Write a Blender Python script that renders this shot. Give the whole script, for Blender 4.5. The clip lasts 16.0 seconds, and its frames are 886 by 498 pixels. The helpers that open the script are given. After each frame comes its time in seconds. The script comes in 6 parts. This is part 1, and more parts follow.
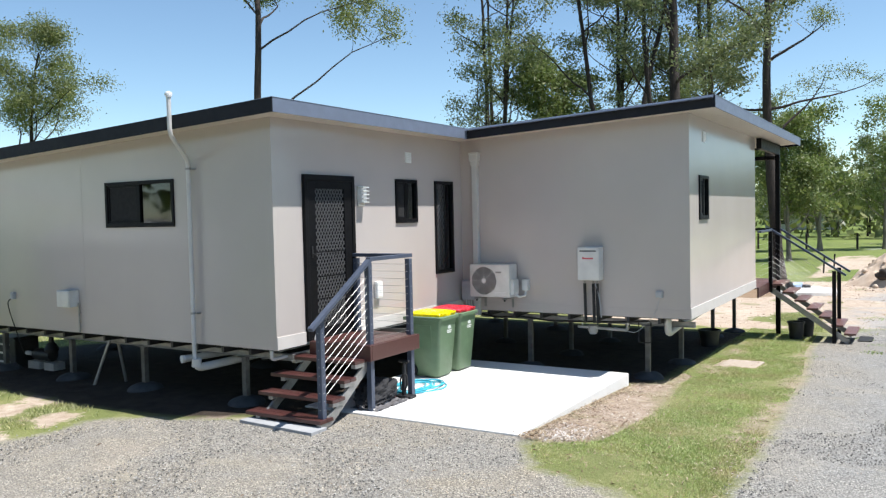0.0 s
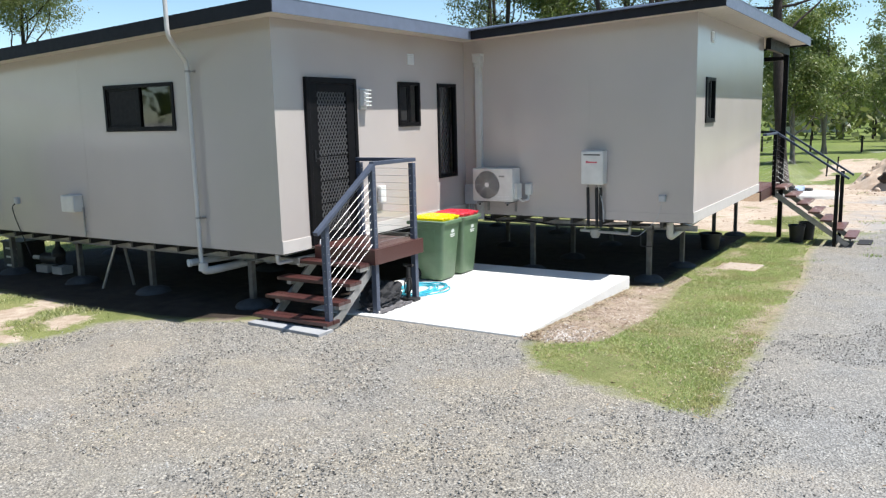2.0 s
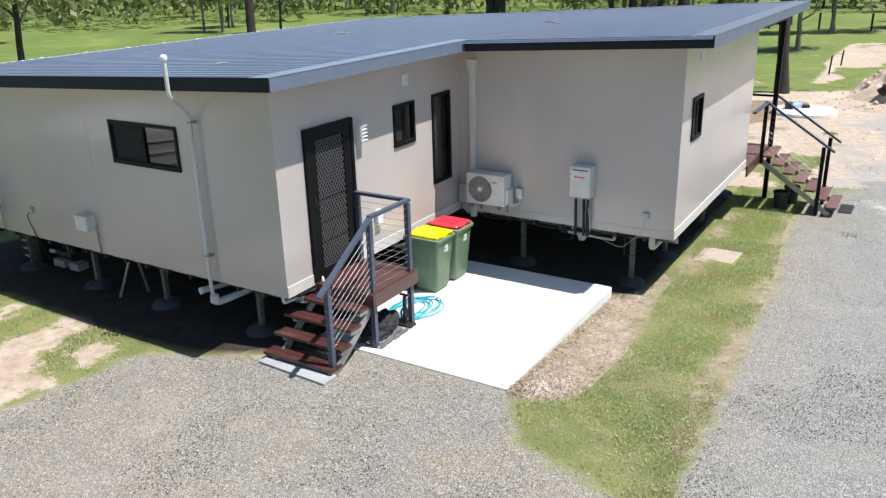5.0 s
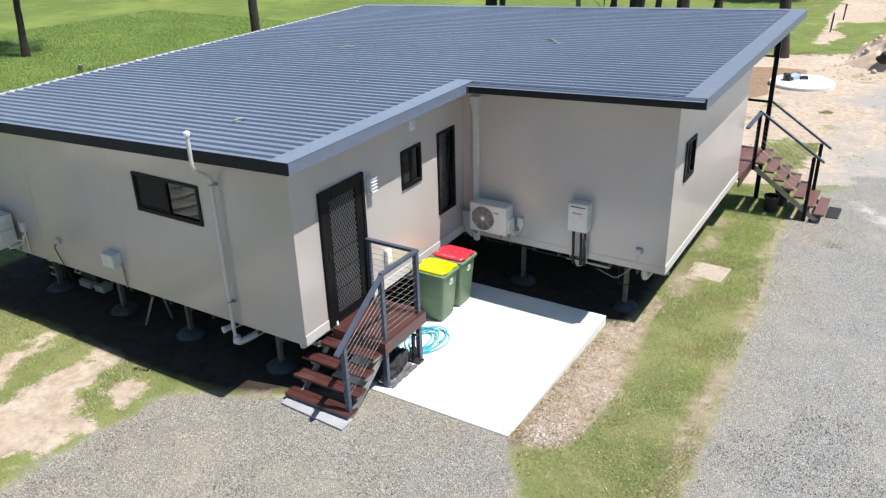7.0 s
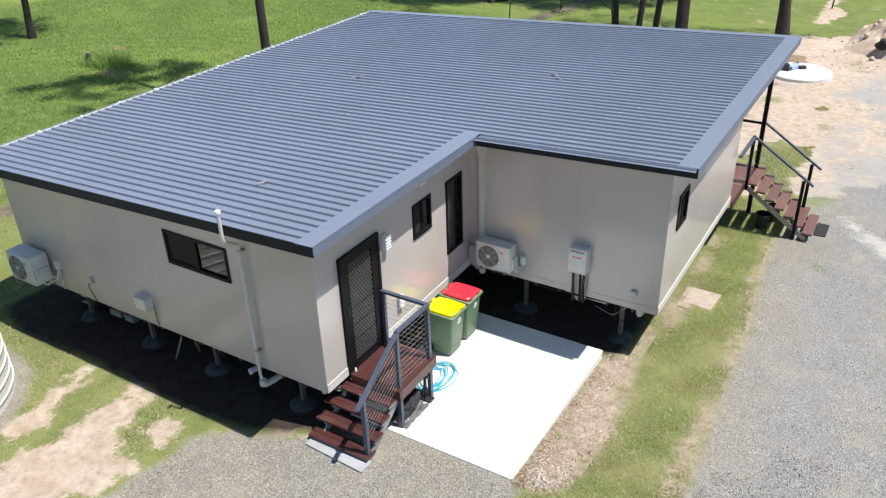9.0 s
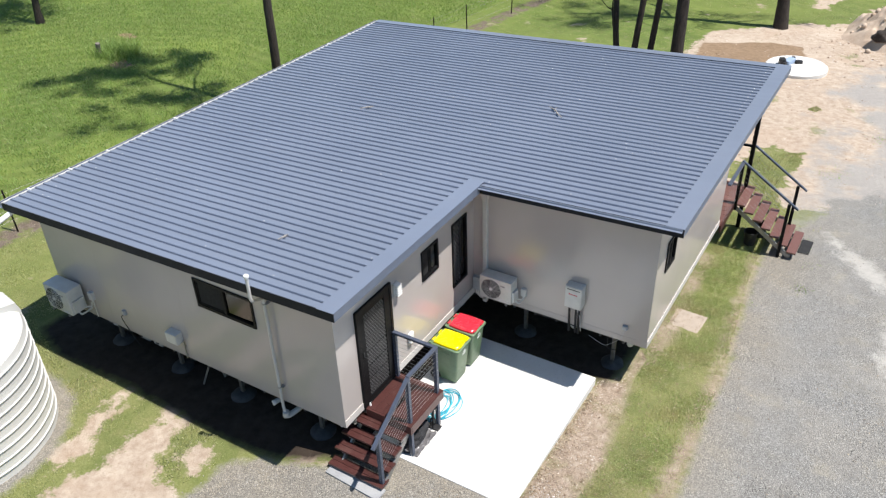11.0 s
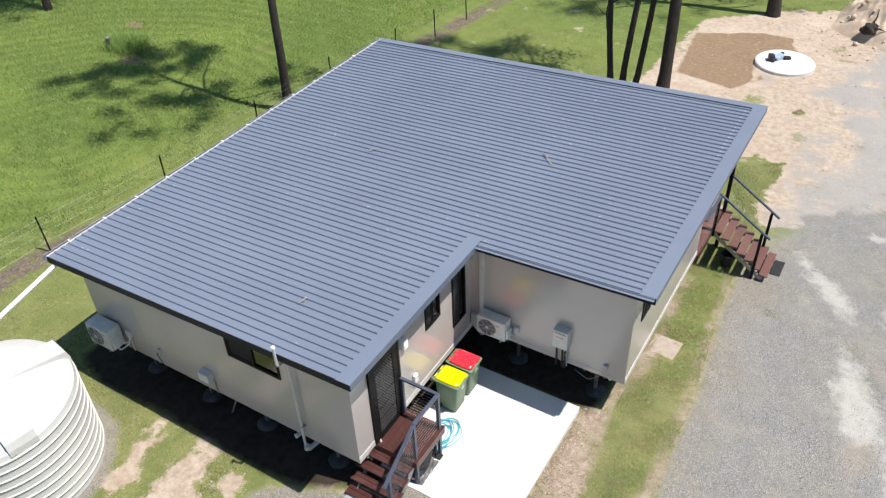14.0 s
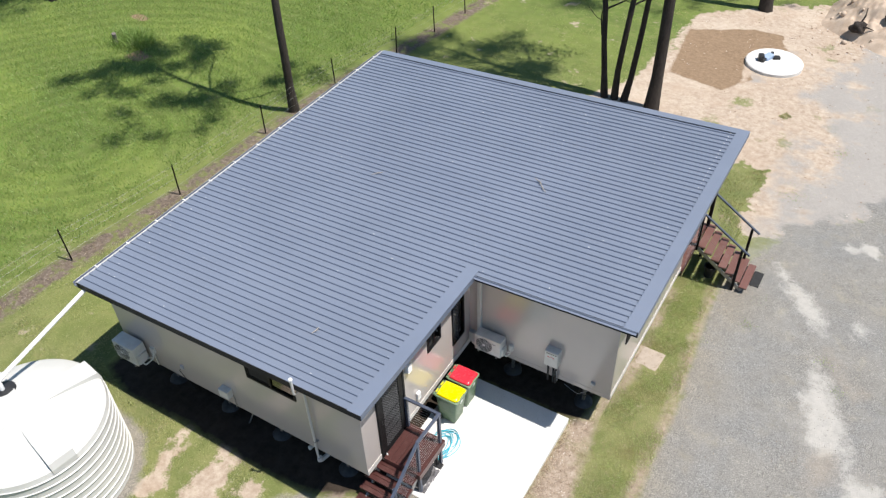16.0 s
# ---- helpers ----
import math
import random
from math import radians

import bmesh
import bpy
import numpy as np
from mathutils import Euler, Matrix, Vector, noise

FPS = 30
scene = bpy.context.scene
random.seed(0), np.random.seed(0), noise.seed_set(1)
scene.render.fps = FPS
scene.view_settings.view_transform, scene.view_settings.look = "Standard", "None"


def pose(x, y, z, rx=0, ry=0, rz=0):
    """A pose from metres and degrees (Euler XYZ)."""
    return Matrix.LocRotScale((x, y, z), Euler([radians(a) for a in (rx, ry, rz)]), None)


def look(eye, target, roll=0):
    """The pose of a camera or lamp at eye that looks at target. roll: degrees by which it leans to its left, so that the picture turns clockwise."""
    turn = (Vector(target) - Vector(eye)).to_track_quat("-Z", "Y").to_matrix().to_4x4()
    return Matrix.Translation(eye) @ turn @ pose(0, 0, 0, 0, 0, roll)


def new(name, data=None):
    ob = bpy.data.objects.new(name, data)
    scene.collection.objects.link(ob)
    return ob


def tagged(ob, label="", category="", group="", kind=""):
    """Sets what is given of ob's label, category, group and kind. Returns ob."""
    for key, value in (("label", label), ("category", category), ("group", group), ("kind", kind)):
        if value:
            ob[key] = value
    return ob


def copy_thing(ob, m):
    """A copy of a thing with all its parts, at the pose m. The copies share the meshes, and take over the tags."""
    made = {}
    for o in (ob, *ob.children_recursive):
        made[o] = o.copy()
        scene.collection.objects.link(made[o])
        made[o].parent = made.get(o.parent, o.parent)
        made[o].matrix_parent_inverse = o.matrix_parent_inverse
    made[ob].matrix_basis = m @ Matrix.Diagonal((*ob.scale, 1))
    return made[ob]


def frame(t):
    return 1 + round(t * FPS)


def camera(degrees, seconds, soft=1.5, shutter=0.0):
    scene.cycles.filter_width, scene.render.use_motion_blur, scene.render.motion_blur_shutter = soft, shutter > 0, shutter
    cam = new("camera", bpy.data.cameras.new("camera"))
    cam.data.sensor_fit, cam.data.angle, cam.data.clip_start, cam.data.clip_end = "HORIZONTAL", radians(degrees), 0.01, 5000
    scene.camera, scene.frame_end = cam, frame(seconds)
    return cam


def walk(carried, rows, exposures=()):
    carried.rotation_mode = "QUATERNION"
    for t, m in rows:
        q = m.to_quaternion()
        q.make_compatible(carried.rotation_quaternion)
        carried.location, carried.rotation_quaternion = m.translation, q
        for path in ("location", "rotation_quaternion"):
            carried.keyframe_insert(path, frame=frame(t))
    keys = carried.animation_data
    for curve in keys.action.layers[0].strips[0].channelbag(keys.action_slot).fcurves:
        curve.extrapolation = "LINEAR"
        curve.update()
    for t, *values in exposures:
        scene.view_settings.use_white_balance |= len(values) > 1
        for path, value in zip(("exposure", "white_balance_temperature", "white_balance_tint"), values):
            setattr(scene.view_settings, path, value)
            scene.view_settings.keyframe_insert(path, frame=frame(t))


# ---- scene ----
cam = camera(58.1, 16.0, soft=1.3)
PATH = [
    (0, (6.376, -6.74, 2.336), (5.338, -5.033, 2.251), -1.3),
    (0.5, (6.368, -6.746, 2.321), (5.33, -5.042, 2.18), -1.3),
    (1, (6.345, -6.765, 2.329), (5.31, -5.066, 2.126), -1.4),
    (1.5, (6.343, -6.78, 2.347), (5.31, -5.089, 2.08), -1.3),
    (2, (6.356, -6.776, 2.348), (5.324, -5.093, 2.023), -1.4),
    (2.5, (6.413, -6.77, 2.579), (5.382, -5.1, 2.195), -1.5),
    (3, (6.472, -6.769, 2.969), (5.446, -5.11, 2.529), -1.6),
    (3.5, (6.483, -6.764, 3.429), (5.468, -5.118, 2.922), -1.6),
    (4, (6.513, -6.763, 3.857), (5.505, -5.131, 3.291), -1.6),
    (6.5, (6.526, -6.81, 6.149), (5.564, -5.262, 5.325), -1.6),
    (7, (6.496, -6.834, 6.59), (5.542, -5.299, 5.734), -1.7),
    (7.5, (6.49, -6.865, 7.083), (5.545, -5.345, 6.19), -1.7),
    (8, (6.469, -6.895, 7.541), (5.531, -5.389, 6.617), -1.7),
    (8.5, (6.463, -6.909, 8.007), (5.531, -5.418, 7.053), -1.8),
    (9, (6.452, -6.919, 8.453), (5.528, -5.443, 7.471), -1.9),
    (11.5, (6.464, -7.014, 10.878), (5.577, -5.615, 9.758), -2.1),
    (12, (6.493, -7.003, 11.343), (5.613, -5.618, 10.2), -2.2),
    (12.5, (6.496, -6.978, 11.847), (5.628, -5.608, 10.677), -2.1),
    (13, (6.529, -6.971, 12.342), (5.667, -5.619, 11.147), -2.2),
    (13.5, (6.528, -6.981, 12.794), (5.674, -5.643, 11.578), -2.3),
    (14, (6.523, -6.939, 13.28), (5.677, -5.616, 12.04), -2.4),
    (14.5, (6.512, -6.892, 13.804), (5.677, -5.586, 12.541), -2.4),
    (15, (6.543, -6.876, 14.351), (5.717, -5.588, 13.065), -2.4),
    (15.5, (6.555, -6.903, 14.845), (5.737, -5.629, 13.539), -2.4),
    (16, (6.504, -6.921, 15.329), (5.7, -5.66, 14.0), -2.3),
]
walk(cam, [(t, look(eye, target, roll)) for t, eye, target, roll in PATH],
     exposures=((0, 0.5, 6500, 10), (4, 0.43, 6520, 10), (8, 0.37, 6640, 10), (12, 0.23, 6740, 11), (16, 0.18, 6780, 11)))

# ---- light ----
SUN = Vector((0.42, 0.09, 1.0)).normalized()          # towards the sun
world = bpy.data.worlds.new("sky")
scene.world = world
world.use_nodes = True
wn = world.node_tree
sky = wn.nodes.new("ShaderNodeTexSky")
sky.sky_type = "NISHITA"
sky.sun_disc = False
sky.sun_elevation = math.asin(SUN.z)
sky.sun_rotation = math.atan2(SUN.x, SUN.y)
sky.air_density, sky.dust_density, sky.ozone_density = 0.85, 0.0, 2.3
wn.nodes["Background"].inputs[1].default_value = 0.12
tint = wn.nodes.new("ShaderNodeMix")
tint.data_type, tint.blend_type = "RGBA", "MULTIPLY"
tint.inputs[0].default_value = 1.0
tint.inputs[7].default_value = (0.99, 1.05, 1.0, 1)
wn.links.new(sky.outputs[0], tint.inputs[6])
wn.links.new(tint.outputs[2], wn.nodes["Background"].inputs[0])
sun = new("sun", bpy.data.lights.new("sun", "SUN"))
sun.data.energy, sun.data.angle, sun.data.color = 5.6, radians(0.55), (1.0, 0.978, 0.94)
sun.matrix_world = look(SUN * 40, (0, 0, 0))


# ---- materials ----
class Mat:
    """A node material with short ways to noise, ramps and mixes."""

    def __init__(self, name, rough=0.6, metal=0.0, spec=0.5):
        self.m = bpy.data.materials.new(name)
        self.m.use_nodes = True
        self.t = self.m.node_tree
        self.b = self.t.nodes["Principled BSDF"]
        self.b.inputs["Roughness"].default_value = rough
        self.b.inputs["Metallic"].default_value = metal
        self.b.inputs["Specular IOR Level"].default_value = spec
        self.geo = self.t.nodes.new("ShaderNodeTexCoord").outputs["Object"]

    def world(self):
        self.geo = self.t.nodes.new("ShaderNodeNewGeometry").outputs["Position"]
        return self

    def put(self, out, sock):
        self.t.links.new(out, sock)

    def noise(self, scale, detail=4.0, rough=0.55, stretch=(1, 1, 1)):
        n = self.t.nodes.new("ShaderNodeTexNoise")
        n.inputs["Scale"].default_value, n.inputs["Detail"].default_value, n.inputs["Roughness"].default_value = scale, detail, rough
        v = self.t.nodes.new("ShaderNodeMapping")
        v.inputs["Scale"].default_value = stretch
        self.put(self.geo, v.inputs["Vector"])
        self.put(v.outputs[0], n.inputs["Vector"])
        return n.outputs["Fac"]

    def cells(self, scale, out="Distance", feature="F1"):
        n = self.t.nodes.new("ShaderNodeTexVoronoi")
        n.feature = feature
        n.inputs["Scale"].default_value = scale
        self.put(self.geo, n.inputs["Vector"])
        return n.outputs[out]

    def ramp(self, fac, *stops):
        r = self.t.nodes.new("ShaderNodeValToRGB")
        e = r.color_ramp.elements
        while len(e) < len(stops):
            e.new(0.5)
        for el, (p, c) in zip(e, stops):
            el.position = p
            el.color = (*c, 1) if isinstance(c, tuple) else (c, c, c, 1)
        self.put(fac, r.inputs[0])
        return r.outputs[0]

    def mix(self, fac, a, b, mode="MIX"):
        n = self.t.nodes.new("ShaderNodeMix")
        n.data_type, n.blend_type = "RGBA", mode
        for value, sock in ((fac, n.inputs[0]), (a, n.inputs[6]), (b, n.inputs[7])):
            if isinstance(value, bpy.types.NodeSocket):
                self.put(value, sock)
            elif isinstance(value, tuple):
                sock.default_value = (*value, 1)
            else:
                sock.default_value = value
        return n.outputs[2]

    def calc(self, op, a, b=0.0, clamp=False):
        n = self.t.nodes.new("ShaderNodeMath")
        n.operation, n.use_clamp = op, clamp
        for value, sock in ((a, n.inputs[0]), (b, n.inputs[1])):
            if isinstance(value, bpy.types.NodeSocket):
                self.put(value, sock)
            else:
                sock.default_value = value
        return n.outputs[0]

    def random(self):
        return self.t.nodes.new("ShaderNodeObjectInfo").outputs["Random"]

    def island(self):
        return self.t.nodes.new("ShaderNodeNewGeometry").outputs["Random Per Island"]

    def attribute(self, name):
        n = self.t.nodes.new("ShaderNodeAttribute")
        n.attribute_name = name
        return n.outputs["Fac"]

    def colour(self, c):
        if isinstance(c, tuple):
            self.b.inputs["Base Color"].default_value = (*c, 1)
        else:
            self.put(c, self.b.inputs["Base Color"])
        return self

    def rough(self, r):
        self.put(r, self.b.inputs["Roughness"])
        return self

    def bump(self, height, strength=0.3, distance=0.01):
        n = self.t.nodes.new("ShaderNodeBump")
        n.inputs["Strength"].default_value, n.inputs["Distance"].default_value = strength, distance
        self.put(height, n.inputs["Height"])
        self.put(n.outputs[0], self.b.inputs["Normal"])
        return self


def plain(name, c, rough=0.5, metal=0.0, vary=0.12, scale=6.0, bump=0.0, grain=60.0, spec=0.5):
    m = Mat(name, rough, metal, spec)
    lo, hi = tuple(v * (1 - vary) for v in c), tuple(min(1, v * (1 + vary)) for v in c)
    n = m.noise(scale, 5)
    m.colour(m.ramp(n, (0.3, lo), (0.7, hi)))
    m.rough(m.ramp(m.noise(scale * 3, 3), (0.3, max(0.03, rough - 0.07)), (0.7, min(1, rough + 0.07))))
    if bump:
        m.bump(m.noise(grain, 3), bump, 0.004)
    return m.m


def wall_material():
    m = Mat("wall_panel_cream", 0.18, 0.0, 0.7)
    broad = m.noise(0.7, 3)
    streak = m.noise(1.6, 4, 0.6, (5, 5, 0.35))
    c = m.ramp(broad, (0.35, (0.452, 0.408, 0.384)), (0.65, (0.48, 0.434, 0.41)))
    c = m.mix(m.ramp(streak, (0.5, 0.0), (0.8, 0.05)), c, (0.44, 0.405, 0.38))
    m.colour(c)
    return m.m


def roof_material():
    m = Mat("roof_steel_blue_grey", 0.36, 0.0, 0.85)
    n = m.noise(0.5, 4)
    c = m.ramp(n, (0.3, (0.158, 0.187, 0.248)), (0.7, (0.182, 0.213, 0.279)))
    dust = m.noise(2.5, 6, 0.65, (0.4, 3, 1))
    c = m.mix(m.ramp(dust, (0.5, 0.0), (0.85, 0.3)), c, (0.17, 0.185, 0.22))
    spot = m.noise(14, 3)
    c = m.mix(m.ramp(spot, (0.68, 0.0), (0.8, 0.25)), c, (0.06, 0.065, 0.08))
    m.colour(c)
    return m.rough(m.ramp(dust, (0.3, 0.28), (0.8, 0.42))).m


def wood_material(name, dark, light):
    m = Mat(name, 0.45)
    g = m.noise(9, 6, 0.6, (1.2, 14, 14))
    c = m.ramp(g, (0.25, dark), (0.75, light))
    c = m.mix(m.calc("MULTIPLY", m.random(), 0.35), c, tuple(v * 0.6 for v in dark))
    w = m.noise(3, 5, 0.6)
    c = m.mix(m.ramp(w, (0.55, 0.0), (0.8, 0.25)), c, (0.22, 0.15, 0.13))
    m.colour(c)
    m.rough(m.ramp(g, (0.3, 0.26), (0.7, 0.45)))
    return m.bump(g, 0.25, 0.004).m


def concrete_material(name, lo, hi, scale=2.0):
    m = Mat(name, 0.85)
    c = m.ramp(m.noise(scale, 6, 0.6), (0.3, lo), (0.7, hi))
    c = m.mix(m.ramp(m.noise(scale * 0.5, 4), (0.56, 0.0), (0.72, 0.35)), c, tuple(v * 0.8 for v in lo))
    c = m.mix(m.ramp(m.noise(38, 2), (0.62, 0.0), (0.72, 0.5)), c, tuple(v * 0.6 for v in lo))
    m.colour(c)
    return m.bump(m.noise(45, 4), 0.25, 0.004).m


def glass_material():
    m = Mat("window_glass", 0.02)
    m.b.inputs["Transmission Weight"].default_value = 1.0
    m.b.inputs["IOR"].default_value = 1.5
    m.colour((0.42, 0.45, 0.46))
    return m.m


def bark_material(name, lo, hi):
    m = Mat(name, 0.95)
    g = m.noise(7, 6, 0.7, (3, 3, 0.5))
    m.colour(m.mix(m.ramp(m.noise(1.1, 4), (0.45, 0.0), (0.75, 0.5)), m.ramp(g, (0.3, lo), (0.75, hi)), tuple(min(1, v * 1.25) for v in hi)))
    return m.bump(g, 0.8, 0.04).m


def leaf_material(name, lo, hi, warm, dry=None):
    m = Mat(name, 0.55)
    c = m.ramp(m.island(), (0.0, lo), (0.7, hi), (1.0, warm))
    c = m.mix(m.ramp(m.noise(0.45, 2), (0.35, 0.0), (0.65, 0.45)), c, tuple(v * 1.35 for v in hi))
    if dry:
        c = m.mix(m.ramp(m.noise(1.7, 5, 0.65), (0.46, 0.0), (0.66, 0.75)), c, dry)
    m.colour(c)
    tr = m.t.nodes.new("ShaderNodeBsdfTranslucent")
    m.put(m.mix(1.0, c, (1.12, 1.22, 0.85), "MULTIPLY"), tr.inputs[0])
    mx = m.t.nodes.new("ShaderNodeMixShader")
    mx.inputs[0].default_value = 0.38
    m.put(m.b.outputs[0], mx.inputs[1])
    m.put(tr.outputs[0], mx.inputs[2])
    m.put(mx.outputs[0], m.t.nodes["Material Output"].inputs[0])
    return m.m


def ground_material():
    m = Mat("ground_grass_gravel_dirt", 0.95, 0.0, 0.25).world()
    # grass, from dull mown lawn to bright paddock
    fine, mid, broad = m.noise(30, 6, 0.75), m.noise(3.6, 7, 0.72), m.noise(0.12, 4)
    lawn = m.ramp(fine, (0.25, (0.105, 0.11, 0.042)), (0.5, (0.195, 0.195, 0.082)), (0.78, (0.35, 0.315, 0.175)))
    lush = m.ramp(fine, (0.25, (0.06, 0.1, 0.02)), (0.5, (0.108, 0.168, 0.034)), (0.78, (0.2, 0.25, 0.07)))
    grass = m.mix(m.attribute("lush"), lawn, lush)
    grass = m.mix(m.ramp(mid, (0.5, 0.0), (0.68, 0.42)), grass, (0.28, 0.235, 0.125))
    grass = m.mix(m.ramp(m.noise(1.3, 6, 0.7), (0.42, 0.45), (0.55, 0.0)), grass, (0.075, 0.105, 0.03))
    grass = m.mix(m.ramp(broad, (0.4, 0.0), (0.65, 0.5)), grass, (0.185, 0.225, 0.055))
    ring = m.t.nodes.new("ShaderNodeTexWave")
    ring.wave_type, ring.rings_direction = "RINGS", "Z"
    for key, value in (("Scale", 0.42), ("Distortion", 9.0), ("Detail", 4.0), ("Detail Scale", 0.3)):
        ring.inputs[key].default_value = value
    shift = m.t.nodes.new("ShaderNodeMapping")
    shift.inputs["Location"].default_value = (17.5, -6.0, 0)
    m.put(m.geo, shift.inputs["Vector"])
    m.put(shift.outputs[0], ring.inputs["Vector"])
    mown = m.calc("MULTIPLY", m.ramp(ring.outputs["Fac"], (0.3, 0.0), (0.75, 0.6)), m.attribute("paddock"))
    grass = m.mix(mown, grass, (0.09, 0.125, 0.028))
    grass = m.mix(m.calc("MULTIPLY", m.ramp(m.noise(0.22, 6, 0.68), (0.5, 0.0), (0.66, 0.55)), m.attribute("paddock")), grass, (0.21, 0.265, 0.06))
    bare = m.ramp(m.noise(1.1, 6, 0.68), (0.62, 0.0), (0.69, 1.0))
    # pale sandy soil
    soil = m.ramp(m.noise(5, 8, 0.75), (0.28, (0.28, 0.205, 0.15)), (0.5, (0.42, 0.34, 0.27)), (0.72, (0.54, 0.46, 0.375)))
    soil = m.mix(m.ramp(m.noise(15, 5, 0.7), (0.6, 0.0), (0.7, 0.55)), soil, (0.2, 0.145, 0.105))
    soil = m.mix(m.ramp(m.noise(0.35, 6, 0.6), (0.5, 0.0), (0.68, 0.4)), soil, (0.59, 0.51, 0.42))
    soil = m.mix(m.ramp(m.noise(0.9, 5), (0.48, 0.0), (0.7, 0.5)), soil, (0.40, 0.30, 0.225))
    grass = m.mix(m.calc("MULTIPLY", bare, m.calc("SUBTRACT", 0.75, m.calc("MULTIPLY", m.attribute("paddock"), 0.62))), grass, soil)
    # crushed grey stone
    stone = m.cells(70, "Color")
    grey = m.t.nodes.new("ShaderNodeSeparateColor")
    m.put(stone, grey.inputs[0])
    chips = m.ramp(grey.outputs[0], (0.0, (0.10, 0.098, 0.095)), (0.4, (0.23, 0.226, 0.22)), (0.8, (0.35, 0.343, 0.33)), (1.0, (0.58, 0.57, 0.54)))
    chips = m.mix(0.35, chips, m.ramp(m.noise(90, 4, 0.7), (0.3, (0.1, 0.1, 0.1)), (0.7, (0.38, 0.375, 0.365))))
    dust = m.ramp(m.noise(1.0, 6, 0.62), (0.42, 0.0), (0.72, 0.75))
    gravel = m.mix(m.calc("MULTIPLY", dust, 0.8), m.mix(1.0, chips, (1.02, 0.995, 0.945), "MULTIPLY"), (0.325, 0.31, 0.285))
    tan = m.calc("MULTIPLY", m.ramp(m.noise(0.5, 6, 0.65), (0.35, 0.6), (0.65, 1.0)), m.calc("SUBTRACT", 1.0, m.attribute("east")))
    gravel = m.mix(tan, gravel, m.mix(1.0, chips, (1.08, 0.96, 0.78), "MULTIPLY"))
    gravel = m.mix(m.ramp(m.noise(1.7, 5, 0.6), (0.56, 0.0), (0.75, 0.6)), gravel, (0.38, 0.34, 0.26))
    gravel = m.mix(m.ramp(m.noise(0.8, 6, 0.7), (0.63, 0.0), (0.72, 0.35)), gravel, (0.17, 0.17, 0.105))
    gravel = m.mix(m.ramp(m.noise(23, 3, 0.6), (0.58, 0.0), (0.70, 0.4)), gravel, (0.42, 0.405, 0.375))
    gravel = m.mix(m.ramp(m.noise(17, 4, 0.65), (0.60, 0.0), (0.74, 0.3)), gravel, (0.17, 0.162, 0.15))
    gravel = m.mix(m.ramp(m.noise(0.55, 5, 0.62), (0.44, 0.0), (0.62, 0.34)), gravel, m.mix(1.0, chips, (0.86, 0.93, 1.02), "MULTIPLY"))
    gravel = m.mix(m.ramp(m.noise(2.6, 6, 0.7), (0.35, 0.35), (0.6, 0.0)), gravel, (0.21, 0.2, 0.185))
    fines = m.mix(m.ramp(m.noise(6, 5), (0.3, 0.0), (0.7, 0.6)), (0.56, 0.535, 0.495), (0.42, 0.405, 0.38))
    brown = m.ramp(m.noise(7, 7, 0.75), (0.25, (0.16, 0.105, 0.065)), (0.75, (0.33, 0.235, 0.155)))
    strip = m.ramp(m.noise(9, 7, 0.8), (0.3, (0.06, 0.046, 0.036)), (0.52, (0.16, 0.125, 0.098)), (0.72, (0.33, 0.28, 0.235)))
    strip = m.mix(m.ramp(m.noise(2.2, 6, 0.7), (0.5, 0.0), (0.58, 0.85)), strip, grass)
    # dark soil beneath the floor, also painting the eave's shade along the near wall
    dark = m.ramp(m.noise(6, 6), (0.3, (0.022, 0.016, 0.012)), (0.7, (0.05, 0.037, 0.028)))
    litter = m.ramp(m.noise(7, 8, 0.72), (0.28, (0.19, 0.14, 0.1)), (0.5, (0.335, 0.265, 0.205)), (0.72, (0.45, 0.38, 0.31)))
    litter = m.mix(m.ramp(m.noise(1.6, 5, 0.6), (0.52, 0.0), (0.66, 0.6)), litter, lawn)
    ragged = m.calc("ADD", m.calc("MULTIPLY", m.calc("SUBTRACT", m.noise(3.2, 6, 0.68), 0.5), 0.75), m.calc("MULTIPLY", m.calc("SUBTRACT", m.noise(24, 4, 0.6), 0.5), 0.22))
    ragged = m.calc("ADD", ragged, m.calc("MULTIPLY", m.calc("MULTIPLY", m.calc("SUBTRACT", m.noise(0.45, 4, 0.6), 0.5), 5.0), m.attribute("loose")))

    def inside(name, wobble=1.0, soft=0.10):
        d = m.calc("ADD", m.attribute(name), m.calc("MULTIPLY", ragged, wobble))
        return m.calc("ADD", m.calc("MULTIPLY", d, 1 / soft), 0.5, True)

    c = grass
    c = m.mix(inside("sand", 1.25, 0.12), c, soil)
    c = m.mix(m.calc("MULTIPLY", m.calc("MULTIPLY", inside("sand", 1.0), m.ramp(m.noise(0.55, 6, 0.7), (0.60, 0.0), (0.66, 1.0))), 0.9), c, grass)
    c = m.mix(m.calc("MULTIPLY", inside("greyed", 2.4, 1.6), 0.8), c, m.mix(0.45, (0.335, 0.328, 0.318), chips))
    c = m.mix(inside("brown", 0.35, 0.1), c, brown)
    c = m.mix(inside("fence", 0.6, 0.2), c, strip)
    c = m.mix(inside("gravel", 0.75, 0.2), c, gravel)
    c = m.mix(m.calc("MULTIPLY", inside("fines", 1.2, 0.32), 0.78), c, fines)
    c = m.mix(m.calc("MULTIPLY", inside("trace", 0.9, 0.4), 0.45), c, m.mix(0.4, soil, (0.36, 0.33, 0.27)))
    c = m.mix(inside("litter", 0.7, 0.2), c, litter)
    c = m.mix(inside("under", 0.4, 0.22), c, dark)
    m.colour(c)
    h = m.mix(inside("gravel", 0.75, 0.2), m.noise(30, 6, 0.75), m.cells(55))
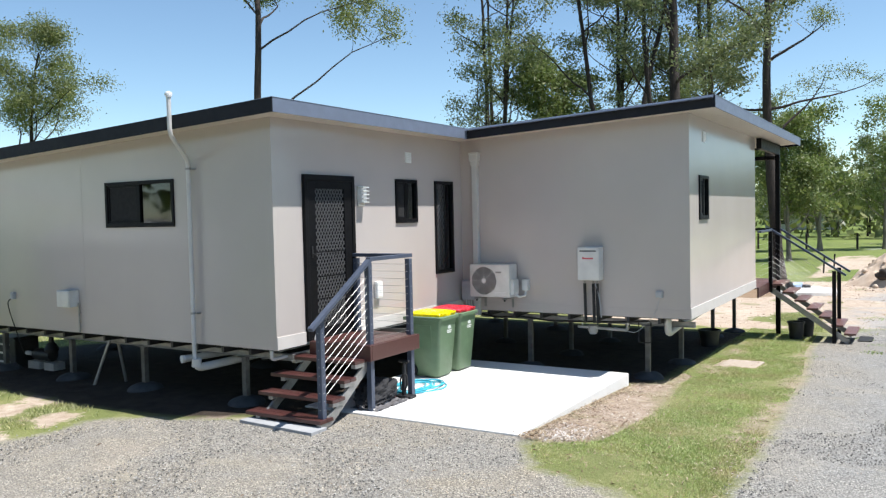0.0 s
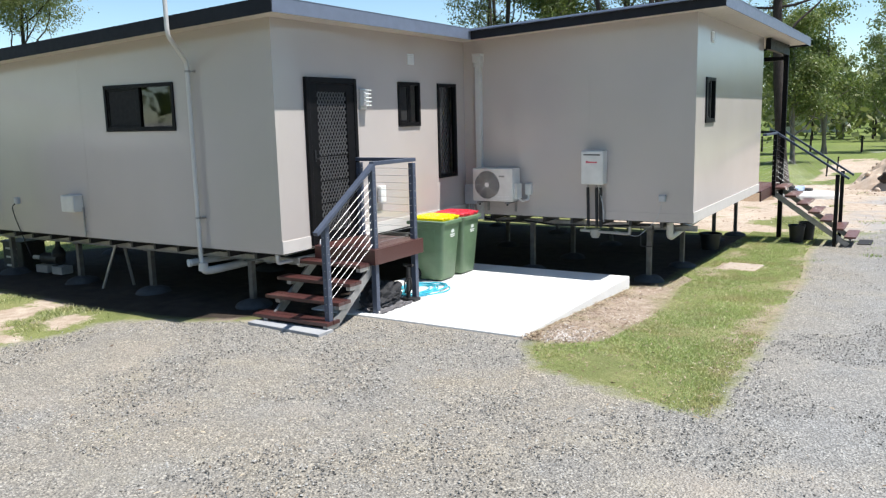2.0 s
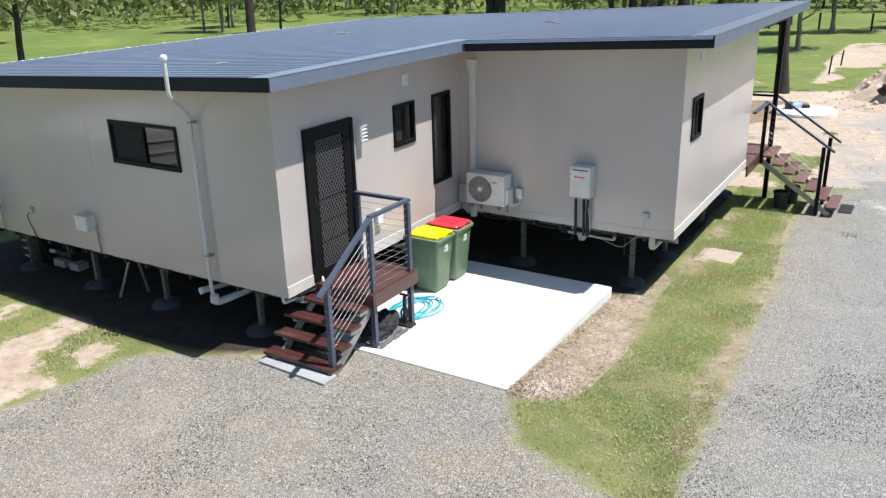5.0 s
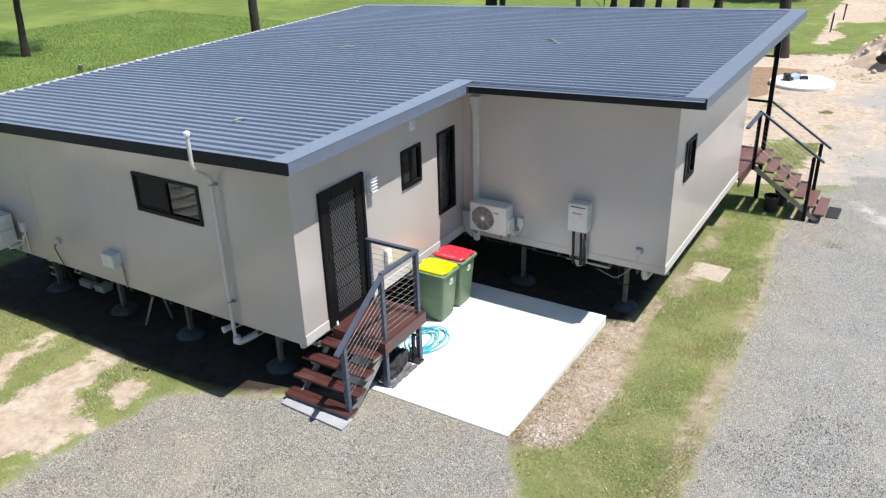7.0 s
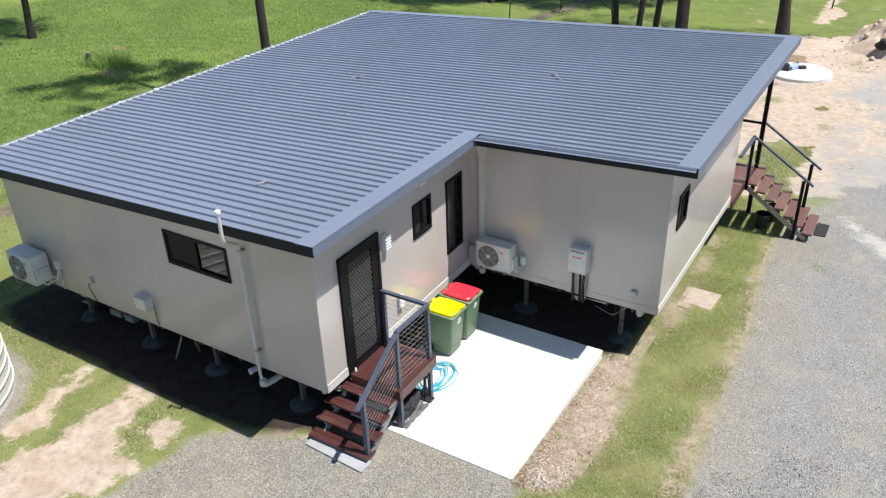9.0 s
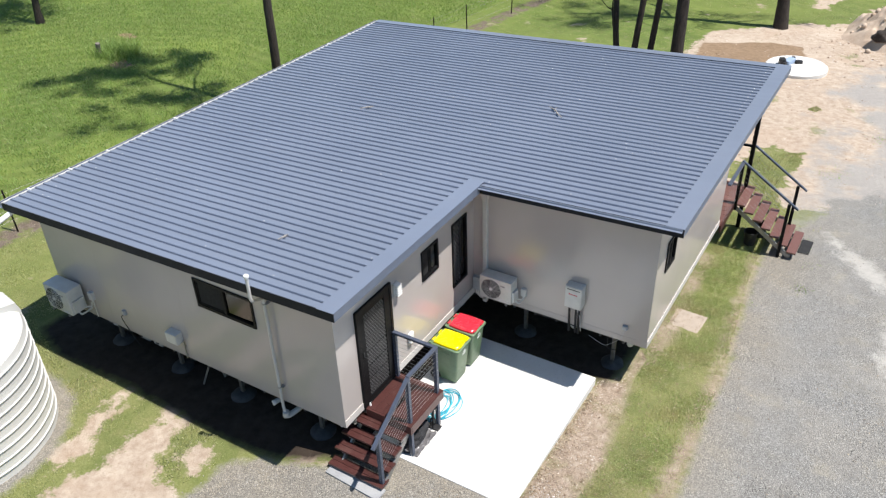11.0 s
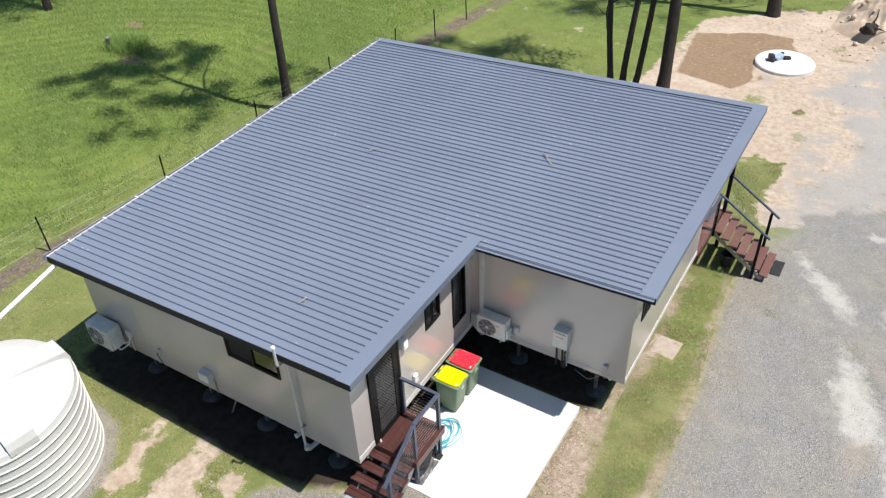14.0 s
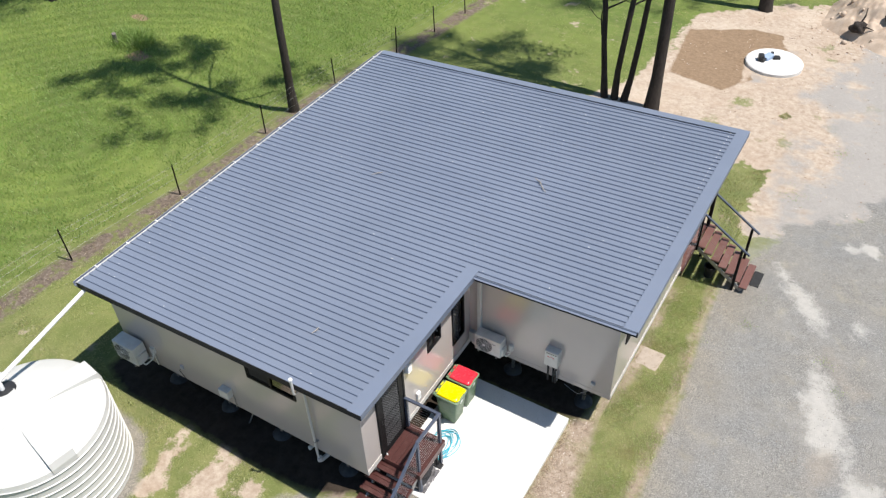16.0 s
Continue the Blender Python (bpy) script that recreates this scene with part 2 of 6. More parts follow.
    return m.bump(h, 0.9, 0.02).m


WALL = wall_material()
ROOF = roof_material()
# one fascia steel in two tones: shade put into one, sun into the other
FASCIA_SHADED = plain("fascia_shaded_steel", (0.022, 0.023, 0.028), 0.6, vary=0.12, spec=0.12)
FASCIA_SUNLIT = plain("fascia_sunlit_steel", (0.13, 0.155, 0.21), 0.5, vary=0.08, spec=0.4)
TRIM = plain("trim_cream", (0.58, 0.545, 0.515), 0.4, vary=0.05)
SOFFIT = plain("soffit_cream", (0.55, 0.5, 0.44), 0.5, vary=0.06)
BLACK = plain("black_aluminium", (0.007, 0.007, 0.008), 0.5, vary=0.2, spec=0.15)
GRILLE = plain("grille_pale_metal", (0.12, 0.12, 0.125), 0.4, 0.3, vary=0.1)
STEEL_BLUE = plain("painted_steel_slate", (0.066, 0.08, 0.115), 0.42, vary=0.12, spec=0.3)
GALV = plain("galvanised_steel", (0.31, 0.305, 0.295), 0.5, 0.55, vary=0.2, scale=12)
WIRE = plain("wire_stainless", (0.42, 0.42, 0.41), 0.4, 0.6, vary=0.05)
WOOD = wood_material("stained_red_hardwood", (0.045, 0.016, 0.015), (0.108, 0.039, 0.034))
WOOD_WORN = wood_material("weathered_red_hardwood", (0.115, 0.05, 0.042), (0.225, 0.115, 0.095))
PVC = plain("white_pvc", (0.56, 0.55, 0.53), 0.4, vary=0.06)
GREYPVC = plain("grey_pvc", (0.42, 0.43, 0.45), 0.4, vary=0.1)
WHITE = plain("white_enamel", (0.76, 0.755, 0.74), 0.35, vary=0.03)
WHITE_DULL = plain("white_plastic_aged", (0.62, 0.61, 0.58), 0.45, vary=0.08)
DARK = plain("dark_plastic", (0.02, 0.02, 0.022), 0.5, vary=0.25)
RUBBER = plain("black_rubber", (0.015, 0.015, 0.016), 0.75, vary=0.3, bump=0.2)
CLOTH = plain("black_cloth", (0.022, 0.022, 0.025), 0.85, vary=0.35, bump=0.5, grain=220)
SHEET = plain("grey_plastic_sheet", (0.13, 0.125, 0.13), 0.35, vary=0.4, scale=14)
BIN_GREEN = plain("bin_green_plastic", (0.125, 0.195, 0.112), 0.45, vary=0.12, bump=0.06)
LID_YELLOW = plain("lid_yellow_plastic", (0.82, 0.66, 0.0), 0.25, vary=0.05)
LID_RED = plain("lid_red_plastic", (0.62, 0.03, 0.05), 0.25, vary=0.08)
HOSE = plain("turquoise_hose", (0.04, 0.42, 0.55), 0.4, vary=0.1)
LETTER_GREY = plain("print_pale", (0.6, 0.63, 0.6), 0.6, vary=0.05)
LETTER_RED = plain("print_red", (0.55, 0.02, 0.04), 0.5, vary=0.05)
SLAB = concrete_material("new_concrete", (0.60, 0.59, 0.57), (0.70, 0.69, 0.67), 1.4)
CONC = concrete_material("old_concrete", (0.30, 0.295, 0.28), (0.42, 0.41, 0.39), 5)
PADM = concrete_material("sandy_concrete", (0.32, 0.265, 0.215), (0.45, 0.375, 0.31), 7)
FOOT = concrete_material("dirty_footing_concrete", (0.025, 0.027, 0.03), (0.065, 0.068, 0.072), 6)
GLASS = glass_material()
INTERIOR = plain("interior_paint", (0.45, 0.44, 0.42), 0.7, vary=0.05)
SCREEN = plain("fly_screen_mesh", (0.012, 0.012, 0.013), 0.9, vary=0.1)
TANK = plain("cream_polyethylene", (0.56, 0.555, 0.53), 0.45, vary=0.05, scale=2.0, bump=0.08)
BARK_DARK = bark_material("bark_ironbark", (0.014, 0.011, 0.009), (0.055, 0.043, 0.037))
BARK_GREY = bark_material("bark_gum_grey", (0.09, 0.075, 0.065), (0.27, 0.24, 0.21))
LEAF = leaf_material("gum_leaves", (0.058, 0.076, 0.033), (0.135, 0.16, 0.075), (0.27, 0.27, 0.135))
# lighter copy of LEAF, with sunshine put into the leaf colours
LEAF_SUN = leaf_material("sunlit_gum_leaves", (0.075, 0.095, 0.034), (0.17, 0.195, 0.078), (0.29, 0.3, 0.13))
LEAF_LIGHT = leaf_material("young_gum_leaves", (0.08, 0.112, 0.036), (0.15, 0.19, 0.065), (0.27, 0.265, 0.11))
LEAF_FAR = leaf_material("bush_leaves", (0.085, 0.11, 0.04), (0.16, 0.185, 0.07), (0.27, 0.26, 0.12))
BLADE = leaf_material("grass_blades", (0.22, 0.25, 0.10), (0.36, 0.385, 0.175), (0.62, 0.57, 0.38), (0.42, 0.35, 0.2))
BLADE_STRIP = leaf_material("strip_grass_blades", (0.2, 0.255, 0.085), (0.36, 0.42, 0.17), (0.64, 0.61, 0.38), (0.44, 0.37, 0.21))
BLADE_LUSH = leaf_material("paddock_blades", (0.13, 0.215, 0.05), (0.215, 0.315, 0.082), (0.38, 0.42, 0.18))
STONE = Mat("loose_stone", 0.9)
STONE.colour(STONE.ramp(STONE.island(), (0.0, (0.055, 0.053, 0.049)), (0.5, (0.225, 0.214, 0.197)), (1.0, (0.45, 0.432, 0.4))))
STONE = STONE.m
LITTER = Mat("dry_leaf_litter", 0.9)
LITTER.colour(LITTER.ramp(LITTER.island(), (0.0, (0.12, 0.06, 0.035)), (0.4, (0.34, 0.24, 0.175)), (0.8, (0.52, 0.43, 0.36)), (1.0, (0.66, 0.62, 0.57))))
LITTER = LITTER.m
RUBBLE = Mat("broken_mortar", 0.9)
RUBBLE.colour(RUBBLE.ramp(RUBBLE.island(), (0.0, (0.2, 0.14, 0.1)), (0.45, (0.42, 0.36, 0.31)), (1.0, (0.66, 0.63, 0.6))))
RUBBLE = RUBBLE.m
SOIL = concrete_material("heaped_clay_soil", (0.40, 0.30, 0.225), (0.60, 0.49, 0.39), 1.6)
DRYLEAF = Mat("dry_gum_leaf", 0.8)
DRYLEAF.colour(DRYLEAF.ramp(DRYLEAF.island(), (0.0, (0.1, 0.055, 0.03)), (0.5, (0.26, 0.18, 0.11)), (1.0, (0.5, 0.42, 0.3))))
DRYLEAF = DRYLEAF.m
STUMP_STEEL = plain("weathered_stump_steel", (0.14, 0.136, 0.13), 0.55, 0.4, vary=0.25, scale=10)
GREYBOARD = concrete_material("weathered_grey_board", (0.27, 0.275, 0.29), (0.36, 0.365, 0.37), 3)
GROUND = ground_material()
DEADWOOD = bark_material("dry_twig", (0.2, 0.18, 0.16), (0.42, 0.39, 0.36))
BLUEBOX = plain("pump_box_blue", (0.32, 0.42, 0.58), 0.5, vary=0.1)


# ---- mesh helpers ----
def box(bm, lo, hi, bevel=0.0):
    r = bmesh.ops.create_cube(bm, size=1.0)
    vs = r["verts"]
    for v in vs:
        v.co = Vector([lo[i] + (v.co[i] + 0.5) * (hi[i] - lo[i]) for i in range(3)])
    if bevel:
        es = list({e for v in vs for e in v.link_edges})
        bmesh.ops.bevel(bm, geom=es, offset=bevel, segments=2, affect="EDGES", profile=0.6)
    return bm


def rod(bm, a, b, r, seg=10, r2=None):
    a, b = Vector(a), Vector(b)
    d = b - a
    m = Matrix.Translation((a + b) / 2) @ d.to_track_quat("Z", "Y").to_matrix().to_4x4()
    bmesh.ops.create_cone(bm, cap_ends=True, segments=seg, radius1=r, radius2=r if r2 is None else r2, depth=d.length, matrix=m)
    return bm


def beam(bm, a, b, w, h, bevel=0.0):
    """A square bar from a to b, w wide across and h high."""
    a, b = Vector(a), Vector(b)
    d = b - a
    q = d.to_track_quat("X", "Z").to_matrix().to_4x4()
    r = bmesh.ops.create_cube(bm, size=1.0)
    m = Matrix.Translation((a + b) / 2) @ q @ Matrix.Diagonal((d.length, w, h, 1))
    vs = r["verts"]
    bmesh.ops.transform(bm, matrix=m, verts=vs)
    if bevel:
        bmesh.ops.bevel(bm, geom=list({e for v in vs for e in v.link_edges}), offset=bevel, segments=2, affect="EDGES", profile=0.6)
    return bm


def tube(bm, pts, r, seg=10, caps=True):
    """A bent pipe through pts."""
    pts = [Vector(p) for p in pts]
    rings = []
    ref = None
    for i, p in enumerate(pts):
        d = ((pts[min(i + 1, len(pts) - 1)] - p).normalized() + (p - pts[max(i - 1, 0)]).normalized()).normalized()
        if ref is None:
            ref = d.orthogonal().normalized()
        ref = (ref - d * ref.dot(d)).normalized()
        side = d.cross(ref)
        rr = r[i] if isinstance(r, (list, tuple)) else r
        rings.append([bm.verts.new(p + rr * (math.cos(2 * math.pi * k / seg) * ref + math.sin(2 * math.pi * k / seg) * side)) for k in range(seg)])
    for r0, r1 in zip(rings, rings[1:]):
        for k in range(seg):
            bm.faces.new((r0[k], r0[(k + 1) % seg], r1[(k + 1) % seg], r1[k]))
    if caps:
        bm.faces.new(rings[0][::-1])
        bm.faces.new(rings[-1])
    return bm


def bent(pts, radius=0.06, n=4):
    """Rounds the corners of a line of points."""
    pts = [Vector(p) for p in pts]
    out = [pts[0]]
    for a, b, c in zip(pts, pts[1:], pts[2:]):
        u, v = (a - b).normalized(), (c - b).normalized()
        for k in range(n + 1):
            s = k / n
            out.append((b + u * radius) * (1 - s) ** 2 + b * 2 * s * (1 - s) + (b + v * radius) * s * s)
    return out + [pts[-1]]


def lathe(bm, centre, profile, seg=32):
    rings = []
    for r, z in profile:
        if r < 1e-4:
            rings.append([bm.verts.new((centre[0], centre[1], centre[2] + z))])
        else:
            rings.append([bm.verts.new((centre[0] + r * math.cos(2 * math.pi * k / seg), centre[1] + r * math.sin(2 * math.pi * k / seg), centre[2] + z)) for k in range(seg)])
    for a, b in zip(rings, rings[1:]):
        for k in range(seg):
            j = (k + 1) % seg
            if len(a) == 1:
                bm.faces.new((a[0], b[j], b[k])[::-1])
            elif len(b) == 1:
                bm.faces.new((a[k], a[j], b[0]))
            else:
                bm.faces.new((a[k], a[j], b[j], b[k]))
    return bm


def thing(name, at, label, category, group="", kind=""):
    ob = new(name)
    ob.empty_display_size = 0.2
    ob.location = at
    return tagged(ob, label, category, group, kind)


def root_place(ob):
    p = Vector((0, 0, 0))
    while ob is not None:
        p += ob.location
        ob = ob.parent
    return p


def part(name, bm, material, parent=None, label="", smooth=None):
    """Links a bmesh, given in world places, as one mesh object under a thing or a part."""
    me = bpy.data.meshes.new(name)
    if parent is not None:
        bmesh.ops.translate(bm, vec=-root_place(parent), verts=bm.verts)
    bmesh.ops.recalc_face_normals(bm, faces=bm.faces)
    bm.to_mesh(me)
    bm.free()
    me.materials.append(material)
    ob = new(name, me)
    if parent is not None:
        ob.parent = parent
    if smooth is not None:
        me.set_sharp_from_angle(angle=radians(smooth))
        me.polygons.foreach_set("use_smooth", [True] * len(me.polygons))
    if label:
        ob["label"] = label
    return ob


def raw(name, verts, faces, material, parent=None, label=""):
    me = bpy.data.meshes.new(name)
    me.from_pydata(verts, [], faces)
    me.materials.append(material)
    ob = new(name, me)
    if parent is not None:
        ob.parent = parent
    if label:
        ob["label"] = label
    return ob


def B():
    return bmesh.new()


# ---- ground ----
def ground_z(x, y):
    """Nearly level round the house, falling gently away behind it."""
    fall = np.interp(np.asarray(y, float), (-30, 0.6, 6.8, 24.0, 40.0), (0.08, 0.08, -0.20, -0.76, -1.0))
    w = np.clip((-np.asarray(x, float) - 8.0) / 30.0, 0, 1)
    return fall - 0.3 * w * np.clip((15 - np.asarray(y, float)) / 15, 0, 1)


def gz(x, y):
    return float(ground_z(x, y))


def signed(px, py, poly):
    """Metres inside (+) or outside (-) a polygon."""
    d = np.full(px.shape, 1e9)
    ins = np.zeros(px.shape, bool)
    for (x0, y0), (x1, y1) in zip(poly, poly[1:] + poly[:1]):
        ex, ey = x1 - x0, y1 - y0
        t = np.clip(((px - x0) * ex + (py - y0) * ey) / (ex * ex + ey * ey), 0, 1)
        d = np.minimum(d, np.hypot(px - x0 - t * ex, py - y0 - t * ey))
        cross = (y0 > py) != (y1 > py)
        with np.errstate(divide="ignore", invalid="ignore"):
            ins ^= cross & (px < ex * (py - y0) / (ey if ey else 1e-9) + x0)
    return np.where(ins, d, -d)


DRIVE = [(-2.3, -30), (-1.98, -2.66), (-1.92, -2.4), (-1.85, -1.96), (-1.74, -1.48), (-1.83, -1.2), (-1.6, -0.99), (-1.4, -0.74), (-0.99, -0.66), (-0.92, -0.53), (-0.59, -0.45), (-0.23, -0.29), (-0.1, 0.1), (0.5, 0.75), (2.8, 0.75), (2.95, 0.4), (3.4, -0.42), (3.9, -0.62), (4.46, -0.78),
         (5.08, -0.88), (5.06, -0.4), (5.02, 1.6), (4.96, 2.83), (4.87, 4.15), (4.88, 5.27), (4.73, 7.0), (4.56, 8.97), (4.5, 10.5), (5.1, 12.0), (5.8, 14.2), (7.4, 16.0), (9.5, 17.5), (14, 19), (40, 19), (40, -30)]
SAND = [(-3.6, 16.6), (-1.6, 13.0), (0.5, 12.0), (3.4, 12.3), (4.6, 12.9), (5.6, 13.4), (8.5, 15.0), (14, 18), (14, 30), (10, 33), (5.5, 37), (3.0, 31.5), (0.8, 29.3), (-1.4, 27.5), (-1.8, 20.5)]
PATCHES = [[(-4.62, -0.5), (-4.55, -0.8), (-4.44, -1.17), (-4.41, -1.41), (-4.33, -1.69), (-4.04, -1.99), (-4.07, -2.37), (-4.22, -2.75), (-4.64, -2.48), (-4.47, -2.0), (-4.68, -1.64), (-4.73, -1.34), (-4.76, -1.04), (-4.82, -0.77)],
           [(-2.58, -1.4), (-2.58, -1.17), (-2.41, -0.93), (-2.0, -1.07), (-1.94, -1.46), (-2.15, -1.72)],
           [(-1.01, -0.37), (-0.76, -0.22), (-0.33, -0.05), (-0.2, -0.29), (-0.59, -0.5), (-0.95, -0.58)],
           [(1.2, 40), (3.8, 40), (4.4, 47), (2.6, 54), (1.4, 52)], [(1.7, 33), (2.5, 33), (2.6, 40), (1.6, 40)],
           [(-20.9, 11.9), (-20.0, 11.85), (-19.85, 12.45), (-20.8, 12.65)], [(-23.8, 14.8), (-22.8, 14.65), (-22.7, 15.05), (-23.6, 15.25)]]
BARE = [(-3.69, -0.55), (-3.16, -0.6), (-3.03, -1.04), (-2.78, -1.33), (-2.87, -1.59), (-2.63, -1.92), (-2.5, -2.05), (-2.15, -1.92), (-1.95, -1.94), (-2.02, -2.23), (-2.04, -2.61), (-2.19, -2.78), (-3.24, -3.6), (-3.9, -3.3), (-3.86, -2.61), (-3.55, -2.3), (-3.67, -1.86), (-3.75, -1.48), (-3.59, -1.16), (-3.46, -0.88)]
DUST = [(5.29, -2.1, 0.2), (5.86, -1.63, 0.08), (1.09, -2.72, 0.06), (-0.42, -1.7, 0.1), (-0.13, -2.16, 0.06), (0.04, -3.11, 0.1), (2.16, -2.25, 0.04)]
TRACES = [[(7.5, 9.35), (8.2, 8.45), (8.7, 8.3), (8.39, 7.95), (7.85, 8.6)], [(7.8, 5.73), (8.25, 6.2), (8.45, 5.56), (8.0, 4.7)]]
BROWN = [(-1.3, 25.8), (1.16, 27.05), (2.43, 27.0), (2.6, 25.84), (1.45, 24.7), (1.92, 22.2), (1.45, 21.2), (-0.78, 21.7)]
GREENS = [[(2.85, 15.5), (3.36, 16.0), (4.28, 16.74), (4.36, 15.3), (4.08, 14.2), (4.36, 13.1), (4.44, 12.1), (3.9, 12.0), (3.65, 13.2), (3.3, 14.4)], [(3.75, 20.35), (4.0, 20.2), (4.2, 20.5), (3.95, 20.75)]]
GREYS = [(5.0, 11.5), (5.35, 16.7), (5.3, 18.4), (5.0, 21.0), (5.0, 23.0), (5.4, 25.3), (6.4, 27.2), (16, 28), (16, 11.5)]
FENCE = [(-12.3, -8.0), (-12.05, -2.0), (-11.94, 1.96), (-11.65, 5.95), (-11.68, 10.16), (-11.63, 14.22), (-11.1, 17.71), (-10.8, 20.24), (-10.6, 22.56), (-10.2, 26.0), (-9.6, 30.5), (-9.0, 35.0)]
WHITES = [[(7.33, 7.5), (7.47, 7.78), (7.26, 8.93), (7.84, 8.2), (8.09, 7.55), (8.53, 6.5), (8.66, 5.71), (9.36, 5.64), (9.6, 5.2), (8.77, 4.6), (8.47, 6.12), (7.91, 5.96), (7.71, 6.2)],
          [(5.65, 12.11), (6.13, 11.7), (6.69, 11.22), (7.3, 10.33), (7.32, 9.87), (6.75, 10.25), (6.1, 11.15)], [(7.6, 14.6), (8.3, 14.2), (8.2, 13.6), (7.6, 13.9)], [(8.0, 10.7), (8.3, 10.6), (8.1, 10.1)]]
LITTERS = [[(2.86, 0.5), (3.3, 0.45), (3.62, 0.75), (3.72, 2.09), (3.57, 3.38), (3.42, 4.39), (3.42, 5.2), (3.25, 5.3), (3.2, 4.3), (2.86, 4.0)],
           [(4.74, 0.2), (4.98, 0.2), (4.93, 2.8), (4.85, 4.15), (4.87, 5.27), (4.7, 7.0), (4.54, 8.97), (4.45, 10.3), (4.25, 10.3), (4.38, 8.9), (4.5, 7.0), (4.64, 5.2), (4.66, 3.0)],
           [(3.3, 5.2), (3.6, 5.0), (3.72, 6.2), (3.6, 7.4), (3.58, 9.6), (3.3, 9.6)]]
# bare soil under the house, stretched over the shaded strip before the near wall
SOIL_AND_SHADE = [(-7.8, -0.33), (-6.6, -0.72), (-4.9, -0.62), (-2.8, -0.7), (-1.6, -0.68), (-0.8, -0.5), (-0.2, -0.1), (0.3, 0.2), (0.3, 4.0), (3.1, 4.0), (3.1, 11.0), (-7.0, 11.0)]


def spread(lo, a, b, hi, step, grow):
    mid = list(np.arange(a, b + step / 2, step))
    left, right, s = [], [], step
    while (left[-1] if left else a) > lo:
        s *= grow
        left.append((left[-1] if left else a) - s)
    s = step
    while (right[-1] if right else b) < hi:
        s *= grow
        right.append((right[-1] if right else b) + s)
    return np.array(left[::-1] + mid + right)


def build_ground():
    xs = spread(-900, -24, 11, 900, 0.18, 1.13)
    ys = spread(-500, -7.5, 30, 1200, 0.18, 1.13)
    gx, gy = np.meshgrid(xs, ys)
    px, py = gx.ravel(), gy.ravel()
    z = ground_z(px, py)
    near = (px > -16) & (px < 13) & (py > -9) & (py < 34)
    bumps = np.array([0.03 * noise.noise((a * 0.9, b * 0.9, 0)) + 0.012 * noise.noise((a * 3.1, b * 3.1, 4)) if n else 0.0 for a, b, n in zip(px, py, near)])
    flat = np.clip(-signed(px, py, [(-0.5, -0.6), (3.0, -0.6), (3.0, 4.2), (-0.5, 4.2)]) / 0.6, 0, 1)
    z = z + bumps * flat
    me = bpy.data.meshes.new("ground")
    nx, ny = len(xs), len(ys)
    i = np.arange(nx * ny).reshape(ny, nx)
    faces = np.stack([i[:-1, :-1], i[:-1, 1:], i[1:, 1:], i[1:, :-1]], -1).reshape(-1, 4)
    me.from_pydata(np.stack([px, py, z], 1).tolist(), [], faces.tolist())
    fence_d = np.full(px.shape, 1e9)
    for (x0, y0), (x1, y1) in zip(FENCE, FENCE[1:]):
        ex, ey = x1 - x0, y1 - y0
        t = np.clip(((px - x0) * ex + (py - y0) * ey) / (ex * ex + ey * ey), 0, 1)
        fence_d = np.minimum(fence_d, np.hypot(px - x0 - t * ex, py - y0 - t * ey))
    sand = np.maximum.reduce([signed(px, py, SAND), signed(px, py, BARE)] + [signed(px, py, p) for p in PATCHES[:5]])
    for p in GREENS[:1]:
        sand = np.minimum(sand, -signed(px, py, p))
    tank_ring = 1.9 - np.hypot(px + 6.35, py + 3.05)
    values = {
        "gravel": np.maximum(signed(px, py, DRIVE), tank_ring), "sand": sand, "brown": np.maximum.reduce([signed(px, py, p) for p in [BROWN] + PATCHES[5:]]), "fence": 0.38 - fence_d,
        "fines": np.maximum.reduce([signed(px, py, p) for p in WHITES]),
        "litter": np.maximum.reduce([signed(px, py, p) for p in LITTERS]),
        "trace": np.maximum.reduce([signed(px, py, p) for p in TRACES] + [q - np.hypot((px - a) * 0.7, py - b) for a, b, q in DUST]),
        "paddock": np.clip((-px - 10.5) / 4, 0, 1), "under": signed(px, py, SOIL_AND_SHADE), "greyed": signed(px, py, GREYS), "east": np.clip((px - 4.6) / 1.2, 0, 1),
        "loose": np.clip((py - 11.0) / 4.0, 0, 1) * (px > 2),
        "lush": np.clip((-px - 10.5) / 4, 0.2 * np.clip((-px - 0.8) / 1.2, 0, 1), 1) + np.clip((py - 11) / 15, 0, 1) * 0.7,
    }
    for name, v in values.items():
        a = me.attributes.new(name, "FLOAT", "POINT")
        a.data.foreach_set("value", np.clip(v, -2, 2).astype(np.float32))
    me.materials.append(GROUND)
    me.polygons.foreach_set("use_smooth", [True] * len(me.polygons))
    tagged(new("ground", me), "gravel drive, patchy mown grass and pale sandy soil", "ground", kind="structure")


build_ground()


# ---- house ----
XW, XE, YF, YB = -7.03, 3.61, 11.3, 9.12      # west end, wing end, far wall, verandah wall
YS, FLOOR, TH = 4.29, 0.83, 0.10              # wing's near wall, underside of the walls, wall thickness
X0, Y0 = 0.03, 0.0                            # door wall, near wall
RW, RE, RN, RF = -7.31, 4.07, -0.41, 11.73    # roof edges: west, east, near, far
RX, RY = 0.45, 3.78                           # roof's inner corner


def roof_z(x):
    return 3.606 + 0.044 * x


house = thing("house", (0, 0, FLOOR), "small cream-panelled house on steel stumps with a blue-grey ribbed roof", "house")


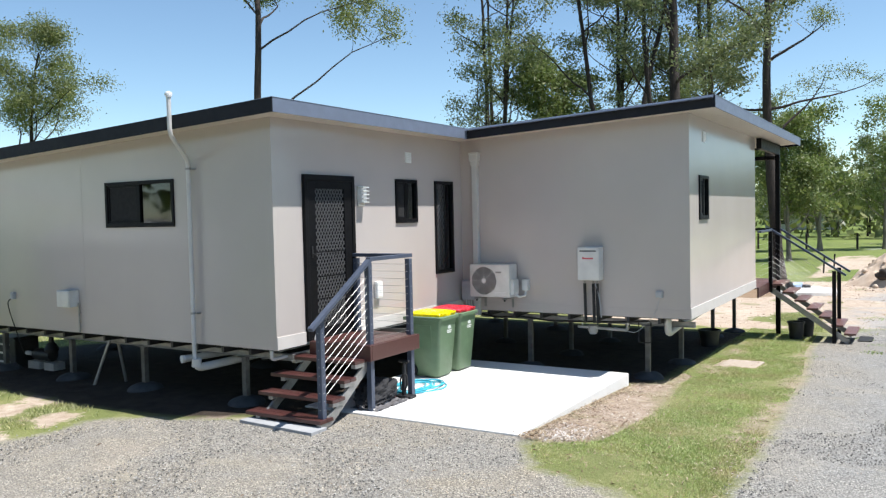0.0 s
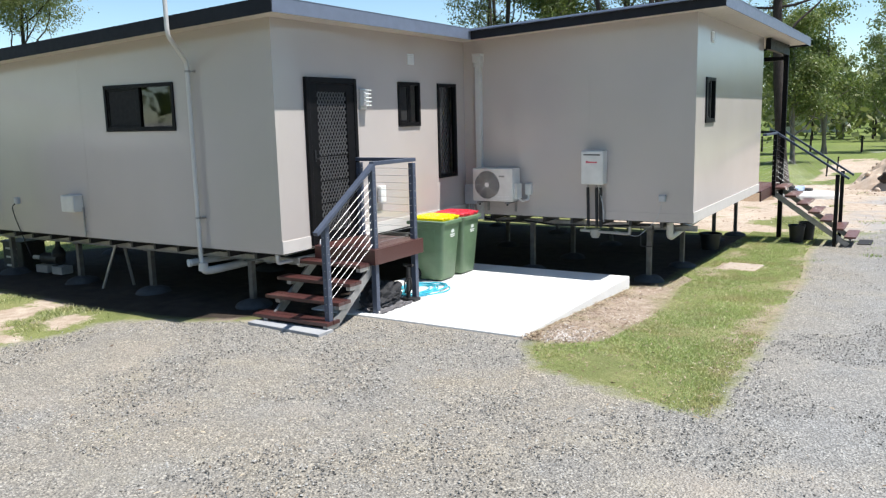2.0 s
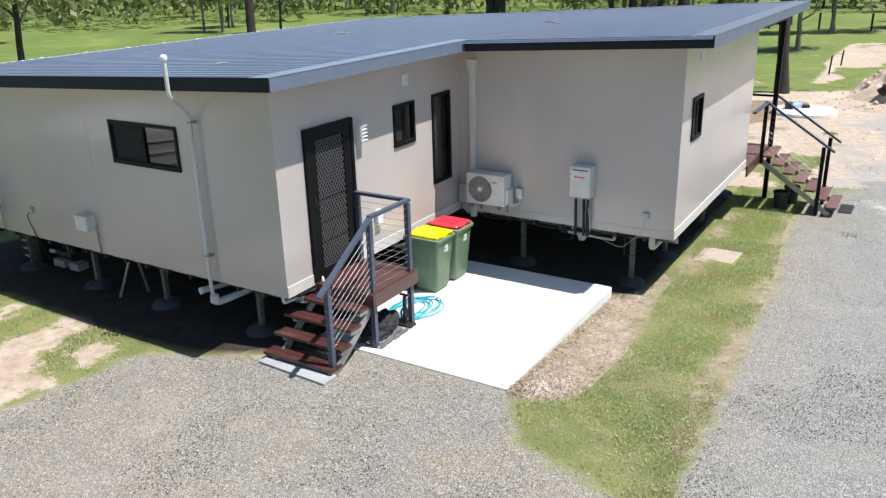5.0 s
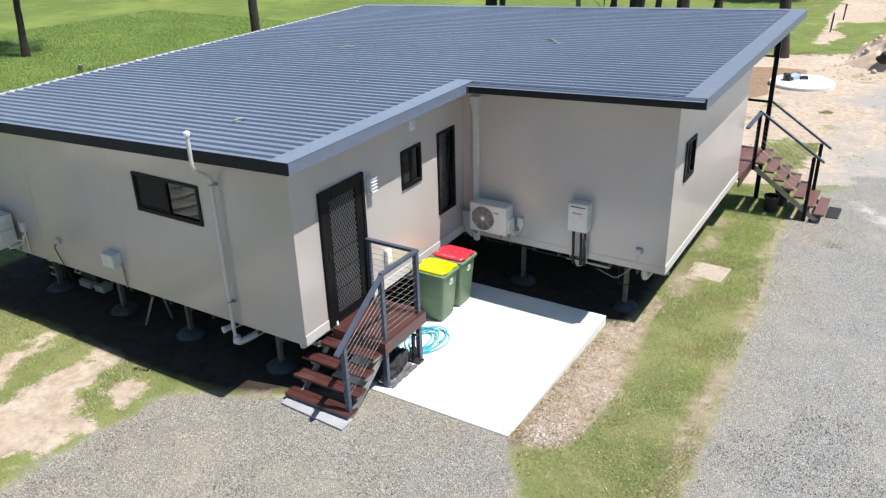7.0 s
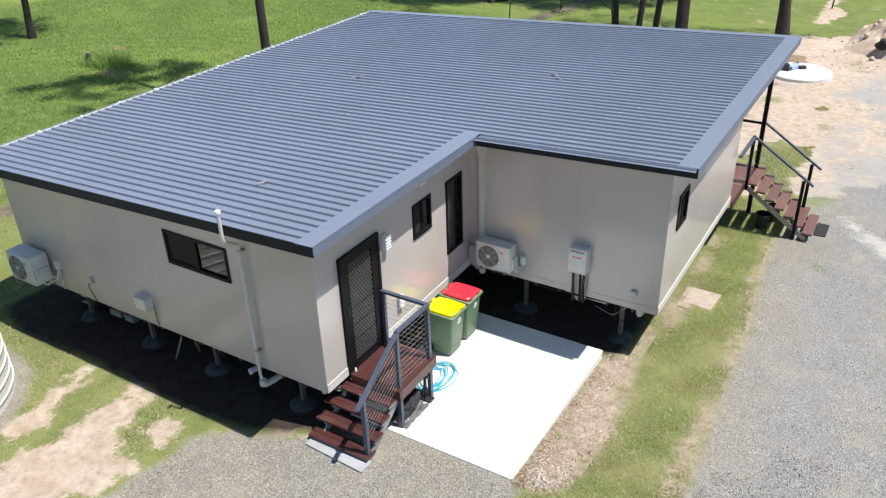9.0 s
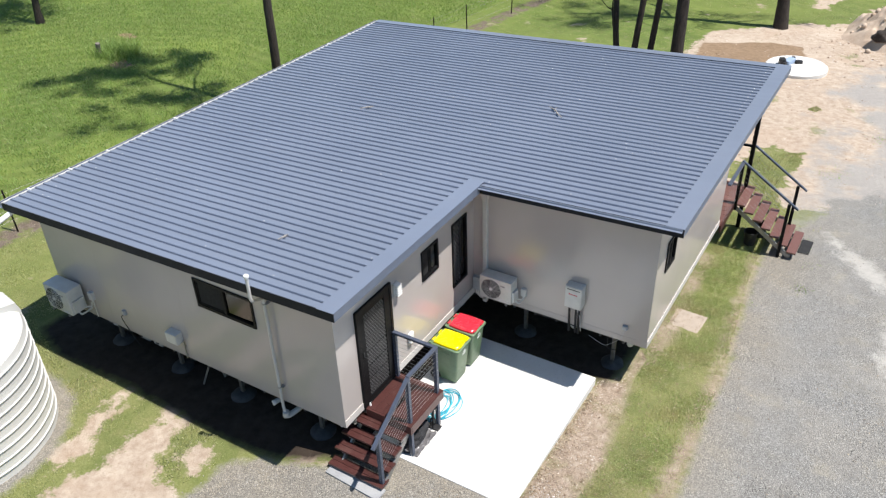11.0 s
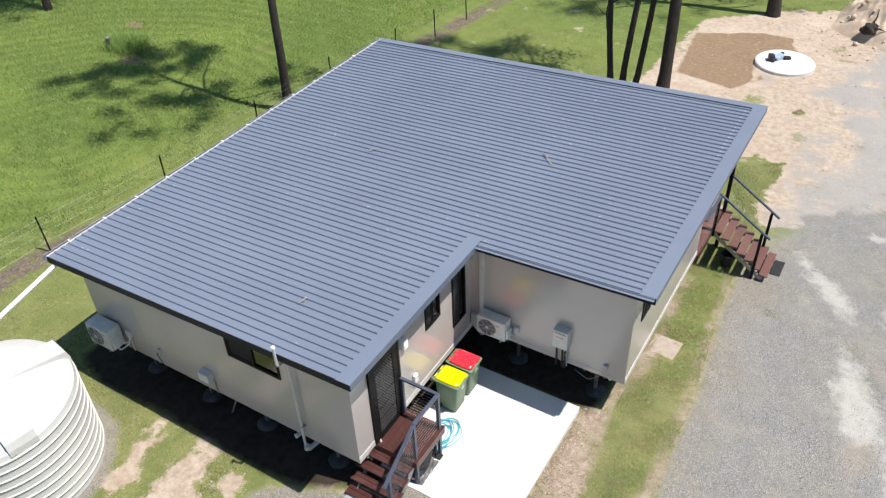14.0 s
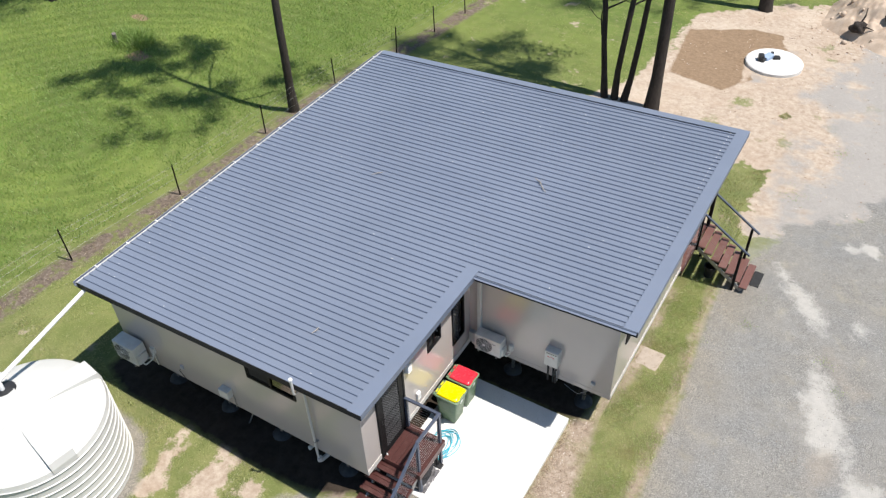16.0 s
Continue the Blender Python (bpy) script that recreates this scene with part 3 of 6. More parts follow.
def wall(name, axis, at, lo, hi, holes, inward, label=""):
    """A wall along an axis ('x' or 'y') with real openings; its head follows the roof. inward: the way of its thickness."""
    us = sorted({lo, hi, *[h[0] for h in holes], *[h[1] for h in holes]})
    bm = B()

    def face(u, z, back):
        o = at + (inward * TH if back else 0)
        x, y = (u, o) if axis == "x" else (o, u)
        return (x, y, roof_z(x) - 0.10 if z is None else z)

    for u0, u1 in zip(us, us[1:]):
        mid = (u0 + u1) / 2
        inner = [h for h in holes if h[0] < mid < h[1]]
        spans, z = [], FLOOR
        for h in sorted(inner, key=lambda h: h[2]):
            spans.append((z, h[2]))
            z = h[3]
        spans.append((z, None))
        for z0, z1 in spans:
            c = [bm.verts.new(face(u, zz, b)) for b in (0, 1) for u, zz in ((u0, z0), (u1, z0), (u1, z1), (u0, z1))]
            for f in ((0, 1, 2, 3), (7, 6, 5, 4), (0, 4, 5, 1), (3, 2, 6, 7), (0, 3, 7, 4), (1, 5, 6, 2)):
                bm.faces.new([c[k] for k in f])
    bmesh.ops.remove_doubles(bm, verts=bm.verts, dist=0.0005)
    seen = {}
    for f in list(bm.faces):                        # faces shared by two cells are inside the wall
        key = frozenset(f.verts)
        seen.setdefault(key, []).append(f)
    bmesh.ops.delete(bm, geom=[f for fs in seen.values() if len(fs) > 1 for f in fs], context="FACES_ONLY")
    return part(name, bm, WALL, house, label)


LW = (-2.93, -1.60, 2.28, 2.86)               # side window
DOOR = (0.50, 1.47, 0.86, 2.86)
W2 = (2.44, 2.99, 2.25, 2.85)
W3 = (3.47, 4.01, 1.46, 2.85)
WW = (4.80, 5.34, 2.2, 2.82)
wall("wall", "x", Y0, XW, X0, [LW], 1)
wall("wall", "y", X0, Y0 + TH, YS, [DOOR, W2, W3], -1)
wall("wall", "x", YS, X0 - TH, XE, [], 1)
wall("wall", "y", XE, YS + TH, YB, [WW], -1)
wall("wall", "x", YB, X0 - 3.0, XE - TH, [], -1)
wall("wall", "x", YF, XW, X0 - 3.0, [], -1)
wall("wall", "y", X0 - 3.0, YB - 0.0, YF - TH, [], -1)
wall("wall", "y", XW, Y0 + TH, YF - TH, [], 1)

# base trim, panel joints and corner covers
bm = B()
box(bm, (X0, 0.002, FLOOR), (X0 + 0.012, 0.50, FLOOR + 0.15), 0.003)
part("base_trim", bm, TRIM, house)
bm = B()
box(bm, (X0, 1.47, FLOOR), (X0 + 0.012, YS - 0.004, FLOOR + 0.15), 0.003)
part("base_trim", bm, TRIM, house)
bm = B()
box(bm, (XE, YS + 0.004, FLOOR), (XE + 0.012, YB, FLOOR + 0.15), 0.003)
part("base_trim", bm, TRIM, house)
bm = B()
box(bm, (X0 + 0.02, YS - 0.006, FLOOR), (XE - 0.002, YS - 0.0006, FLOOR + 0.12), 0.002)
part("base_trim", bm, WALL, house)
for x in (-3.45, -5.6):
    bm = B()
    box(bm, (x - 0.002, -0.002, FLOOR + 0.13), (x + 0.002, -0.0005, roof_z(x) - 0.2))
    part("panel_joint", bm, WALL, house)
for x in (2.1,):
    bm = B()
    box(bm, (x - 0.002, YS - 0.002, FLOOR + 0.13), (x + 0.002, YS - 0.0005, roof_z(x) - 0.2))
    part("panel_joint", bm, WALL, house)
# floor and the rooms' inner faces
bm = B()
box(bm, (XW + TH, Y0 + TH, FLOOR - 0.002), (X0 - TH, YF - TH, FLOOR + 0.03))
box(bm, (X0 - TH, YS + TH, FLOOR - 0.002), (XE - TH, YB - TH, FLOOR + 0.03))
part("floor", bm, INTERIOR, house)
# black sheet added below the floor to stand in for the shade there
bm = B()
box(bm, (XW + 0.02, Y0 + 0.02, FLOOR - 0.011), (X0 - 0.02, YF - 0.02, FLOOR - 0.003))
box(bm, (X0 - 0.02, YS + 0.02, FLOOR - 0.011), (XE - 0.02, YB - 0.02, FLOOR - 0.003))
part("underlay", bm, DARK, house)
bm = B()
box(bm, (-3.2, 0.1, FLOOR + 0.03), (-3.14, 4.2, 3.1))
box(bm, (-3.14, 4.14, FLOOR + 0.03), (-0.07, 4.2, 3.1))
box(bm, (-0.6, 4.2, FLOOR + 0.03), (-0.54, 9.0, 3.1))
part("inner_wall", bm, INTERIOR, house)

# soffit and fascias
bm = B()


def under_roof(x0, x1, y0, y1, drop, thick):
    c = [bm.verts.new((x, y, roof_z(x) - d)) for d in (drop, drop + thick) for x, y in ((x0, y0), (x1, y0), (x1, y1), (x0, y1))]
    for f in ((0, 1, 2, 3), (7, 6, 5, 4), (0, 4, 5, 1), (1, 5, 6, 2), (2, 6, 7, 3), (3, 7, 4, 0)):
        bm.faces.new([c[k] for k in f])


under_roof(RW + 0.01, RX - 0.012, RN + 0.012, RF - 0.01, 0.095, 0.02)
under_roof(RX - 0.012, RE - 0.012, RY + 0.012, RF - 0.01, 0.095, 0.02)
part("soffit", bm, SOFFIT, house, "cream eave lining")


def fascia(a, b, n, material):
    """A folded steel barge along the roof's edge from a to b; n: the way out."""
    bm = B()
    (x0, y0), (x1, y1) = a, b
    t = 0.012
    c = []
    for x, y in ((x0, y0), (x1, y1)):
        z = roof_z(x)
        c.append([bm.verts.new(p) for p in ((x, y, z + 0.004), (x, y, z - 0.155), (x - n[0] * t, y - n[1] * t, z - 0.155), (x - n[0] * t, y - n[1] * t, z + 0.004))])
    for k in range(4):
        bm.faces.new((c[0][k], c[0][(k + 1) % 4], c[1][(k + 1) % 4], c[1][k]))
    bm.faces.new(c[0])
    bm.faces.new(c[1][::-1])
    part("fascia", bm, material, house)


# shaded tone on the near and far edges, sunlit tone on the east edges
fascia((RW, RN), (RX, RN), (0, -1), FASCIA_SHADED)
fascia((RX, RN + 0.013), (RX, RY), (1, 0), FASCIA_SUNLIT)
fascia((RX + 0.001, RY), (RE, RY), (0, -1), FASCIA_SHADED)
fascia((RE, RY + 0.013), (RE, RF), (1, 0), FASCIA_SUNLIT)
fascia((RW, RF), (RE - 0.013, RF), (0, 1), FASCIA_SHADED)
bm = B()
for y0 in (RN - 0.005,):
    c = []
    z = roof_z(RW)
    prof = ((0.0, 0.0), (0.0, -0.10), (-0.115, -0.10), (-0.115, 0.012), (-0.105, 0.012), (-0.105, -0.09), (-0.010, -0.09), (-0.010, 0.0))
    for y in (y0, RF):
        c.append([bm.verts.new((RW + dx, y, z + dz - 0.03)) for dx, dz in prof])
    n = len(prof)
    for k in range(n):
        bm.faces.new((c[0][k], c[0][(k + 1) % n], c[1][(k + 1) % n], c[1][k]))
    bm.faces.new(c[0])
    bm.faces.new(c[1][::-1])
part("gutter", bm, ROOF, house, "blue-grey box gutter")
bm = B()
rod(bm, (RW - 0.112, RN, roof_z(RW) - 0.016), (RW - 0.112, RF, roof_z(RW) - 0.016), 0.006, 6)
part("gutter_bead", bm, GALV, house)
bm = B()
box(bm, (RW - 0.034, RN + 0.01, roof_z(RW) - 0.03), (RW - 0.012, RF - 0.01, roof_z(RW) - 0.004), 0.003)
part("gutter_edge", bm, WHITE_DULL, house, "pale folded inner edge of the gutter")
for k in range(13):
    bm = B()
    y = RN + 0.6 + k * 0.92
    box(bm, (RW - 0.075, y - 0.018, roof_z(RW) - 0.022), (RW + 0.012, y + 0.018, roof_z(RW) + 0.008), 0.003)
    part("gutter_strap", bm, WHITE, house)

# ribbed roof sheets, four ribs each
PITCH = 0.1737
RIB0 = -0.283                                  # where the first whole rib module begins


def roof_sheet(y0, ribs, x1):
    bm = B()
    prof = []
    for k in range(ribs):
        y = y0 + k * PITCH
        prof += [(y, -0.035), (y + 0.050, -0.035), (y + 0.058, -0.006), (y + 0.064, -0.001), (y + 0.096, -0.001), (y + 0.102, -0.006), (y + 0.110, -0.035)]
    prof.append((y0 + ribs * PITCH, -0.035))
    if y0 == RIB0:
        prof.insert(0, (RN + 0.014, -0.035))
    prof = [(y, z) for y, z in prof if y <= RF - 0.005]
    a = [bm.verts.new((RW + 0.0, y, roof_z(RW) + z)) for y, z in prof]
    b = [bm.verts.new((x1, y, roof_z(x1) + z)) for y, z in prof]
    a2 = [bm.verts.new((RW + 0.0, y, roof_z(RW) + z - 0.004)) for y, z in prof]
    b2 = [bm.verts.new((x1, y, roof_z(x1) + z - 0.004)) for y, z in prof]
    for k in range(len(prof) - 1):
        bm.faces.new((a[k], b[k], b[k + 1], a[k + 1]))
        bm.faces.new((a2[k + 1], b2[k + 1], b2[k], a2[k]))
        bm.faces.new((a[k + 1], a2[k + 1], a2[k], a[k]))
    part("roof_sheet", bm, ROOF, house)


y = RIB0
while y < RF - 0.1:
    n = 4
    if y < RY < y + 4 * PITCH:                 # the sheets change length at the inner corner
        n = max(1, int(round((RY - y) / PITCH)))
    roof_sheet(y, n, RX - 0.02 if y + 0.1 < RY else RE - 0.02)
    y += n * PITCH


def capping(x0, x1, y0, y1):
    """Flat folded flashing over the sheets' ends."""
    bm = B()
    c = [bm.verts.new((x, y, roof_z(x) + d)) for d in (0.0005, 0.006) for x, y in ((x0, y0), (x1, y0), (x1, y1), (x0, y1))]
    for f in ((3, 2, 1, 0), (4, 5, 6, 7), (0, 1, 5, 4), (1, 2, 6, 5), (2, 3, 7, 6), (3, 0, 4, 7)):
        bm.faces.new([c[k] for k in f])
    part("capping", bm, ROOF, house)


capping(RX - 0.30, RX + 0.004, RN - 0.004, RY + 0.19)
capping(RE - 0.30, RE + 0.004, RY - 0.004, RF - 0.231)
capping(RW, RE + 0.004, RF - 0.23, RF + 0.004)


def window(axis, at, hole, out, mullion=None, screened=0, name="window"):
    """A black aluminium window in an opening; out: the way outwards along the wall's normal."""
    u0, u1, z0, z1 = hole
    w, d0, d1 = 0.045, -0.055 * out, 0.022 * out

    def put(bm, a0, a1, b0, b1, p0, p1, bev=0.004):
        lo, hi = sorted((at + p0, at + p1))
        if axis == "x":
            box(bm, (a0, lo, b0), (a1, hi, b1), bev)
        else:
            box(bm, (lo, a0, b0), (hi, a1, b1), bev)

    bm = B()
    put(bm, u0, u0 + w, z0, z1, d0, d1)
    put(bm, u1 - w, u1, z0, z1, d0, d1)
    put(bm, u0 + w, u1 - w, z0, z0 + w, d0, d1)
    put(bm, u0 + w, u1 - w, z1 - w, z1, d0, d1)
    win = part(name, bm, BLACK, house, "black aluminium framed window")
    panes = [(u0 + w, u1 - w)]
    if mullion:
        m = u0 + (u1 - u0) * mullion
        bm = B()
        put(bm, m - 0.024, m + 0.024, z0 + w, z1 - w, d0 * 0.8, d1 * 0.6)
        part("mullion", bm, BLACK, win)
        panes = [(u0 + w, m - 0.024), (m + 0.024, u1 - w)]
        bm = B()
        a0, a1 = panes[0]
        for s in (0, 1):
            put(bm, a0 if s == 0 else a1 - 0.03, a0 + 0.03 if s == 0 else a1, z0 + w, z1 - w, d0 * 0.35, d1 * 0.25)
            put(bm, a0 + 0.03, a1 - 0.03, z0 + w if s == 0 else z1 - w - 0.03, z0 + w + 0.03 if s == 0 else z1 - w, d0 * 0.35, d1 * 0.25)
        part("sash", bm, BLACK, win)
    for k, (a0, a1) in enumerate(panes):
        bm = B()
        put(bm, a0, a1, z0 + w, z1 - w, -0.020 * out, -0.014 * out, 0)
        g = part("pane", bm, GLASS, win)
        g.visible_shadow = False
    if mullion:
        bm = B()
        a0, a1 = panes[screened]
        put(bm, a0 + 0.004, a1 - 0.004, z0 + w + 0.002, z1 - w - 0.002, -0.008 * out, -0.006 * out, 0)
        part("fly_screen", bm, SCREEN, win, "dark insect screen")
    bm = B()
    put(bm, u0, u1, z0 - 0.012, z0 - 0.001, d0, 0.026 * out)
    part("sill", bm, BLACK, win)
    return win


def lattice(axis, at, u0, u1, z0, z1, step_u, step_z, parent, r=0.005):
    """A diamond security grille."""
    bm = B()
    h, w = z1 - z0, u1 - u0
    slope = step_z / step_u
    for sgn in (1, -1):
        k = -int(h / step_z) - 2
        while k * step_u < w + h / slope + step_u:
            base = u0 + k * step_u
            pts = []
            for z in (z0, z1):
                pts.append([base + (z - z0) / slope if sgn > 0 else base + (z1 - z) / slope, z])
            (ua, za), (ub, zb) = pts
            lo, hi = max(u0, min(ua, ub)), min(u1, max(ua, ub))
            if hi - lo > 0.02:
                f = lambda u: za + (zb - za) * (u - ua) / (ub - ua)
                p, q = (lo, f(lo)), (hi, f(hi))
                ends = [(u, at, z) if axis == "x" else (at, u, z) for u, z in (p, q)]
                beam(bm, ends[0], ends[1], 0.008, 0.010)
            k += 1
    return part("grille", bm, GRILLE, parent, "pale diamond mesh security grille")


window("x", Y0, LW, -1, 0.5)
w2 = window("y", X0, W2, 1, 0.52)
w3 = window("y", X0, W3, 1, None)
lattice("y", X0 + 0.008, W3[0] + 0.05, W3[0] + 0.27, W3[2] + 0.05, W3[3] - 0.05, 0.075, 0.1, w3)
bm = B()
box(bm, (X0 - 0.01, W3[0] + 0.26, W3[2] + 0.045), (X0 + 0.016, W3[0] + 0.30, W3[3] - 0.045), 0.003)
part("mullion", bm, BLACK, w3)
window("y", XE, WW, 1, 0.5)

# screen door
u0, u1, z0, z1 = DOOR
bm = B()
for a, b in (((u0, z0), (u0 + 0.06, z1)), ((u1 - 0.06, z0), (u1, z1)), ((u0 + 0.06, z1 - 0.07), (u1 - 0.06, z1)), ((u0 + 0.06, z0), (u1 - 0.06, z0 + 0.03))):
    box(bm, (X0 - 0.09, a[0], a[1]), (X0 + 0.045, b[0], b[1]), 0.005)
door = part("door", bm, BLACK, house, "black framed door with a diamond mesh security screen")
bm = B()
for a, b in (((u0 + 0.062, z0 + 0.032), (u0 + 0.20, z1 - 0.072)), ((u1 - 0.21, z0 + 0.032), (u1 - 0.062, z1 - 0.072)), ((u0 + 0.20, z1 - 0.17), (u1 - 0.21, z1 - 0.072)), ((u0 + 0.20, z0 + 0.032), (u1 - 0.21, z0 + 0.14))):
    box(bm, (X0 + 0.0, a[0], a[1]), (X0 + 0.034, b[0], b[1]), 0.004)
for z in (1.35, 1.62, 1.92):
    box(bm, (X0 + 0.004, u0 + 0.20, z - 0.006), (X0 + 0.024, u1 - 0.21, z + 0.006))
part("screen_frame", bm, BLACK, door)
lattice("y", X0 + 0.018, u0 + 0.20, u1 - 0.21, z0 + 0.14, z1 - 0.17, 0.055, 0.085, door)
bm = B()
box(bm, (X0 - 0.07, u0 + 0.06, z0 + 0.03), (X0 - 0.03, u1 - 0.06, z1 - 0.07))
part("door_leaf", bm, BLACK, door)
bm = B()
box(bm, (X0 + 0.034, u0 + 0.105, 1.86), (X0 + 0.046, u0 + 0.13, 2.0), 0.004)
rod(bm, (X0 + 0.05, u0 + 0.118, 1.9), (X0 + 0.085, u0 + 0.118, 1.9), 0.009, 8)
rod(bm, (X0 + 0.085, u0 + 0.118, 1.9), (X0 + 0.085, u0 + 0.2, 1.9), 0.009, 8)
part("handle", bm, DARK, door)

# stumps, footings, bearers
stumps = [(-4.25, 0.3), (-2.66, 0.3), (-0.78, 0.3), (-5.95, 0.3), (1.0, 4.72), (2.9, 4.66), (2.95, 6.3), (2.6, 10.1), (2.8, 11.23),
          (-0.8, 2.6), (-2.7, 2.6), (-4.3, 2.6), (-6.6, 2.6), (-0.8, 4.9), (-2.7, 4.9), (-4.3, 4.9), (-6.6, 4.9), (1.0, 6.4), (1.0, 8.4), (-0.8, 7.4), (-2.7, 7.4), (-4.3, 7.4), (-6.6, 7.4), (-0.8, 9.9), (-2.7, 10.6), (-4.3, 10.6), (-6.6, 10.6), (1.2, 11.2)]
for x, y in stumps:
    g = gz(x, y)
    bm = B()
    box(bm, (x - 0.034, y - 0.034, g - 0.1), (x + 0.034, y + 0.034, 0.655), 0.004)
    box(bm, (x - 0.075, y - 0.06, 0.655), (x + 0.075, y + 0.06, 0.664))
    post = part("stump_post", bm, STUMP_STEEL, house, "galvanised steel stump")
    bm = B()
    prof = [(0.24, -0.06), (0.235, 0.0), (0.2, 0.045), (0.13, 0.075), (0.05, 0.09), (0, 0.09)]
    lathe(bm, (x, y, g), prof, 18)
    for v in bm.verts:
        v.co += Vector((0.02, 0.02, 0.012)) * noise.noise(v.co * 7)
    part("footing", bm, FOOT, post, smooth=40)
for y, x0, x1 in ((0.3, XW, X0 - 0.02), (2.6, XW, X0), (4.9, XW, X0), (7.4, XW, X0), (10.6, XW, X0), (4.69, X0 + 0.1, XE - 0.03), (6.35, X0, XE - 0.35), (8.35, X0, XE - 0.5), (10.1, X0, XE - 0.6), (11.2, X0, XE - 0.5)):
    bm = B()
    zt = 0.664
    for a, b in (((y - 0.035, zt), (y + 0.035, zt + 0.006)), ((y - 0.004, zt + 0.006), (y + 0.004, zt + 0.069)), ((y - 0.035, zt + 0.069), (y + 0.035, zt + 0.075))):
        box(bm, (x0, a[0], a[1]), (x1, b[0], b[1]))
    part("bearer", bm, GALV, house)
k = 0
x = XW + 0.3
while x < XE - 0.1:
    bm = B()
    y0, y1 = (0.03, YF - 0.1) if x < X0 - 0.05 else (YS + 0.03, YB - 0.1)
    # joists coloured near black as well, deepening the underfloor shade
    box(bm, (x - 0.02, y0, 0.741), (x + 0.02, y1, FLOOR - 0.012))
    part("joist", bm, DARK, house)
    x += 0.45

# wall vents
for axis, at, u, z, out in (("y", X0, 2.785, 3.165, 1), ("y", XE, 5.12, 3.38, 1)):
    v = thing("wall_vent", (at, u, z), "small white square louvred vent on the wall", "vent", "wall vents")
    bm = B()
    box(bm, (at + 0.0006, u - 0.075, z - 0.075), (at + 0.012, u + 0.075, z + 0.075), 0.003)
    part("frame", bm, WHITE, v)
    for k in range(5):
        bm = B()
        beam(bm, (at + 0.016, u - 0.06, z - 0.05 + k * 0.025), (at + 0.016, u + 0.06, z - 0.05 + k * 0.025), 0.014, 0.004)
        part("slat", bm, WHITE_DULL, v)

# wall lamp by the door
lamp = thing("wall_lamp", (X0, 1.62, 2.6), "white louvred outdoor wall lamp beside the door", "lamp")
bm = B()
box(bm, (X0 + 0.0006, 1.56, 2.48), (X0 + 0.03, 1.70, 2.74), 0.01)
part("back_plate", bm, WHITE_DULL, lamp)
bm = B()
box(bm, (X0 + 0.03, 1.575, 2.52), (X0 + 0.075, 1.685, 2.72), 0.008)
part("diffuser", bm, WHITE, lamp)
for k in range(5):
    bm = B()
    z = 2.52 + k * 0.048
    box(bm, (X0 + 0.03, 1.565, z), (X0 + 0.11, 1.695, z + 0.014), 0.004)
    part("louvre", bm, WHITE, lamp)

# verandah behind the wing
ver = thing("verandah", (3.6, 10.4, 0.0), "dark red timber verandah deck with black posts and wire rails", "verandah")
for k in range(12):
    bm = B()
    y = YB + 0.01 + k * 0.185
    box(bm, (-2.9, y, 0.80), (XE + 0.02, y + 0.178, 0.83), 0.003)
    part("board", bm, WOOD_WORN, ver)
bm = B()
box(bm, (XE + 0.022, YB + 0.01, 0.64), (XE + 0.052, YF + 0.05, 0.835), 0.004)
part("deck_fascia", bm, WOOD, ver)
for x, y in ((3.68, 11.3), (0.4, 11.3)):
    bm = B()
    box(bm, (x - 0.045, y - 0.045, gz(x, y)), (x + 0.045, y + 0.045, roof_z(x) - 0.12), 0.004)
    part("post", bm, BLACK, ver)
bm = B()
box(bm, (-2.9, 11.26, 3.34), (3.63, 11.34, 3.42))
part("beam", bm, BLACK, ver)
bm = B()
box(bm, (3.635, YB + 0.01, 3.44), (3.725, 11.25, 3.635))
part("beam", bm, BLACK, ver)
for x, y in ((3.68, 10.36),):
    bm = B()
    box(bm, (x - 0.035, y - 0.035, 0.64), (x + 0.035, y + 0.035, 1.86), 0.004)
    part("post", bm, BLACK, ver)
bm = B()
beam(bm, (3.68, YB + 0.01, 1.885), (3.68, 10.40, 1.885), 0.075, 0.04, 0.004)
part("rail", bm, STEEL_BLUE, ver)
bm = B()
beam(bm, (0.4, 11.3, 1.885), (3.64, 11.3, 1.885), 0.075, 0.04, 0.004)
part("rail", bm, BLACK, ver)
for k in range(9):
    for a, b in (((3.68, YB + 0.01), (3.68, 10.34)), ((0.42, 11.3), (3.65, 11.3))):
        bm = B()
        z = 0.95 + k * 0.1
        rod(bm, (*a, z), (*b, z), 0.0016, 5)
        part("wire", bm, WIRE, ver)


def stair_flight(name, at, label, along, across, treads, rise_to, width_lo, width_hi, depth, boards, wood):
    """Open timber treads on steel strings. along: unit way downhill; across: unit way of the width."""
    st = thing(name, at, label, "stairs")
    A, W = Vector(along), Vector(across)
    for (s, z) in treads:
        for k in range(boards):
            d = depth / boards
            bm = B()
            lo = Vector((0, 0, 0)) + A * (s + k * d + 0.003)
            hi = A * (s + (k + 1) * d - 0.003)
            p, q = lo + W * width_lo, hi + W * width_hi
            c0 = [min(p[i], q[i]) for i in range(2)]
            c1 = [max(p[i], q[i]) for i in range(2)]
            box(bm, (c0[0], c0[1], z - 0.04), (c1[0], c1[1], z), 0.004)
            part("tread_board", bm, wood, st)
    return st


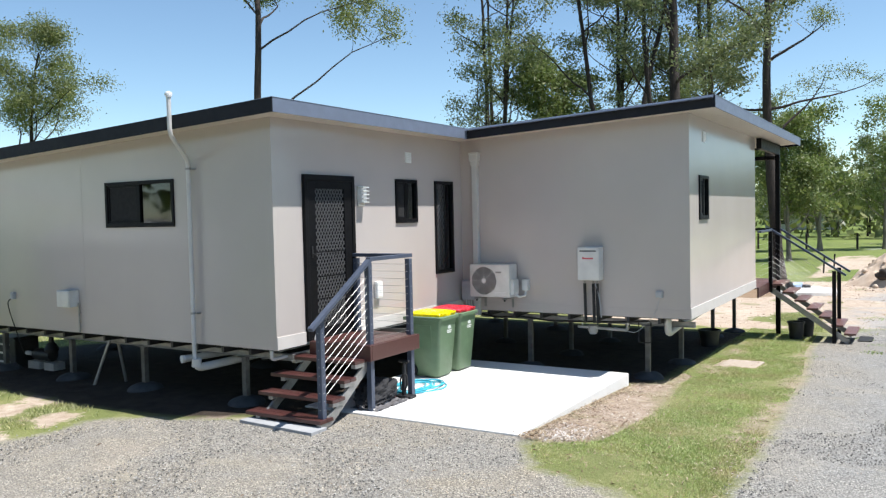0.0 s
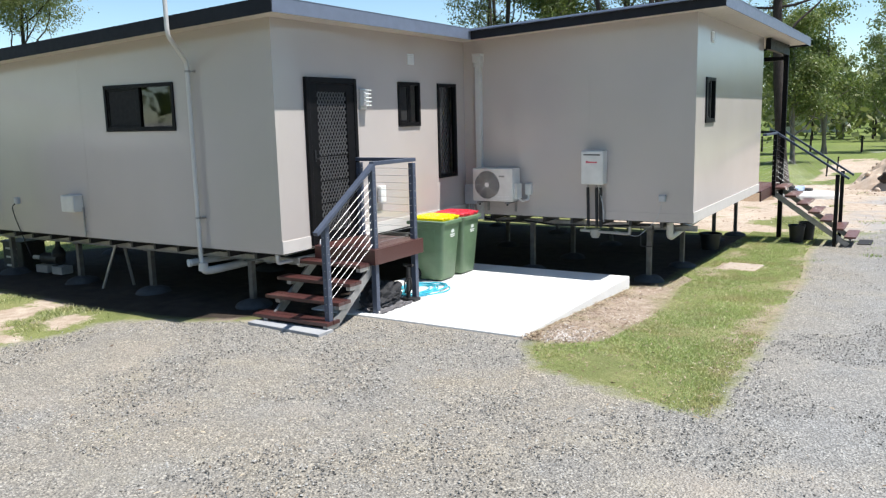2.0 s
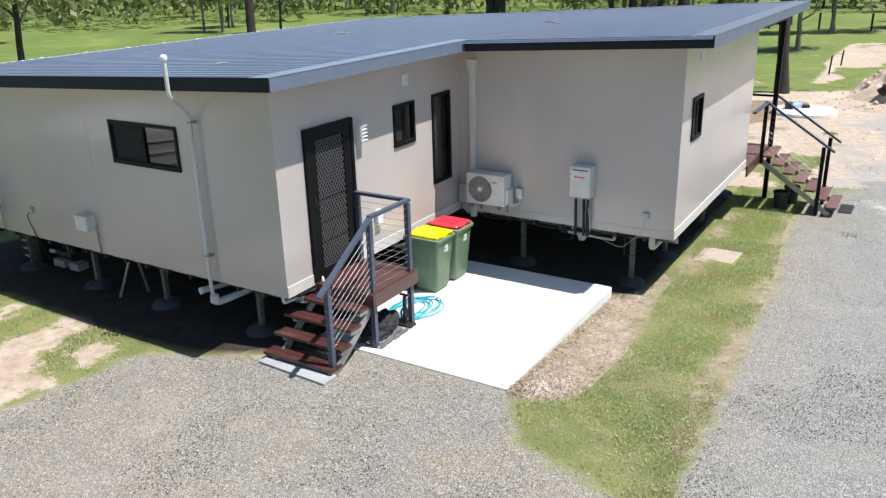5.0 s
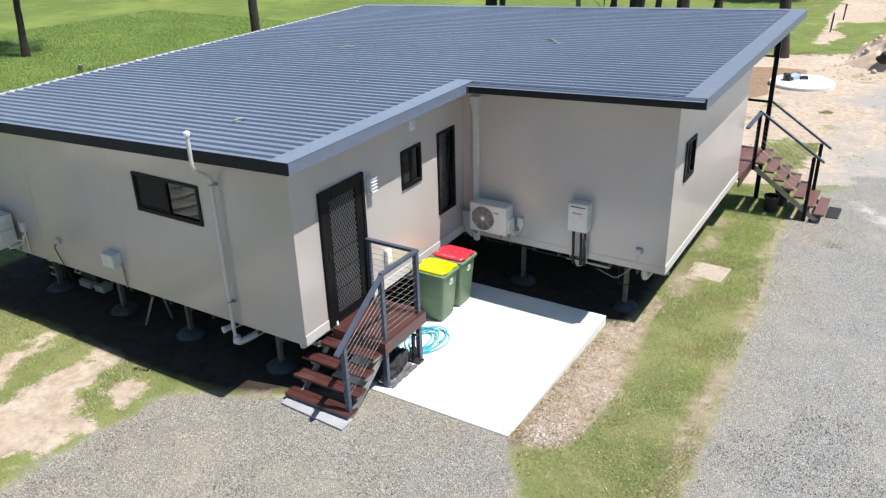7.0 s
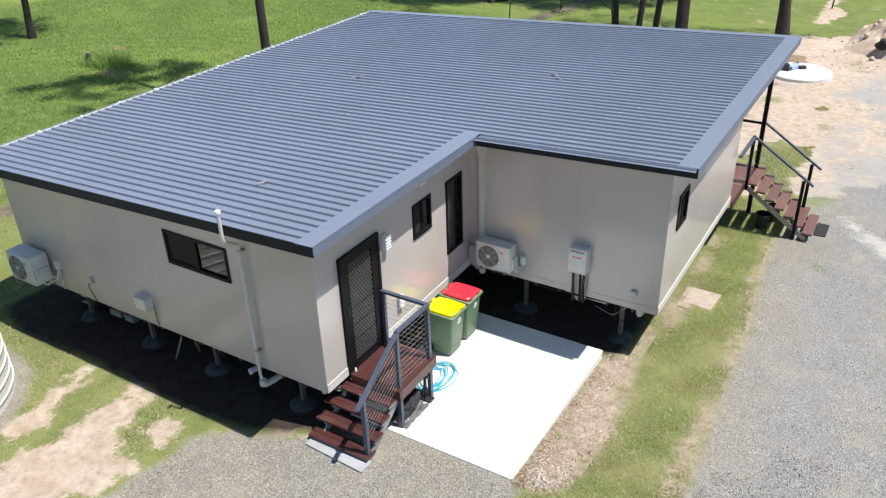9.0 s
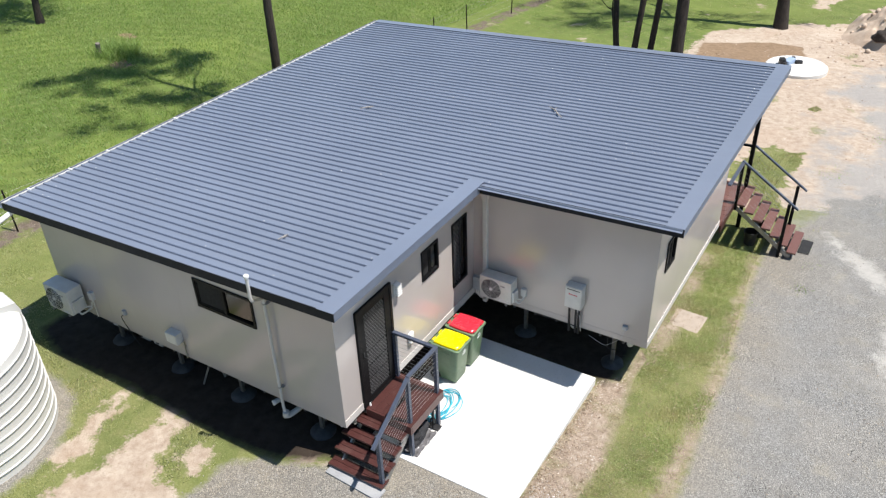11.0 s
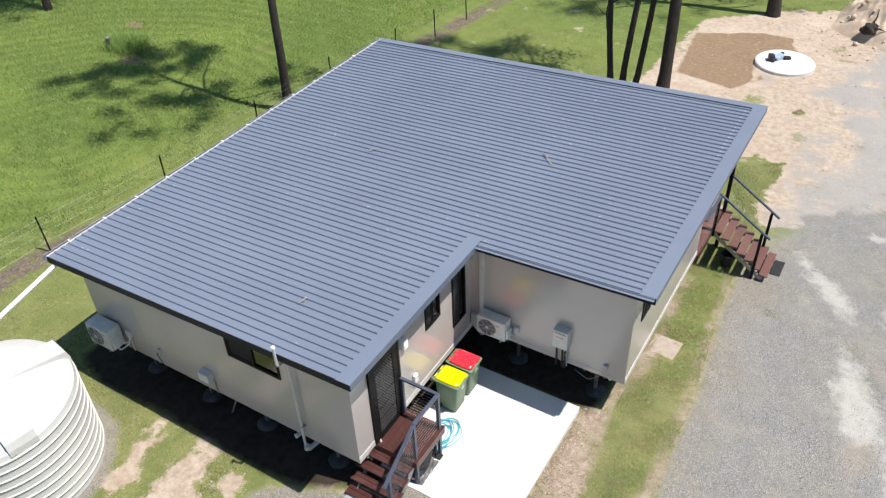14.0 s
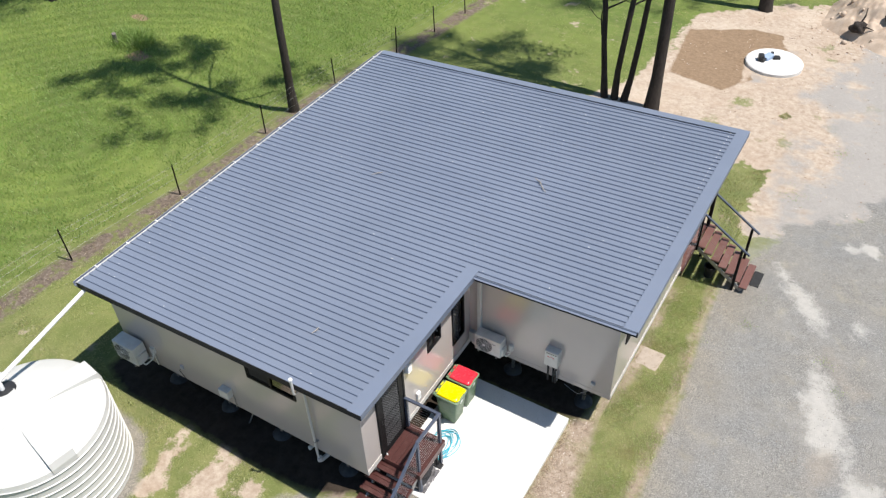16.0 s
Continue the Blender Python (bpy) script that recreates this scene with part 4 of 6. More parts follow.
# entry stairs with landing
entry = stair_flight("entry_stairs", (0.45, 0.5, 0.0), "open red hardwood stairs and landing with a slate steel wire balustrade", (0, -1, 0), (1, 0, 0),
                     [(-0.535, 0.715), (-0.335, 0.54), (-0.125, 0.365), (0.085, 0.185)], 0.87, -0.19, 0.90, 0.225, 2, WOOD)
for k in range(6):
    bm = B()
    x = X0 + 0.05 + k * 0.1455
    box(bm, (x, 0.534, 0.84), (x + 0.141, 1.488, 0.872), 0.003)
    part("deck_board", bm, WOOD, entry)
for a, b in (((X0 + 0.05, 0.50, 0.69), (0.98, 0.532, 0.868)), ((0.952, 0.534, 0.69), (0.982, 1.49, 0.868)), ((X0 + 0.05, 1.49, 0.69), (0.98, 1.52, 0.868))):
    bm = B()
    box(bm, a, b, 0.003)
    part("deck_fascia", bm, WOOD, entry)
for x in (-0.02, 0.86):
    bm = B()
    beam(bm, (x, 0.62, 0.66), (x, -0.27, 0.03), 0.03, 0.10)
    part("stringer", bm, GALV, entry)
for s, z in ((0.42, 0.675), (0.22, 0.50), (0.01, 0.325), (-0.2, 0.145)):
    for x in (-0.02, 0.86):
        bm = B()
        box(bm, (x - 0.03, s - 0.09, z - 0.045), (x + 0.03, s + 0.09, z - 0.001))
        part("bracket", bm, GALV, entry)
posts = [(0.84, -0.2, 0.0, 1.27), (0.90, 0.60, 0.0, 1.83), (0.91, 1.42, 0.08, 1.83), (0.09, 1.44, 0.872, 1.83)]
for x, y, a, b in posts:
    bm = B()
    box(bm, (x - 0.033, y - 0.033, a), (x + 0.033, y + 0.033, b - 0.02), 0.004)
    p = part("post", bm, STEEL_BLUE, entry)
    for k in range(10):
        z = (max(a, 0.92) if y > 0.4 else 0.28) + k * 0.092
        if z > b - 0.08:
            continue
        bm = B()
        rod(bm, (x - 0.035, y, z), (x + 0.035, y, z), 0.005, 6)
        rod(bm, (x, y - 0.035, z), (x, y + 0.035, z), 0.005, 6)
        part("wire_fitting", bm, WIRE, p)
bm = B()
box(bm, (0.815, -0.225, 0.0), (0.865, -0.175, 0.14))
part("post_shoe", bm, GALV, entry)
for a, b in (((0.895, -0.42, 1.17), (0.90, 0.64, 1.85)), ((0.90, 0.60, 1.85), (0.915, 1.46, 1.85)), ((0.915, 1.43, 1.85), (X0 + 0.01, 1.43, 1.85))):
    bm = B()
    beam(bm, a, b, 0.065, 0.045, 0.006)
    part("handrail", bm, STEEL_BLUE, entry)
for k in range(10):
    z = 0.93 + k * 0.09
    bm = B()
    rod(bm, (0.90, 0.62, z), (0.91, 1.41, z), 0.0022, 5)
    part("wire", bm, WIRE, entry)
    bm = B()
    rod(bm, (0.90, 1.43, z), (0.09, 1.43, z), 0.0022, 5)
    part("wire", bm, WIRE, entry)
    bm = B()
    dz = 0.64
    rod(bm, (0.84, -0.18, z - dz + 0.10), (0.90, 0.58, z), 0.0024, 5)
    part("wire", bm, WIRE, entry)

mat_ = thing("ground_strip", (0.3, -0.25, 0.08), "pale grey painted board at the foot of the stairs", "board")
bm = B()
box(bm, (-0.16, -0.49, 0.075), (0.93, -0.24, 0.112), 0.004)
for v in bm.verts:
    if v.co.x < 0:
        v.co.y += 0.06 if v.co.y < -0.35 else -0.04
part("board", bm, GREYBOARD, mat_)

stop = thing("door_stop", (0.1, 0.6, 0.872), "small white plastic door stop on the landing", "door stop")
bm = B()
lathe(bm, (0.1, 0.6, 0.872), [(0, 0.0), (0.022, 0.0), (0.02, 0.02), (0.012, 0.05), (0.008, 0.06), (0, 0.062)], 12)
part("cone", bm, WHITE, stop, smooth=40)

# verandah stairs
vs = stair_flight("verandah_stairs", (4.4, 10.9, -0.2), "open red hardwood stairs with black posts and slate handrails", (1, 0, 0), (0, 1, 0),
                  [(3.69, 0.81), (3.90, 0.655), (4.12, 0.50), (4.34, 0.345), (4.56, 0.19), (4.78, 0.035), (5.0, -0.12)], 0.83, 10.33, 11.40, 0.215, 1, WOOD_WORN)
for y in (10.40, 11.33):
    bm = B()
    beam(bm, (3.66, y, 0.70), (5.08, y, -0.30), 0.03, 0.10)
    part("stringer", bm, GALV, vs)
for y in (10.36, 11.36):
    bm = B()
    box(bm, (4.80, y - 0.035, gz(4.8, y) - 0.02), (4.87, y + 0.035, 1.08), 0.004)
    part("post", bm, BLACK, vs)
    bm = B()
    beam(bm, (3.66, y, 1.92), (5.04, y, 1.0), 0.06, 0.04, 0.005)
    part("handrail", bm, STEEL_BLUE, vs)
    for k in range(8):
        bm = B()
        rod(bm, (3.7, y, 0.95 + k * 0.105), (4.83, y, 0.17 + k * 0.105), 0.0018, 5)
        part("wire", bm, WIRE, vs)
grate = thing("door_mat", (5.33, 11.08, gz(5.3, 11.0)), "dark rubber mat on the gravel at the foot of the stairs", "mat")
bm = B()
g = gz(5.33, 11.08)
box(bm, (5.21, 10.76, g - 0.01), (5.46, 11.4, g + 0.03), 0.004)
part("mat", bm, RUBBER, grate)

# ---- concrete slab and pads ----
bm = B()
box(bm, (0.02, 0.45, -0.12), (2.86, 3.9, 0.10), 0.012)
slab = tagged(part("pavement", bm, SLAB), "bright new concrete slab beside the house", "pavement", kind="structure")
bm = B()
g = gz(3.85, 6.7)
box(bm, (3.5, 6.36, g - 0.08), (4.08, 7.08, g + 0.010), 0.01)
for v in bm.verts:
    v.co += Vector((0.05, 0.05, 0)) * noise.noise(v.co * 3)
    v.co.x += (v.co.y - 6.7) * 0.05
tagged(part("concrete_pad", bm, PADM), "small rough sandy concrete pad set in the grass", "pad")

# ---- bins ----


def wheelie_bin(y, x, lid_mat, label):
    t = thing("wheelie_bin", (x, y, 0.10), label, "bin", "bins on the slab")
    bm = B()
    lo = [(-0.24, -0.185), (0.20, -0.19), (0.20, 0.19), (-0.24, 0.185)]
    hi = [(-0.27, -0.225), (0.275, -0.23), (0.275, 0.23), (-0.27, 0.225)]
    rings = []
    for z, s, k in ((0.02, 0.94, 0.0), (0.05, 1.0, 0.05), (0.75, 1.0, 0.85), (0.85, 1.0, 1.0), (0.855, 1.1, 1.0), (0.895, 1.11, 1.0), (0.903, 1.07, 1.0)):
        ring = []
        cs = [((a[0] * (1 - k) + b[0] * k) * s, (a[1] * (1 - k) + b[1] * k) * s) for a, b in zip(lo, hi)]
        for i in range(4):
            p, q, r = Vector(cs[i - 1]), Vector(cs[i]), Vector(cs[(i + 1) % 4])
            for j in range(4):
                f = j / 3
                u, w = q + (p - q).normalized() * 0.05, q + (r - q).normalized() * 0.05
                c = u * (1 - f) ** 2 + q * 2 * f * (1 - f) + w * f * f
                ring.append(bm.verts.new((x + c.x, y + c.y, 0.10 + z)))
        rings.append(ring)
    for a, b in zip(rings, rings[1:]):
        for i in range(16):
            bm.faces.new((a[i], a[(i + 1) % 16], b[(i + 1) % 16], b[i]))
    bm.faces.new(rings[0][::-1])
    bm.faces.new(rings[-1])
    body = part("body", bm, BIN_GREEN, t, smooth=35)
    bm = B()
    box(bm, (x - 0.17, y - 0.242, 0.52), (x + 0.12, y - 0.226, 0.88), 0.006)
    bmesh.ops.rotate(bm, cent=(x, y - 0.23, 0.88), matrix=Matrix.Rotation(radians(3.2), 3, "X"), verts=bm.verts)
    bmesh.ops.translate(bm, vec=(0, 0.012, 0), verts=bm.verts)
    part("side_panel", bm, BIN_GREEN, t)
    bm = B()
    rings = []
    for z, s in ((0.903, 0.96), (0.93, 0.975), (0.945, 0.95), (0.962, 0.82), (0.968, 0.76), (0.962, 0.70), (0.968, 0.3), (0.97, 0.05)):
        ring = []
        for i in range(24):
            a = 2 * math.pi * i / 24
            cx, cy = math.cos(a), math.sin(a)
            k = 1 / max(abs(cx), abs(cy)) ** 0.82
            ring.append(bm.verts.new((x + 0.005 + 0.275 * s * cx * k, y + 0.232 * s * cy * k, 0.10 + z - (0.02 * (cx * k > 0.8) if s > 1 else 0))))
        rings.append(ring)
    for a, b in zip(rings, rings[1:]):
        for i in range(24):
            bm.faces.new((a[i], a[(i + 1) % 24], b[(i + 1) % 24], b[i]))
    bm.faces.new(rings[0][::-1])
    bm.faces.new(rings[-1])
    lid = part("lid", bm, lid_mat, t, smooth=40)
    for s in (-1, 1):
        bm = B()
        tube(bm, bent([(x + 0.245, y + s * 0.13 - 0.055, 1.035), (x + 0.285, y + s * 0.13 - 0.055, 1.05), (x + 0.285, y + s * 0.13 + 0.055, 1.05), (x + 0.245, y + s * 0.13 + 0.055, 1.035)], 0.02), 0.011, 7)
        part("lid_grip", bm, lid_mat, lid)
    for s in (-1, 1):
        bm = B()
        rod(bm, (x - 0.30, y + s * 0.16, 1.01), (x - 0.30, y + s * 0.06, 1.01), 0.016, 10)
        part("hinge", bm, lid_mat, lid)
        bm = B()
        rod(bm, (x - 0.23, y + s * 0.19, 0.20), (x - 0.23, y + s * 0.235, 0.20), 0.10, 20)
        wh = part("wheel", bm, RUBBER, t, smooth=40)
        bm = B()
        rod(bm, (x - 0.23, y + s * 0.235, 0.20), (x - 0.23, y + s * 0.24, 0.20), 0.045, 14)
        part("hub", bm, DARK, wh)
    bm = B()
    rod(bm, (x - 0.33, y - 0.2, 0.97), (x - 0.33, y + 0.2, 0.97), 0.016, 10)
    for s in (-1, 1):
        box(bm, (x - 0.34, y + s * 0.2 - 0.02, 0.94), (x - 0.26, y + s * 0.2 + 0.02, 0.99), 0.006)
    part("handle", bm, BIN_GREEN, t)
    # crest and bars of print on the front
    bm = B()
    for k in range(10):
        a, b = math.pi * k / 10, math.pi * (k + 1) / 10
        bm.faces.new([bm.verts.new(p) for p in ((0, 0.045 * math.cos(a), 0.045 * math.sin(a)), (0, 0.045 * math.cos(b), 0.045 * math.sin(b)), (0, 0.0, -0.012))])
    for w, z in ((0.062, -0.045), (0.05, -0.072)):
        bm.faces.new([bm.verts.new(p) for p in ((0, -w, z), (0, w, z), (0, w, z + 0.02), (0, -w, z + 0.02))])
    bmesh.ops.remove_doubles(bm, verts=bm.verts, dist=0.0005)
    r = bmesh.ops.extrude_face_region(bm, geom=list(bm.faces))
    bmesh.ops.translate(bm, vec=(0.002, 0, 0), verts=[v for v in r["geom"] if isinstance(v, bmesh.types.BMVert)])
    bmesh.ops.rotate(bm, cent=(0, 0, 0), matrix=Matrix.Rotation(radians(4.5), 3, "Y"), verts=bm.verts)
    bmesh.ops.translate(bm, vec=(x + 0.2625, y + 0.03, 0.82), verts=bm.verts)
    part("print", bm, LETTER_GREY, body)
    t.scale = (1, 1, 0.94)
    return t


wheelie_bin(2.64, 0.465, LID_YELLOW, "green wheelie bin with a bright yellow lid")
wheelie_bin(3.19, 0.47, LID_RED, "green wheelie bin with a red lid")

# ---- air conditioners ----


def air_conditioner(x0, y1, z0, w, h, d, grille_x, label):
    """An outdoor unit on wall brackets, its fan towards -y."""
    t = thing("air_conditioner", (x0 + w / 2, y1, z0), label, "air conditioner", "air conditioners")
    y0 = y1 - d
    bm = B()
    box(bm, (x0, y0, z0), (x0 + w, y1 - 0.06, z0 + h), 0.02)
    part("casing", bm, WHITE_DULL, t, smooth=30)
    cx, cz, r = x0 + grille_x, z0 + h * 0.5, h * 0.42
    bm = B()
    rod(bm, (cx, y0 - 0.003, cz), (cx, y0 + 0.004, cz), r, 40)
    part("fan_opening", bm, DARK, t)
    bm = B()
    for k in range(7):
        rr = r * (0.18 + 0.135 * k)
        pts = []
        for j in range(33):
            a = 2 * math.pi * j / 32
            wob = rr * (1 + 0.05 * math.cos(4 * a))
            pts.append((cx + wob * math.cos(a), y0 - 0.008, cz + wob * math.sin(a)))
        tube(bm, pts, 0.0034, 5, caps=False)
    for j in range(8):
        a = math.pi * j / 4
        rod(bm, (cx, y0 - 0.008, cz), (cx + r * math.cos(a), y0 - 0.008, cz + r * math.sin(a)), 0.004, 5)
    part("fan_guard", bm, WHITE_DULL, t)
    bm = B()
    rod(bm, (cx, y0 - 0.016, cz), (cx, y0 - 0.004, cz), r * 0.16, 16)
    part("hub_badge", bm, WHITE, t)
    for k in range(3):
        bm = B()
        z = z0 + 0.035 + k * 0.02
        box(bm, (x0 + w * 0.62, y0 - 0.004, z), (x0 + w * 0.93, y0 + 0.0, z + 0.006))
        part("louvre", bm, WHITE, t)
    bm = B()
    box(bm, (x0 + w * 0.66, y0 - 0.003, z0 + h * 0.74), (x0 + w * 0.80, y0 + 0.001, z0 + h * 0.79))
    part("badge", bm, GALV, t)
    bm = B()
    box(bm, (x0 + w, y0 + 0.05, z0 + 0.04), (x0 + w + 0.045, y1 - 0.10, z0 + h * 0.55), 0.01)
    part("valve_cover", bm, WHITE_DULL, t)
    for s in (0.15, 0.85):
        bm = B()
        x = x0 + w * s
        box(bm, (x - 0.018, y0 - 0.02, z0 - 0.035), (x + 0.018, y1 - 0.004, z0 - 0.002))
        box(bm, (x - 0.018, y1 - 0.02, z0 - 0.18), (x + 0.018, y1 - 0.004, z0 - 0.036))
        part("bracket", bm, GALV, t)
        bm = B()
        rod(bm, (x, y0 + 0.03, z0 - 0.06), (x, y0 + 0.03, z0 - 0.036), 0.016, 8)
        part("foot", bm, RUBBER, t)
    bm = B()
    tube(bm, bent([(x0 + w + 0.03, y0 + 0.12, z0 + 0.06), (x0 + w + 0.10, y0 + 0.12, z0 - 0.0), (x0 + w + 0.13, y1 - 0.05, z0 + 0.02), (x0 + w + 0.13, y1 - 0.03, z0 + 0.16)], 0.04), 0.016, 8)
    part("pipe", bm, WHITE_DULL, t)
    return t


air_conditioner(0.34, YS, 1.07, 0.68, 0.50, 0.33, 0.25, "white split-system outdoor unit bracketed to the wall")
air_conditioner(-6.95, Y0, 1.03, 0.70, 0.56, 0.40, 0.26, "white outdoor unit bracketed near the house's end")


def wall_box(name, x0, x1, y, z0, z1, d, label, category, mat=None, lid=True, group=""):
    t = thing(name, ((x0 + x1) / 2, y, z0), label, category, group)
    bm = B()
    box(bm, (x0, y - d, z0), (x1, y - 0.0006, z1), 0.008)
    part("case", bm, mat or WHITE_DULL, t)
    if lid:
        bm = B()
        box(bm, (x0 + 0.012, y - d - 0.008, z0 + 0.012), (x1 - 0.012, y - d - 0.0005, z1 - 0.012), 0.004)
        part("cover", bm, mat or WHITE_DULL, t)
    return t


eb = wall_box("meter_box", 0.06, 0.30, YS, 0.99, 1.29, 0.10, "grey pipe cover box low in the corner", "box", GREYPVC)
for k in range(3):
    bm = B()
    tube(bm, bent([(0.12 + k * 0.04, YS - 0.05, 1.0), (0.12 + k * 0.045, YS - 0.06, 0.9), (0.2 + k * 0.05, YS - 0.03, 0.78)], 0.03), 0.011, 6)
    part("pipe", bm, WHITE_DULL, eb)
iso = wall_box("isolator_switch", 1.10, 1.20, YS, 1.16, 1.33, 0.07, "white weatherproof isolator switch on the wall", "switch", group="wall switches")
bm = B()
tube(bm, bent([(1.15, YS - 0.03, 1.16), (1.15, YS - 0.03, 1.07), (1.05, YS - 0.06, 1.06), (0.99, YS - 0.12, 1.12)], 0.04), 0.011, 8)
part("conduit", bm, WHITE_DULL, iso)
iso2 = wall_box("isolator_switch", -6.1, -5.98, Y0, 1.28, 1.46, 0.07, "white weatherproof isolator switch on the wall", "switch", group="wall switches")
bm = B()
tube(bm, bent([(-6.04, -0.03, 1.28), (-6.04, -0.03, 1.0), (-6.04, -0.03, 0.86)], 0.03), 0.014, 8)
tube(bm, bent([(-6.06, -0.035, 1.24), (-6.10, -0.05, 1.1), (-6.2, -0.15, 1.12)], 0.03), 0.012, 8)
part("conduit", bm, WHITE_DULL, iso2)
out1 = wall_box("power_outlet", 3.14, 3.24, YS, 1.12, 1.21, 0.05, "pale blue-grey weatherproof outlet with a cable", "outlet", GREYPVC, group="power outlets")
bm = B()
tube(bm, bent([(3.19, YS - 0.03, 1.12), (3.17, YS - 0.04, 1.0), (3.1, YS - 0.02, 0.84), (2.85, YS - 0.03, 0.6), (2.5, YS + 0.05, 0.66)], 0.08), 0.004, 6)
part("cable", bm, GREYPVC, out1)
out2 = wall_box("power_outlet", -5.18, -5.1, Y0, 1.24, 1.34, 0.05, "small weatherproof outlet with a black cable", "outlet", GREYPVC, group="power outlets")
bm = B()
tube(bm, bent([(-5.15, -0.05, 1.25), (-5.2, -0.08, 1.22), (-5.22, -0.04, 1.05), (-5.15, -0.02, 0.85), (-5.05, 0.05, 0.45)], 0.06), 0.008, 6)
part("cable", bm, RUBBER, out2)
mb = wall_box("meter_box", -3.88, -3.6, Y0, 1.19, 1.42, 0.15, "white metal electrical box on the wall", "box", WHITE_DULL)
bm = B()
rod(bm, (-3.57, -0.03, 1.25), (-3.57, -0.03, 0.84), 0.013, 8)
for z in (0.9, 1.1):
    box(bm, (-3.59, -0.02, z), (-3.55, -0.006, z + 0.02))
part("conduit", bm, GALV, mb)

# gas water heater
hw = thing("water_heater", (2.2, YS, 1.34), "white wall-hung gas water heater with black lagged pipes", "water heater")
bm = B()
box(bm, (2.05, YS - 0.19, 1.35), (2.38, YS - 0.001, 1.83), 0.015)
part("case", bm, WHITE_DULL, hw, smooth=30)
bm = B()
box(bm, (2.062, YS - 0.197, 1.37), (2.368, YS - 0.1905, 1.815), 0.003)
cov = part("front_cover", bm, WHITE_DULL, hw)
bm = B()
box(bm, (2.09, YS - 0.199, 1.765), (2.34, YS - 0.1972, 1.782))
part("flue_slot", bm, DARK, cov)
bm = B()
for k in range(5):
    box(bm, (2.13 + k * 0.034, YS - 0.199, 1.655), (2.155 + k * 0.034, YS - 0.1972, 1.678 + (0.01 if k == 0 else 0)))
part("badge", bm, LETTER_RED, cov, "red badge")
for k, (x, r, m) in enumerate(((2.12, 0.022, RUBBER), (2.25, 0.022, RUBBER), (2.31, 0.024, RUBBER))):
    bm = B()
    rod(bm, (x, YS - 0.09, 1.30), (x, YS - 0.06, 0.72), r, 10)
    part("lagged_pipe", bm, m, hw)
    bm = B()
    rod(bm, (x, YS - 0.09, 1.36), (x, YS - 0.09, 1.29), 0.011, 8)
    part("valve", bm, GALV, hw)
bm = B()
tube(bm, bent([(2.29, YS - 0.11, 1.30), (2.34, YS - 0.09, 1.1), (2.36, YS - 0.07, 0.8)], 0.05), 0.007, 8)
part("gas_pipe", bm, GREYPVC, hw)

# ---- pipes ----
rw = thing("downpipe", (0.31, YS, 0.8), "cream rectangular downpipe with a rain head", "pipe", "downpipes")
bm = B()
box(bm, (0.27, YS - 0.085, 0.75), (0.36, YS - 0.004, 3.13), 0.01)
part("pipe", bm, PVC, rw)
bm = B()
for z0, z1, w in ((3.10, 3.17, 0.012), (3.17, 3.27, 0.026), (3.27, 3.30, 0.032)):
    box(bm, (0.27 - w, YS - 0.085 - w, z0), (0.36 + w, YS - 0.002, z1 - 0.0005), 0.004)
part("rain_head", bm, PVC, rw)

vp = thing("vent_pipe", (-1.2, Y0, 0.55), "white pvc drain vent pipe running up past the eave", "pipe")
bm = B()
tube(bm, bent([(-1.075, -0.475, 3.78), (-1.075, -0.475, 3.34), (-1.25, -0.075, 3.06), (-1.255, -0.075, 0.72), (-1.22, -0.075, 0.60)], 0.07), 0.026, 14)
part("pipe", bm, PVC, vp, smooth=40)
bm = B()
lathe(bm, (-1.075, -0.475, 3.76), [(0.0, 0.0), (0.036, 0.0), (0.044, 0.03), (0.04, 0.05), (0.02, 0.064), (0, 0.068)], 16)
part("cowl", bm, WHITE, vp, smooth=40)
for z in (1.2, 2.95):
    bm = B()
    rod(bm, (-1.255, -0.075, z), (-1.255, -0.075, z + 0.025), 0.033, 14)
    box(bm, (-1.26, -0.06, z), (-1.195, -0.002, z + 0.02))
    part("clip", bm, GALV, vp)

dr = thing("drain_pipe", (-0.9, 0.0, 0.55), "white pvc drain pipes slung under the floor", "pipe", "drain pipes")
bm = B()
tube(bm, bent([(-1.22, -0.075, 0.66), (-1.21, -0.075, 0.55), (-1.16, 0.12, 0.555), (-1.05, 0.9, 0.585), (-1.0, 2.4, 0.64)], 0.06), 0.05, 14)
part("pipe", bm, PVC, dr, smooth=40)
bm = B()
rod(bm, (-1.225, -0.075, 0.56), (-1.215, -0.075, 0.66), 0.058, 14)
part("elbow", bm, PVC, dr, smooth=40)
bm = B()
rod(bm, (-1.58, 0.04, 0.61), (-1.3, 0.85, 0.635), 0.045, 14)
part("branch", bm, PVC, dr, smooth=40)
bm = B()
rod(bm, (-1.59, 0.01, 0.609), (-1.578, 0.045, 0.61), 0.05, 14)
part("cap", bm, WHITE, dr)
bm = B()
tube(bm, bent([(-0.14, 0.09, 0.81), (-0.14, 0.09, 0.70), (-0.1, 0.25, 0.71), (-0.1, 0.9, 0.7)], 0.04), 0.024, 10)
part("overflow", bm, PVC, dr, smooth=40)
dr2 = thing("drain_pipe", (2.8, 4.3, 0.6), "white pvc drain pipes slung under the wing floor", "pipe", "drain pipes")
bm = B()
tube(bm, bent([(3.24, 4.5, 0.82), (3.24, 4.5, 0.58), (3.3, 4.9, 0.66), (3.25, 6.8, 0.70)], 0.08), 0.05, 14)
part("pipe", bm, PVC, dr2, smooth=40)
bm = B()
